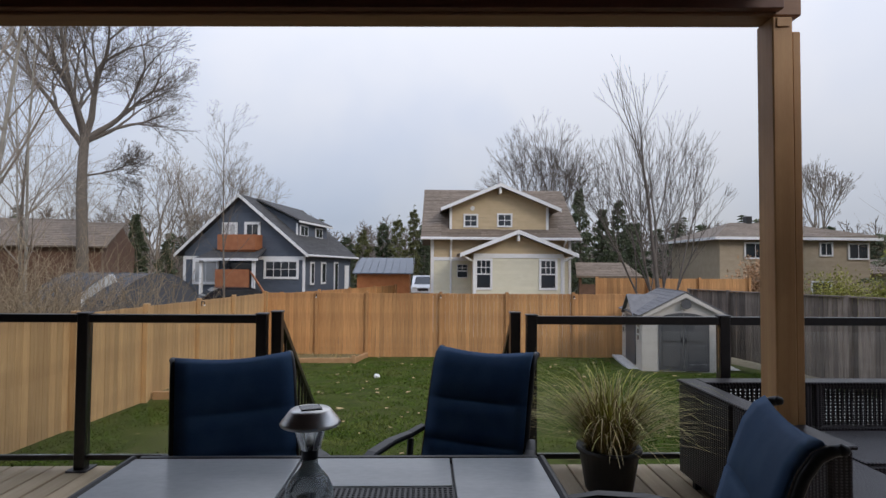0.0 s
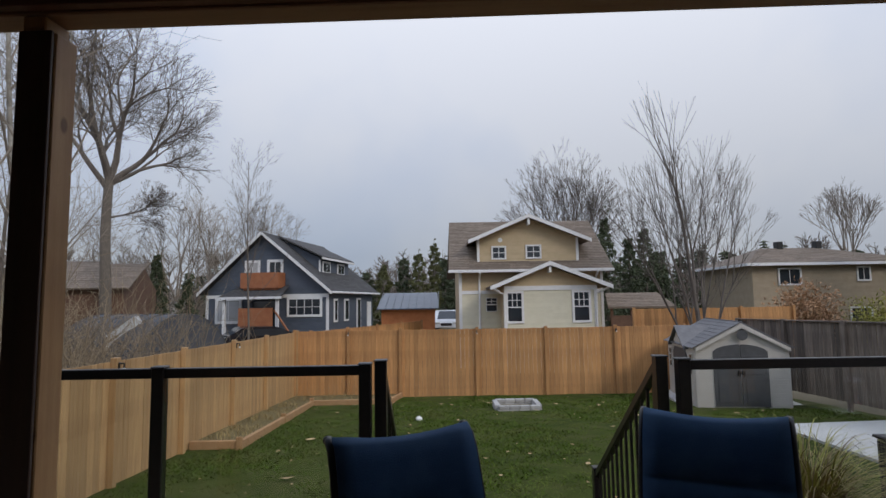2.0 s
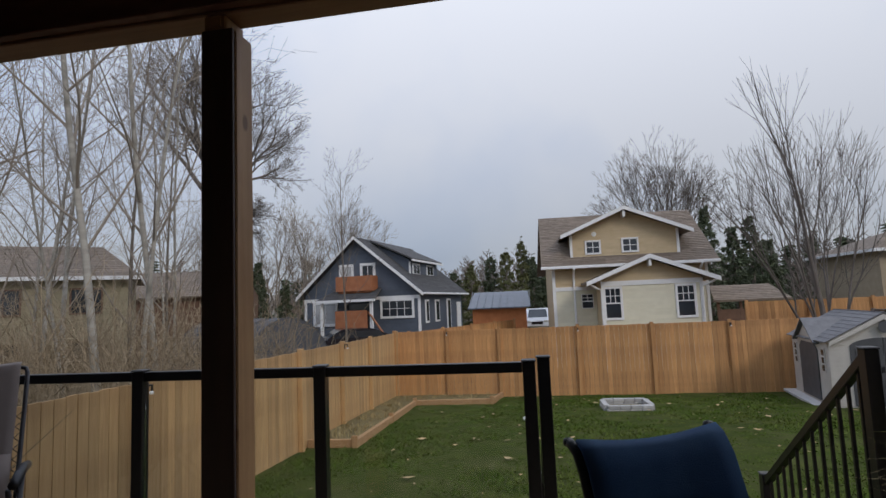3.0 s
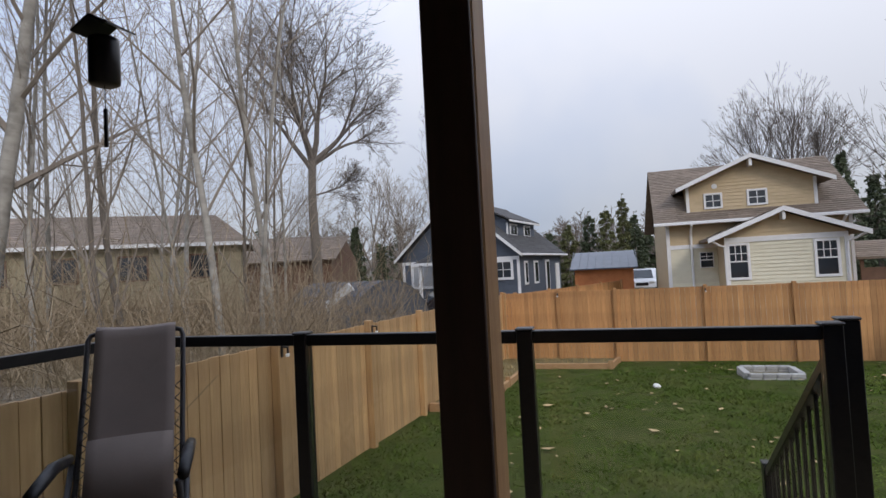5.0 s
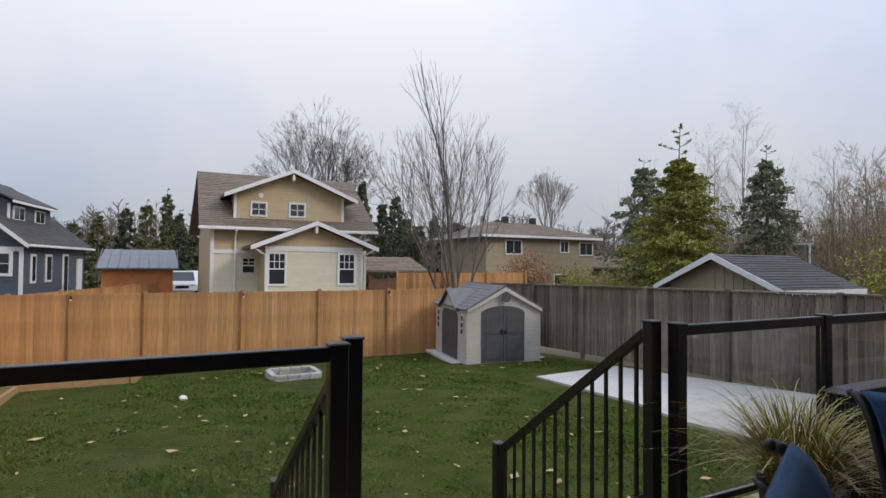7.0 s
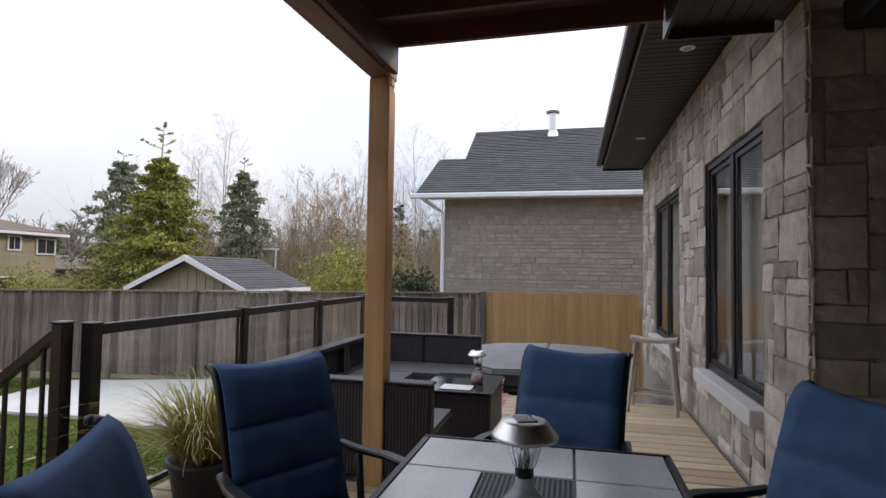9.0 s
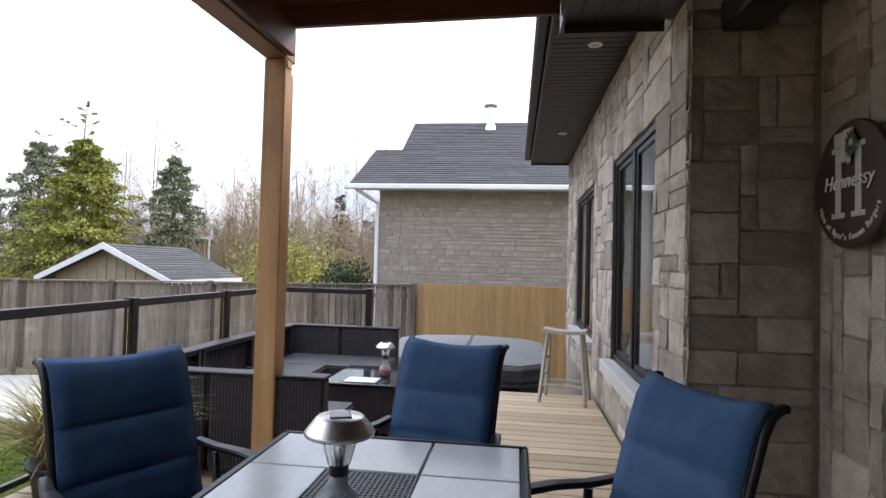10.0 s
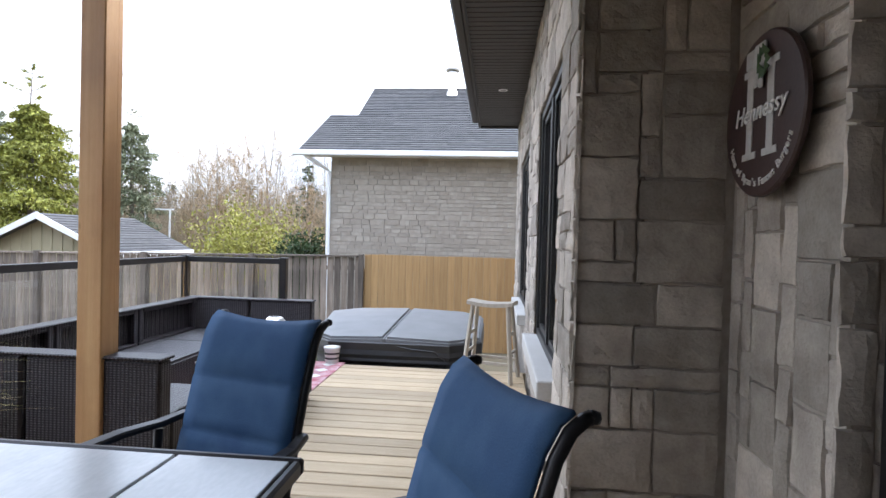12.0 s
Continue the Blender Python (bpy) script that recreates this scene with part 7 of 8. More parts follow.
part("surface", slab(bmesh.new(), [(-1.2, 34.5, -1.78), (1.45, 34.5, -1.78), (2.6, 50, -1.78), (-1.2, 50, -1.78)], (0, 0, 0.92)), M_FIELD, ramp)
yard = structure("road_forecourt", "raised gravel forecourt before the blue house", "road")
part("surface", slab(bmesh.new(), [(-12.4, 27.2, -1.78), (-6.4, 27.2, -1.78), (-6.6, 31.2, -1.78), (-12.4, 31.2, -1.78)], (0, 0, 0.69)), M_FIELD, yard)


# ---- trees ----
M_BARK = material("grey_brown_bark", (0.12, 0.10, 0.08), (0.20, 0.17, 0.14), 0.95, grain=4, stretch=(4, 4, 1), bump=0.6)
M_TWIG = material("brown_twigs", (0.105, 0.088, 0.075), (0.165, 0.14, 0.12), 0.95, grain=2, bump=0)
M_BIRCH = material("pale_birch_bark", (0.30, 0.28, 0.24), (0.42, 0.39, 0.34), 0.85, grain=3, stretch=(1, 1, 4), bump=0.3, dirt=(0.10, 0.09, 0.07), dirt_scale=2.5, dirt_amount=0.7)
M_BRUSH = material("dry_brush_stems", (0.215, 0.16, 0.10), (0.33, 0.26, 0.17), 0.95, grain=2, bump=0, each=0.3, island=True)
M_FIR = material("dark_spruce_needles", (0.050, 0.068, 0.034), (0.095, 0.115, 0.058), 0.8, grain=1.5, bump=0, each=0.4, island=True)
M_CEDARLEAF = material("yellow_green_cedar_leaves", (0.135, 0.155, 0.02), (0.29, 0.28, 0.05), 0.75, grain=1.0, bump=0, each=0.4, island=True)
M_ARBOR = material("olive_cedar_leaves", (0.075, 0.085, 0.028), (0.145, 0.145, 0.055), 0.8, grain=1.0, bump=0, each=0.4, island=True)
M_WILLOW = material("yellow_green_buds", (0.24, 0.24, 0.04), (0.36, 0.34, 0.08), 0.8, grain=1.0, bump=0, each=0.3, island=True)
M_REED = material("tan_reed_plumes", (0.38, 0.25, 0.12), (0.50, 0.36, 0.20), 0.9, grain=1.0, bump=0, each=0.3, island=True)
M_REED_RED = material("orange_tan_shrub_twigs", (0.40, 0.225, 0.115), (0.52, 0.33, 0.19), 0.9, grain=1.0, bump=0, each=0.3, island=True)
M_HEDGE = material("dark_hedge_leaves", (0.022, 0.045, 0.012), (0.05, 0.085, 0.022), 0.7, grain=1.5, bump=0, each=0.4, island=True)

M_WOODTWIG = material("tan_grey_woodland_twigs", (0.21, 0.175, 0.14), (0.32, 0.275, 0.225), 0.95, grain=2, bump=0)
M_PINE = material("grey_green_pine_needles", (0.13, 0.15, 0.085), (0.23, 0.245, 0.15), 0.85, grain=1.5, bump=0, each=0.3, island=True)
M_BUD = material("tan_budding_twigs", (0.30, 0.21, 0.125), (0.42, 0.31, 0.20), 0.95, grain=1.5, bump=0)


class Wood:
    """Collects tapered limbs as one mesh."""

    def __init__(self):
        self.vs, self.fs = [], []

    def limb(self, pts, radii, sides):
        base, ref = len(self.vs), None
        n = len(pts)
        for i, p in enumerate(pts):
            d = (pts[min(i + 1, n - 1)] - pts[max(i - 1, 0)]).normalized()
            if ref is None:
                ref = d.orthogonal().normalized()
            u = ref - d * ref.dot(d)
            u.normalize()
            ref = u
            w = d.cross(u)
            for k in range(sides):
                a = 2 * math.pi * k / sides
                self.vs.append(tuple(p + (u * math.cos(a) + w * math.sin(a)) * radii[i]))
        for i in range(n - 1):
            for k in range(sides):
                a, b = base + i * sides + k, base + i * sides + (k + 1) % sides
                self.fs.append((a, b, b + sides, a + sides))


def sway(rnd, d, amount, lift):
    d = d + Vector((rnd.gauss(0, amount), rnd.gauss(0, amount), rnd.gauss(0, amount) + lift))
    return d.normalized()


def grow(rnd, trunk, crown, p, d, length, r, level, kids, spread, wander, lift, first, thin=0.004, long=1.0):
    """One limb and the limbs on it. kids: how many limbs for each level."""
    n = max(3, min(9, int(length / 0.35))) if level < 2 else 3
    if level == 0:
        n = 12
    pts, rad = [p.copy()], [r]
    for i in range(n):
        d = sway(rnd, d, wander * (0.5 if level == 0 else 1), lift)
        p = p + d * (length / n)
        pts.append(p.copy())
        f = (i + 1) / n
        rad.append(max(thin, r * (1 - 0.80 * f)))
    sides = 9 if level == 0 else (5 if level == 1 else 3)
    (trunk if level == 0 else crown).limb(pts, rad, sides)
    if level >= len(kids):
        return
    m = kids[level]
    for k in range(m):
        lo = first if level == 0 else 0.2
        f = lo + (1 - lo) * ((k + rnd.random()) / m)
        j = min(n - 1, int(f * n))
        q = pts[j].lerp(pts[j + 1], f * n - j)
        axis = (pts[j + 1] - pts[j]).normalized()
        side = axis.orthogonal().normalized()
        side.rotate(Matrix.Rotation(rnd.uniform(0, 2 * math.pi) if level else k * 2.4 + rnd.uniform(-0.4, 0.4), 3, axis))
        a = radians(rnd.uniform(0.7, 1.25) * spread)
        nd = (axis * math.cos(a) + side * math.sin(a)).normalized()
        nl = length * rnd.uniform(0.36, 0.58) * (1.15 - 0.62 * f) * (0.62 if level == 0 else long)
        nr = max(thin, (r * (1 - 0.80 * f)) * rnd.uniform(0.36, 0.58))
        grow(rnd, trunk, crown, q, nd, nl, nr, level + 1, kids, spread, wander, lift, first, thin, long)


def bare_tree(label, seed, height, radius, kids, spread, wander, lift, first, m, bark=None, stems=1, splay=0.0, group="", twig=None, thin=0.004):
    rnd = random.Random(seed)
    t = thing("tree", label, "tree", m, group)
    trunk, crown = Wood(), Wood()
    for s in range(stems):
        a = 2 * math.pi * s / max(1, stems) + rnd.uniform(-0.3, 0.3)
        tilt = splay * rnd.uniform(0.35, 1.1) if stems > 1 else 0
        d = Vector((math.cos(a) * tilt, math.sin(a) * tilt, 1)).normalized()
        hh = height * (rnd.uniform(0.72, 1.0) if stems > 1 else 1)
        grow(rnd, trunk, crown, Vector((math.cos(a) * radius * 0.6 * (stems > 1), math.sin(a) * radius * 0.6 * (stems > 1), -0.1)), d, hh, radius, 0, kids, spread, wander, lift, first, thin)
    part("trunk", raw("trunk", trunk.vs, trunk.fs, bark or M_BARK, True), None, t)
    part("crown", raw("crown", crown.vs, crown.fs, twig or M_TWIG), None, t, "bare leafless branches")
    return t


def fork(rnd, wood, p, d, length, r, level, levels, ratio, angle, lift, wander, thin):
    """A limb that divides again and again, with side shoots, down to fine twigs."""
    n = 4 if level < 4 else (3 if level < levels - 1 else 2)
    pts, rad = [p.copy()], [r]
    for i in range(n):
        d = sway(rnd, d, wander, lift)
        p = p + d * (length / n)
        pts.append(p.copy())
        rad.append(max(thin, r * (1 - 0.28 * (i + 1) / n)))
    wood.limb(pts, rad, 7 if level < 2 else (5 if level < 4 else 3))
    if level >= levels:
        return
    for i in range(1, n):
        if level > 0 and rnd.random() < (0.2 if level < 3 else 0.7):
            turn_fork(rnd, wood, pts[i], d, length * ratio * rnd.uniform(0.5, 0.8), r * 0.34, level + 2, levels, ratio, angle * 1.5, lift, wander, thin, 1.0)
    kids = 3 if rnd.random() < 0.22 else 2
    side = rnd.uniform(0, 6.28)
    for k in range(kids):
        bend = (0.5, 1.05, 1.15)[k]
        turn_fork(rnd, wood, p, d, length * ratio * rnd.uniform(0.82, 1.16), r * (0.70, 0.56, 0.46)[k], level + 1, levels, ratio, angle, lift, wander, thin, bend, side + k * 2.6)


def turn_fork(rnd, wood, p, d, length, r, level, levels, ratio, angle, lift, wander, thin, bend, side=None):
    s = d.orthogonal().normalized()
    s.rotate(Matrix.Rotation(rnd.uniform(0, 6.28) if side is None else side, 3, d))
    a = radians(angle * bend * rnd.uniform(0.75, 1.25))
    if level <= levels:
        fork(rnd, wood, p, (d * math.cos(a) + s * math.sin(a)).normalized(), length, max(thin, r), level, levels, ratio, angle, lift, wander, thin)


def forked_tree(label, seed, m, trunk, radius, limbs, levels, ratio, angle, lift, wander, thin, twig=None, bark=None, group=""):
    """A trunk with a few great limbs (lean east, lean north, length, thickness, height of origin), each forking into a fine crown."""
    rnd = random.Random(seed)
    t = thing("tree", label, "tree", m, group)
    w, crown = Wood(), Wood()
    pts = [Vector((0.10 * math.sin(i * 0.9), 0.05 * i / 7, -0.1 + (trunk + 0.1) * i / 7)) for i in range(8)]
    w.limb(pts, [radius * (1.3 if i == 0 else 1.06 - 0.05 * i) for i in range(8)], 12)
    for lx, ly, length, k, z in limbs:
        fork(rnd, crown, Vector((0.1 * math.sin(6.3 * z), 0.05, trunk * z)), Vector((lx, ly, 1)).normalized(), length, radius * k, 0, levels, ratio, angle, lift, wander, thin)
    part("trunk", raw("trunk", w.vs, w.fs, bark or M_BARK, True), None, t)
    part("crown", raw("crown", crown.vs, crown.fs, twig or M_TWIG), None, t, "broad bare leafless crown")
    return t


def needles(vs, fs, rnd, p, d, size):
    """A flat spray of foliage at p along d."""
    side = d.orthogonal().normalized()
    side.rotate(Matrix.Rotation(rnd.uniform(0, 6.28), 3, d))
    i = len(vs)
    vs += [tuple(p - side * size * 0.32), tuple(p + side * size * 0.32), tuple(p + d * size + side * size * 0.12), tuple(p + d * size - side * size * 0.12)]
    fs.append((i, i + 1, i + 2, i + 3))


def spruce(label, seed, height, radius, m, mat, dense=1.0, taper=1.0, group="", spire=0.0):
    rnd = random.Random(seed)
    t = thing("tree", label, "tree", m, group)
    trunk = Wood()
    trunk.limb([Vector((0, 0, -0.1)), Vector((0, 0, height * 0.5)), Vector((0, 0, height))], [height * 0.016, height * 0.01, 0.008], 7)
    vs, fs = [], []
    rows = int(height * 5.5 * dense)
    for i in range(rows):
        f = (i + rnd.random()) / rows
        z = height * (0.04 + 0.96 * f)
        reach = radius * max(0.03, (1 - f) ** taper) * rnd.uniform(0.75, 1.15)
        if spire and f > 1 - spire:
            reach *= 0.55
        for k in range(int(9 * dense) + 1):
            a = rnd.uniform(0, 2 * math.pi)
            out = Vector((math.cos(a), math.sin(a), rnd.uniform(-0.45, 0.45))).normalized()
            L = reach * rnd.uniform(0.6, 1.15)
            n = max(2, int(L / 0.15))
            for j in range(n):
                u = (j + 1) / n
                p = Vector((0, 0, z)) + out * (L * u) - Vector((0, 0, 0.18 * L * u * u))
                d = (out + Vector((rnd.gauss(0, 0.5), rnd.gauss(0, 0.5), rnd.gauss(0, 0.35)))).normalized()
                needles(vs, fs, rnd, p, d, rnd.uniform(0.13, 0.32) * (0.6 + 0.5 * min(1, height / 8)))
    part("trunk", raw("trunk", trunk.vs, trunk.fs, M_BARK, True), None, t)
    part("crown", raw("crown", vs, fs, mat), None, t)
    return t


def cedar(label, seed, height, radius, m, mat, top=0.24, count=15000, round_=0.5, bare=9, group=""):
    """A full evergreen of hanging sprays on uneven tiers of boughs, with a thin leader above."""
    rnd = random.Random(seed)
    t = thing("tree", label, "tree", m, group)
    trunk = Wood()
    trunk.limb([Vector((0, 0, -0.1)), Vector((0.05, 0, height * 0.5)), Vector((-0.04, 0.05, height * 0.8)), Vector((0.03, 0, height))], [height * 0.018, height * 0.012, 0.035, 0.012], 7)
    vs, fs = [], []
    body = height * (1 - top)
    for k in range(bare):
        z = body + (height - body) * (k + 0.3) / bare
        a = k * 2.4
        L = radius * 0.24 * (1.15 - k / bare) * rnd.uniform(0.5, 1.2)
        tip = Vector((math.cos(a) * L, math.sin(a) * L, z + L * 0.35))
        trunk.limb([Vector((0, 0, z)), Vector((0, 0, z)).lerp(tip, 0.6) - Vector((0, 0, 0.06)), tip], [0.022, 0.014, 0.008], 4)
        for _ in range(int(count / 1500)):
            q = Vector((0, 0, z)).lerp(tip, rnd.uniform(0.35, 1.05))
            needles(vs, fs, rnd, q, Vector((rnd.gauss(0, 0.6), rnd.gauss(0, 0.6), rnd.gauss(-0.1, 0.6))).normalized(), rnd.uniform(0.06, 0.16))
    boughs = int(count / 130)
    for k in range(boughs):
        f = ((k + rnd.random()) / boughs) ** 1.15
        a = k * 2.39996 + rnd.uniform(-0.5, 0.5)
        L = radius * max(0.10, (1 - f) ** round_) * min(1.0, 0.75 + 2.0 * f) * rnd.choice((0.5, 0.68, 0.85, 1.0, 1.2)) * rnd.uniform(0.88, 1.08)
        rise = rnd.uniform(-0.05, 0.45) + 0.25 * f
        z = body * (0.02 + 0.95 * f)
        wide = 0.16 + 0.13 * L
        for _ in range(130):
            u = rnd.uniform(0.25, 1.0) ** 0.75
            side = rnd.gauss(0, wide * (1.15 - 0.75 * u))
            p = Vector((math.cos(a) * L * u - math.sin(a) * side, math.sin(a) * L * u + math.cos(a) * side, z + L * u * rise - 0.32 * L * u * u - abs(rnd.gauss(0, 0.16))))
            d = Vector((math.cos(a) * 0.6 + rnd.gauss(0, 0.45), math.sin(a) * 0.6 + rnd.gauss(0, 0.45), rnd.gauss(-0.35, 0.5))).normalized()
            needles(vs, fs, rnd, p, d, rnd.uniform(0.07, 0.19))
    part("trunk", raw("trunk", trunk.vs, trunk.fs, M_BARK, True), None, t)
    part("crown", raw("crown", vs, fs, mat), None, t)
    return t


def bush(name, label, category, seed, n, size, m, mat, leaf=0.07, stems=40):
    """A shrub of arching stems with small leaves or plumes, uneven in outline."""
    rnd = random.Random(seed)
    t = thing(name, label, category, m)
    w = Wood()
    vs, fs = [], []
    for _ in range(stems):
        a, lean = rnd.uniform(0, 6.28), rnd.uniform(0.05, 0.9)
        d = Vector((math.cos(a) * lean, math.sin(a) * lean, 1)).normalized()
        p = Vector((math.cos(a) * size[0] * 0.25 * rnd.random(), math.sin(a) * size[1] * 0.25 * rnd.random(), 0))
        pts = [p.copy()]
        L = size[2] * rnd.uniform(0.6, 1.1)
        for i in range(5):
            d = sway(rnd, d, 0.13, -0.02)
            p = p + Vector((d.x * size[0] / size[2], d.y * size[1] / size[2], d.z)) * (L / 5)
            pts.append(p.copy())
        w.limb(pts, [0.012, 0.01, 0.008, 0.006, 0.005, 0.004], 3)
        for _k in range(n // stems):
            j = rnd.randrange(1, 5)
            q = pts[j].lerp(pts[j + 1], rnd.random()) + Vector((rnd.gauss(0, 0.12), rnd.gauss(0, 0.12), rnd.gauss(0, 0.10))) * (size[2] / 2)
            if q.z > 0.03:
                needles(vs, fs, rnd, q, Vector((rnd.gauss(0, 1), rnd.gauss(0, 1), rnd.gauss(0.6, 1))).normalized(), leaf * rnd.uniform(0.6, 1.4))
    part("stem_frame", raw("stem_frame", w.vs, w.fs, M_BRUSH), None, t)
    part("foliage", raw("foliage", vs, fs, mat), None, t)
    return t


GZ = -1.75
forked_tree("tall bare spreading tree behind the blue house", 17, pose(-19.8, 34.9, GZ), 11.0, 0.36,
            ((-0.10, -0.05, 2.7, 0.70, 1.0), (0.36, 0.2, 2.6, 0.6, 1.0), (0.95, 0.55, 2.4, 0.56, 0.98), (-0.8, -0.4, 2.5, 0.52, 0.94),
             (0.2, -0.45, 2.2, 0.45, 1.0), (-0.3, 0.45, 2.2, 0.45, 1.0), (1.7, 0.95, 2.0, 0.42, 0.97), (2.4, 1.3, 1.0, 0.2, 0.78)), 8, 0.765, 25, 0.022, 0.085, 0.008)
forked_tree("bare multi-stemmed tree behind the garden shed", 23, pose(11.0, 23.4, GZ), 0.35, 0.13,
            ((-0.62, 0.1, 2.1, 0.5, 0.9), (-0.30, -0.2, 2.05, 0.55, 0.9), (0.0, 0.0, 2.8, 0.9, 1.0), (-0.10, 0.2, 1.8, 0.4, 0.9),
             (0.50, -0.1, 2.05, 0.5, 0.9), (0.22, 0.2, 2.1, 0.5, 0.9)), 6, 0.80, 16, 0.035, 0.04, 0.005)
forked_tree("bare round-crowned maple behind the tan house", 31, pose(10.7, 45.0, GZ), 3.6, 0.24,
            tuple((math.cos(k * 2.4) * (0.10 + 0.075 * k), math.sin(k * 2.4) * (0.10 + 0.075 * k), 3.0 - 0.06 * k, 0.45, 1.0 - 0.02 * k) for k in range(9)), 7, 0.75, 18, 0.015, 0.05, 0.0075)
bare_tree("slender bare sapling by the blue house", 41, 10.4, 0.06, (22, 5, 4), 38, 0.03, 0.05, 0.30, pose(-8.7, 28.2, GZ), M_BARK)
forked_tree("pale grey bare tree in the distance", 42, pose(41.5, 56.0, GZ), 5.0, 0.2,
            tuple((math.cos(k * 2.4) * (0.10 + 0.06 * k), math.sin(k * 2.4) * (0.10 + 0.06 * k), 2.4, 0.5, 1.0) for k in range(5)), 6, 0.76, 17, 0.035, 0.06, 0.012, M_WOODTWIG, M_BIRCH)
grove = forked_tree("pale bare birch behind the blue house", 44, pose(-15.2, 46.0, GZ), 3.5, 0.15,
                    tuple((math.cos(k * 2.4) * (0.06 + 0.06 * k), math.sin(k * 2.4) * (0.06 + 0.06 * k), 2.5 - 0.1 * k, 0.6, 1.0 - 0.07 * k) for k in range(5)), 6, 0.77, 22, 0.01, 0.07, 0.009, M_WOODTWIG, M_BIRCH, "far birches")
for x, y, k, a in ((-18.6, 48.0, 1.0, 80), (-12.6, 49.5, 0.85, 200), (-22.6, 50.0, 1.05, 300), (-26.5, 47.0, 0.95, 140)):
    c = copy_thing(grove, pose(x, y, GZ, 0, 0, a))
    c.scale = (k, k, k)

# woods beside the left fence
birch_a = bare_tree("tall slender bare woodland tree", 51, 17.0, 0.095, (17, 7, 4), 40, 0.045, 0.03, 0.22, pose(-8.95, 12.1, -1.4, 0, -2, 0), M_BIRCH, group="woodland trees", twig=M_WOODTWIG)
birch_b = bare_tree("tall slender bare woodland tree", 52, 15.0, 0.07, (17, 7, 4), 42, 0.05, 0.03, 0.18, pose(-9.5, 14.15, -1.4, 0, 0, 0), M_BIRCH, group="woodland trees", twig=M_WOODTWIG)
birch_c = bare_tree("tall slender bare woodland tree", 53, 13.5, 0.085, (18, 7, 4), 36, 0.07, 0.04, 0.15, pose(-11.2, 11.6, -1.4, 0, 0, 0), M_BARK, group="woodland trees", twig=M_WOODTWIG)
leaning = bare_tree("thick pale leaning woodland tree", 54, 15.0, 0.20, (14, 6, 5), 40, 0.04, 0.0, 0.3, pose(-12.6, 9.2, -1.3, 0, 9, 30), M_BIRCH, group="woodland trees", twig=M_WOODTWIG)
rnd_w = random.Random(77)
spots = [(-14.6, 17.2), (-16.8, 15.5), (-9.3, 9.6), (-11.4, 9.8), (-17.5, 19.0), (-15.2, 12.4), (-20.0, 22.0), (-21.5, 17.0), (-22.5, 28.0), (-13.4, 15.2), (-12.6, 10.9), (-12.6, 17.6), (-9.6, 15.0), (-12.2, 19.5), (-16.0, 24.5), (-20.6, 31.0), (-11.0, 13.6)]
for i, (x, y) in enumerate(spots):
    src = (birch_a, birch_b, birch_c)[i % 3]
    k = rnd_w.uniform(0.75, 1.12)
    c = copy_thing(src, pose(x, y, -1.6, rnd_w.uniform(-4, 4), rnd_w.uniform(-4, 4), rnd_w.uniform(0, 360)))
    c.scale = (k * 0.9, k * 0.9, k)
spruce("dark green spruce among the bare trees", 61, 8.5, 2.0, pose(-14.2, 7.4, -1.3), M_FIR, 1.0)
cedar("dark spruce beside the brown house", 62, 7.7, 1.9, pose(-21.3, 44.0, GZ), M_FIR, 0.04, 9000, 0.9, 2)
cedar("dark spruce beside the brown house", 63, 5.6, 1.6, pose(-19.6, 45.5, GZ), M_FIR, 0.04, 6000, 0.9, 2)
for i, (x, y, hgt, r, mt) in enumerate(((-4.2, 48, 6.6, 1.3, M_ARBOR), (-2.6, 49, 7.4, 1.2, M_FIR), (-1.2, 47.5, 7.6, 1.1, M_ARBOR), (0.1, 48.5, 8.6, 1.0, M_ARBOR), (-6.0, 51, 6.2, 1.5, M_FIR), (1.0, 50, 7.2, 1.2, M_FIR))):
    cedar("columnar cedar behind the orange shed", 70 + i, hgt, r, pose(x, y, GZ), mt, 0.02, 7000, 0.4, 1, "columnar cedars")
for i, (x, y, hgt, r) in enumerate(((11.4, 37.0, 9.2, 2.3), (13.6, 39.0, 8.0, 2.3), (15.4, 41.0, 9.0, 2.2), (17.2, 44.0, 7.4, 2.4), (14.6, 36.0, 5.6, 1.9), (18.6, 46.0, 7.6, 2.2))):
    cedar("dark spruce behind the tan house", 80 + i, hgt, r, pose(x, y, GZ), M_FIR, 0.05, 9000, 0.85, 3, "dark spruces")
# woods to the right
cedar("tall yellow-green cedar with a thin spire", 91, 11.0, 3.9, pose(26.0, 24.2, -1.4), M_CEDARLEAF, 0.17, 42000, 0.6, 9)
cedar("grey-green pine beside the cedar", 92, 10.2, 3.2, pose(29.6, 30.2, -1.4), M_PINE, 0.03, 22000, 0.5, 2)
cedar("grey-green pine beside the cedar", 93, 9.8, 2.6, pose(30.5, 22.0, -1.4), M_PINE, 0.06, 19000, 0.55, 4)
spruce("dark spruce at the wood's edge", 94, 7.6, 1.6, pose(37.0, 13.8, -1.4), M_FIR, 0.8, 0.8)
for i in range(34):
    y = 7.0 + i * 0.9
    x = 37 + rnd_w.uniform(-4, 12)
    src = (birch_a, birch_b, birch_c)[i % 3]
    k = rnd_w.uniform(0.6, 0.85)
    c = copy_thing(src, pose(x, y, -1.5, rnd_w.uniform(-3, 3), rnd_w.uniform(-3, 3), rnd_w.uniform(0, 360)))
    c.scale = (k, k, k)
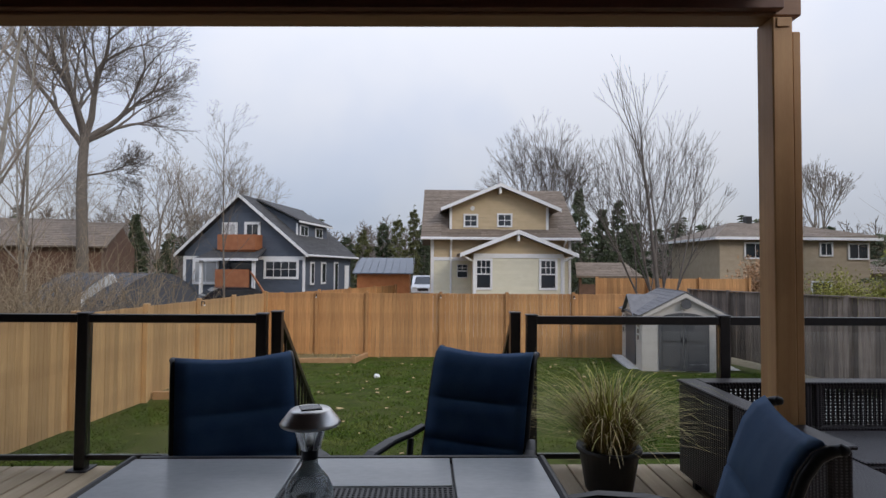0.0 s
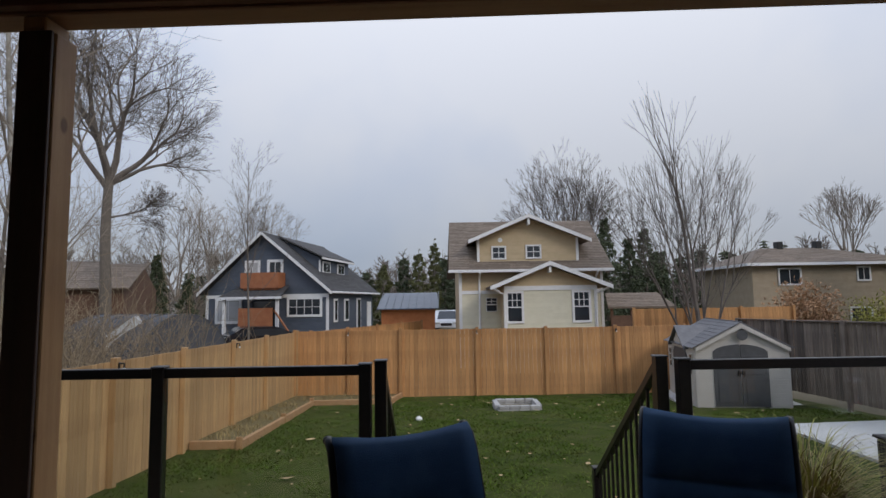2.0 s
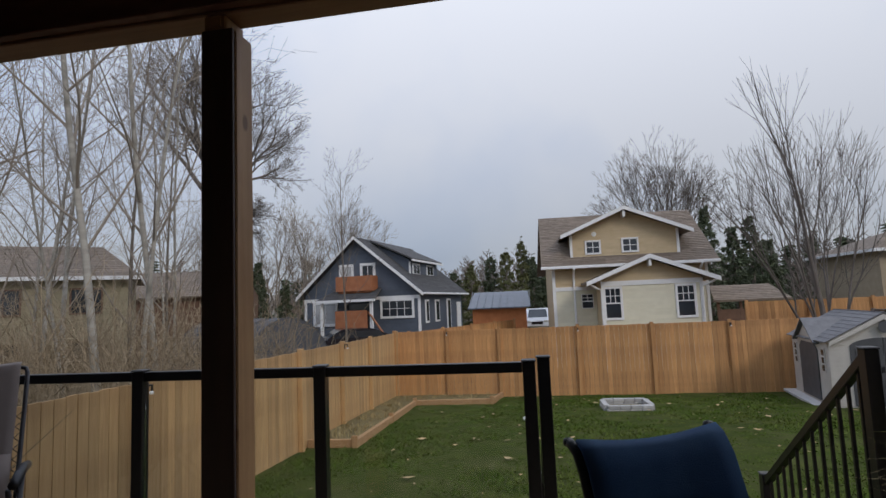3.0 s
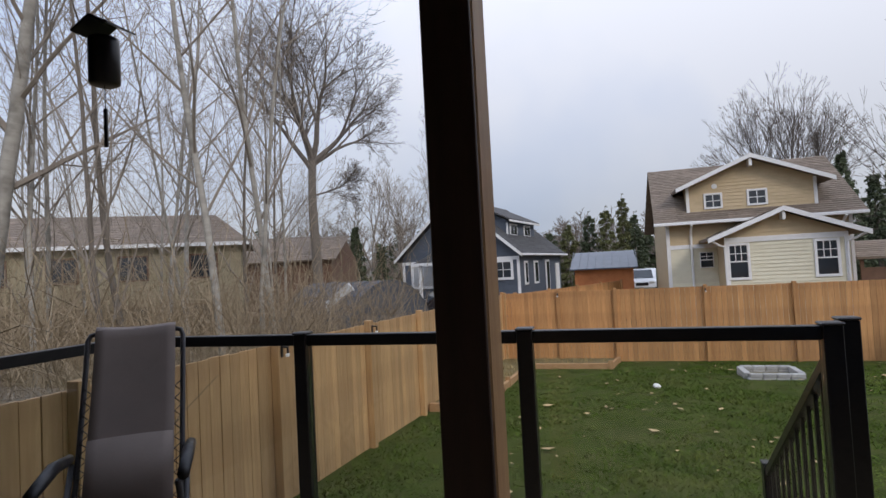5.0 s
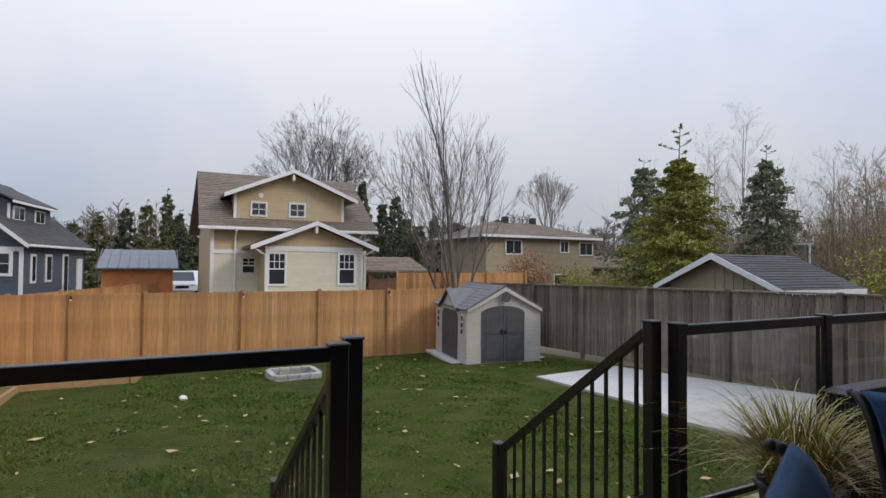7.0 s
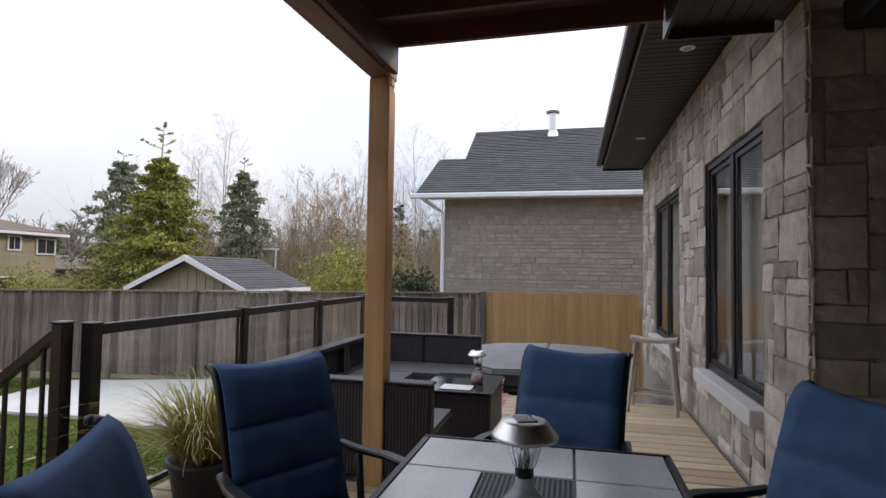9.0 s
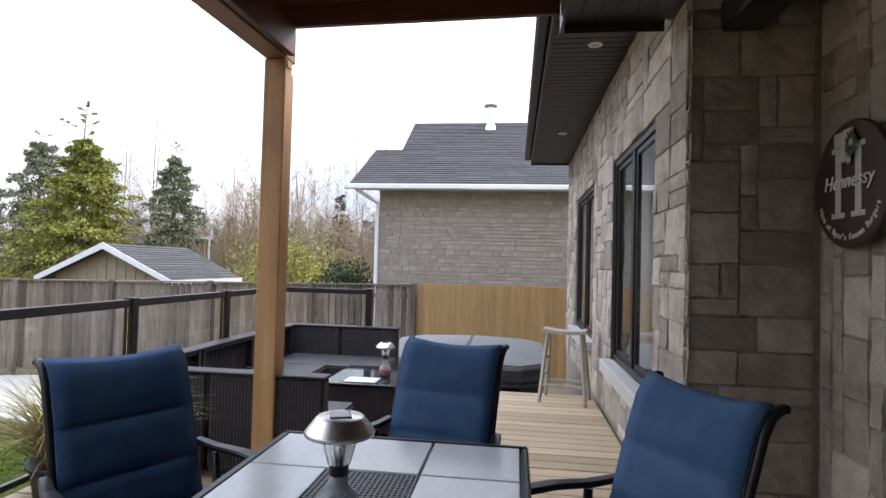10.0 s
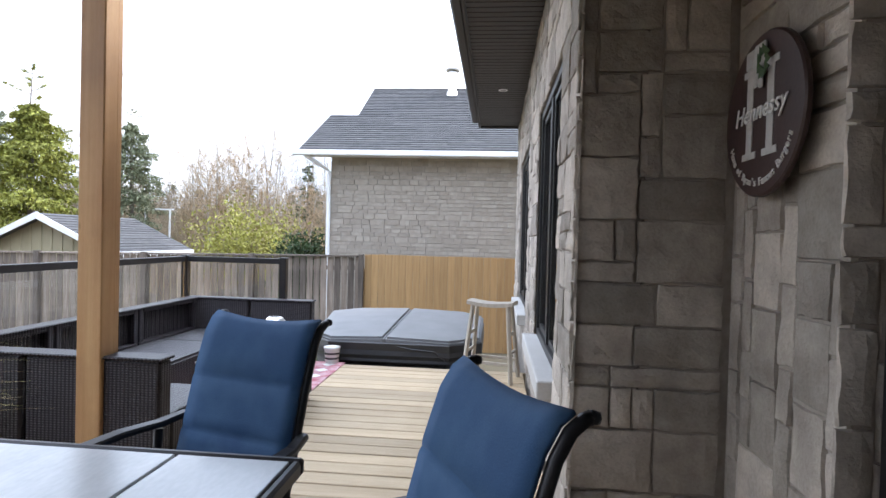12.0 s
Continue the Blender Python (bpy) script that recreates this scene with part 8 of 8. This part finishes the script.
for i, (x, y) in enumerate(((33.5, 18.5), (34.5, 15.5), (35.5, 20.5), (33.0, 12.5), (34.2, 17.0), (36.4, 18.6))):
    bare_tree("budding tan birch at the wood's edge", 99 + i, 9.4 - (i % 4) * 0.8, 0.08, (17, 7, 4), 40, 0.05, 0.04, 0.15, pose(x, y, -1.5), M_BIRCH, stems=3, splay=0.16, group="budding birches", twig=M_BUD, thin=0.008)
bush("bush", "yellow-green budding willow bush", "bush", 101, 9000, (3.2, 3.6, 4.1), pose(24.5, 12.2, -1.3), M_WILLOW, 0.11, 120)
bush("bush", "yellow-green budding willow bush", "bush", 102, 2600, (1.8, 2.0, 2.7), pose(24.6, 27.5, -1.4), M_WILLOW, 0.11, 100)
bush("bush", "yellow-green shrub beside the tan house", "bush", 103, 4600, (2.6, 2.2, 3.3), pose(24.6, 31.2, GZ), M_WILLOW, 0.11, 90)
bush("reeds", "tall tan ornamental grass clump", "grass", 104, 7500, (2.4, 1.8, 3.9), pose(20.2, 31.0, GZ), M_REED_RED, 0.14, 190)
bush("reeds", "tall tan ornamental grass clump", "grass", 105, 900, (0.8, 0.8, 2.4), pose(23.2, 8.6, -1.2), M_REED, 0.14, 80)
bush("hedge", "dark clipped evergreen hedge", "hedge", 106, 14000, (1.3, 1.5, 2.45), pose(17.2, 6.9, -1.0), M_HEDGE, 0.09, 110)


def brush(name, label, seed, count, area, hgt, mat):
    """Dense dry undergrowth: countless thin stems."""
    rnd = random.Random(seed)
    w = Wood()
    for _ in range(count):
        x, y = rnd.uniform(area[0], area[2]), rnd.uniform(area[1], area[3])
        p = Vector((x, y, -1.6))
        d = Vector((rnd.gauss(0, 0.3), rnd.gauss(0, 0.3), 1)).normalized()
        L = hgt * rnd.uniform(0.35, 1.2)
        pts = [p.copy()]
        for i in range(3):
            d = sway(rnd, d, 0.18, 0)
            p = p + d * (L / 3)
            pts.append(p.copy())
        w.limb(pts, [0.014, 0.01, 0.007, 0.004], 3)
        for j in (1, 2, 2, 3):
            dd = sway(rnd, d, 0.6, 0)
            w.limb([pts[j], pts[j] + dd * L * 0.2, pts[j] + sway(rnd, dd, 0.3, 0.1) * L * 0.36], [0.006, 0.005, 0.003], 3)
    o = new(name, raw(name, w.vs, w.fs, mat))
    return tagged(o, label, "undergrowth", "", "stuff")


brush("undergrowth", "dense dry brown undergrowth between the trees", 111, 3600, (-22, 4.5, -6.5, 19), 3.0, M_BRUSH)
brush("undergrowth", "dry brown scrub beyond the right fence", 112, 3000, (31, 4, 46, 36), 6.2, M_BRUSH)


def far_woods():
    rnd = random.Random(9)
    w = Wood()
    vs, fs = [], []
    for i in range(640):
        a = radians(rnd.uniform(-78, 98))
        dist = rnd.uniform(62, 112)
        x, y = math.sin(a) * dist, math.cos(a) * dist
        hgt = rnd.uniform(6.5, 11.5) * dist / 90
        p = Vector((x, y, -1.8))
        if rnd.random() < 0.26:
            rows = 26
            for k in range(rows):
                f = k / rows
                for _ in range(14):
                    b = rnd.uniform(0, 6.28)
                    out = Vector((math.cos(b), math.sin(b), -0.2)).normalized()
                    needles(vs, fs, rnd, p + Vector((0, 0, hgt * (0.1 + 0.9 * f))) + out * 1.9 * (1 - f) * rnd.random(), out, rnd.uniform(0.35, 0.8))
            continue
        top = p + Vector((rnd.gauss(0, 0.4), rnd.gauss(0, 0.4), hgt))
        w.limb([p, p.lerp(top, 0.5), top], [0.16, 0.1, 0.02], 3)
        for k in range(26):
            f = rnd.uniform(0.2, 0.95)
            q = p.lerp(top, f)
            b = rnd.uniform(0, 6.28)
            d = Vector((math.cos(b), math.sin(b), rnd.uniform(0.5, 1.6))).normalized()
            L = hgt * 0.34 * (1.1 - f) + 0.5
            e = q + d * L
            w.limb([q, e], [0.07, 0.02], 3)
            for _ in range(3):
                g = q.lerp(e, rnd.uniform(0.3, 0.9))
                w.limb([g, g + sway(rnd, d, 0.5, 0.1) * L * 0.5], [0.04, 0.016], 3)
    tagged(new("far_woods", raw("far_woods", w.vs, w.fs, M_FARWOOD)), "distant belt of bare brown woods", "woods", "", "stuff")
    tagged(new("far_conifers", raw("far_conifers", vs, fs, M_FIR)), "distant dark conifers in the woods", "woods", "", "stuff")
    # rising wooded ground behind
    vs, fs = [], []
    n = 90
    for i in range(n + 1):
        a = radians(-85 + 190 * i / n)
        for r, z in ((95, -1.8), (118, 3.4 + 1.4 * noise.noise((i * 0.31, 0, 0))), (150, 5.6 + 2.2 * noise.noise((i * 0.23, 5, 0)))):
            vs.append((math.sin(a) * r, math.cos(a) * r, z))
    for i in range(n):
        for k in range(2):
            j = i * 3 + k
            fs.append((j, j + 3, j + 4, j + 1))
    tagged(new("backdrop", raw("backdrop", vs, fs, M_FARHILL, True)), "low wooded rise on the horizon", "hill", "", "structure")


M_FARWOOD = material("far_bare_wood", (0.15, 0.125, 0.105), (0.22, 0.185, 0.155), 0.95, grain=0.05, fine=0.5, bump=0)
M_FARHILL = material("far_hillside", (0.13, 0.115, 0.09), (0.21, 0.185, 0.15), 0.95, grain=0.15, fine=1.5, bump=0)
far_woods()


# white frame of a garden swing behind the garage
swing = thing("swing_frame", "white-painted garden swing frame behind the garage", "swing", pose(31.0, 20.7, -1.5, 0, 0, 90))
for sx in (-0.75, 0.75):
    part("upright", boxes(((sx - 0.04, -0.04, 0.0), (sx + 0.04, 0.04, 4.2)), bevel=0.006), M_WHITE, swing)
part("crossbar", bar((-0.95, 0, 4.16), (0.95, 0, 4.16), 0.08, 0.085), M_WHITE, swing)
part("brace", bar((0.5, 0.07, 4.2), (1.15, 0.07, 5.3), 0.06, 0.06), M_WHITE, swing)


# ---- lawn blades ----
def lawn_blades():
    rnd = np.random.RandomState(3)
    n = 170000
    x = rnd.uniform(-4.1, 10.6, n)
    y = 4.6 + (19.4 - 4.6) * rnd.uniform(0, 1, n) ** 1.35
    keep = ~(((x > 6.9) & (y < 13.4)) | ((x > 7.1) & (y > 15.6)) | ((x < -3.2) & (y > 11.8)) | ((y > 17.8) & (x < -0.8)) | ((abs(x - 2.65) < 0.66) & (abs(y - 16.65) < 0.58)) | ((x > 0.2) & (x < 2.0) & (y < 6.1)))
    x, y = x[keep], y[keep]
    n = len(x)
    z = -0.93 - 0.05 * (np.clip(y, 4.5, 20.5) - 4.5) + 0.022
    h = rnd.uniform(0.008, 0.040, n) * (0.9 + 0.5 * np.sin(x * 1.3 + 1.7 * np.sin(y * 0.9)) + 0.4 * np.sin(x * 5.1 + 2.0 * np.sin(y * 4.3)))
    a = rnd.uniform(0, 2 * np.pi, n)
    w = rnd.uniform(0.006, 0.012, n) * (0.8 + 0.05 * y)
    lx, ly = rnd.normal(0, 0.055, n), rnd.normal(0, 0.055, n)
    v = np.empty((n, 3, 3))
    v[:, 0] = np.stack((x - np.cos(a) * w, y - np.sin(a) * w, z), 1)
    v[:, 1] = np.stack((x + np.cos(a) * w, y + np.sin(a) * w, z), 1)
    v[:, 2] = np.stack((x + lx, y + ly, z + 0.012 + h), 1)
    f = np.arange(n * 3).reshape(n, 3)
    tagged(new("grass", raw("grass", v.reshape(-1, 3).tolist(), f.tolist(), M_BLADE)), "short green grass blades on the lawn", "grass", "", "stuff")
    # fallen leaves
    m = 330
    vs, fs = [], []
    r2 = random.Random(8)
    for _ in range(m):
        px, py = r2.uniform(-4, 10), r2.uniform(5, 19)
        if (px > 6.8 and py < 13.5) or (px > 7 and py > 15.4):
            continue
        s, b = r2.choice((0.015, 0.02, 0.03, 0.06)) * r2.uniform(0.7, 1.3), r2.uniform(0, 6.28)
        i = len(vs)
        pz = ground_z(py) + 0.075
        for k in range(4):
            vs.append((px + s * math.cos(b + k * 1.57) * (1.5 if k % 2 else 0.8), py + s * math.sin(b + k * 1.57) * (1.5 if k % 2 else 0.8), pz + r2.uniform(0, 0.02)))
        fs.append((i, i + 1, i + 2, i + 3))
    tagged(new("fallen_leaves", raw("fallen_leaves", vs, fs, M_REED)), "scattered tan fallen leaves on the lawn", "leaves", "", "stuff")


lawn_blades()

# ---- stones of the house walls ----
w_ob, r_ob, p_ob = bpy.data.objects["wall_north"], bpy.data.objects["wall_return"], bpy.data.objects["wall_porch"]
holes = [(a - RETURN_X, SILL_Z - 0.12, b - RETURN_X, HEAD_Z) for a, b in WINDOWS]
stones(w_ob, 9.5 - RETURN_X, 3.22, holes, pose(RETURN_X, WALL_Y - 0.03, 0))
stones(r_ob, WALL_Y - SIGN_Y - 0.002, 2.86, [], pose(RETURN_X + 0.03, SIGN_Y, 0, 0, 0, 90), 0.087)
stones(p_ob, RETURN_X - 1.93, 2.86, [], pose(1.93, SIGN_Y - 0.03, 0))
stones(p_ob, 0.32, 2.14, [], pose(1.93, SIGN_Y - 0.30, 0, 0, 0, 90))
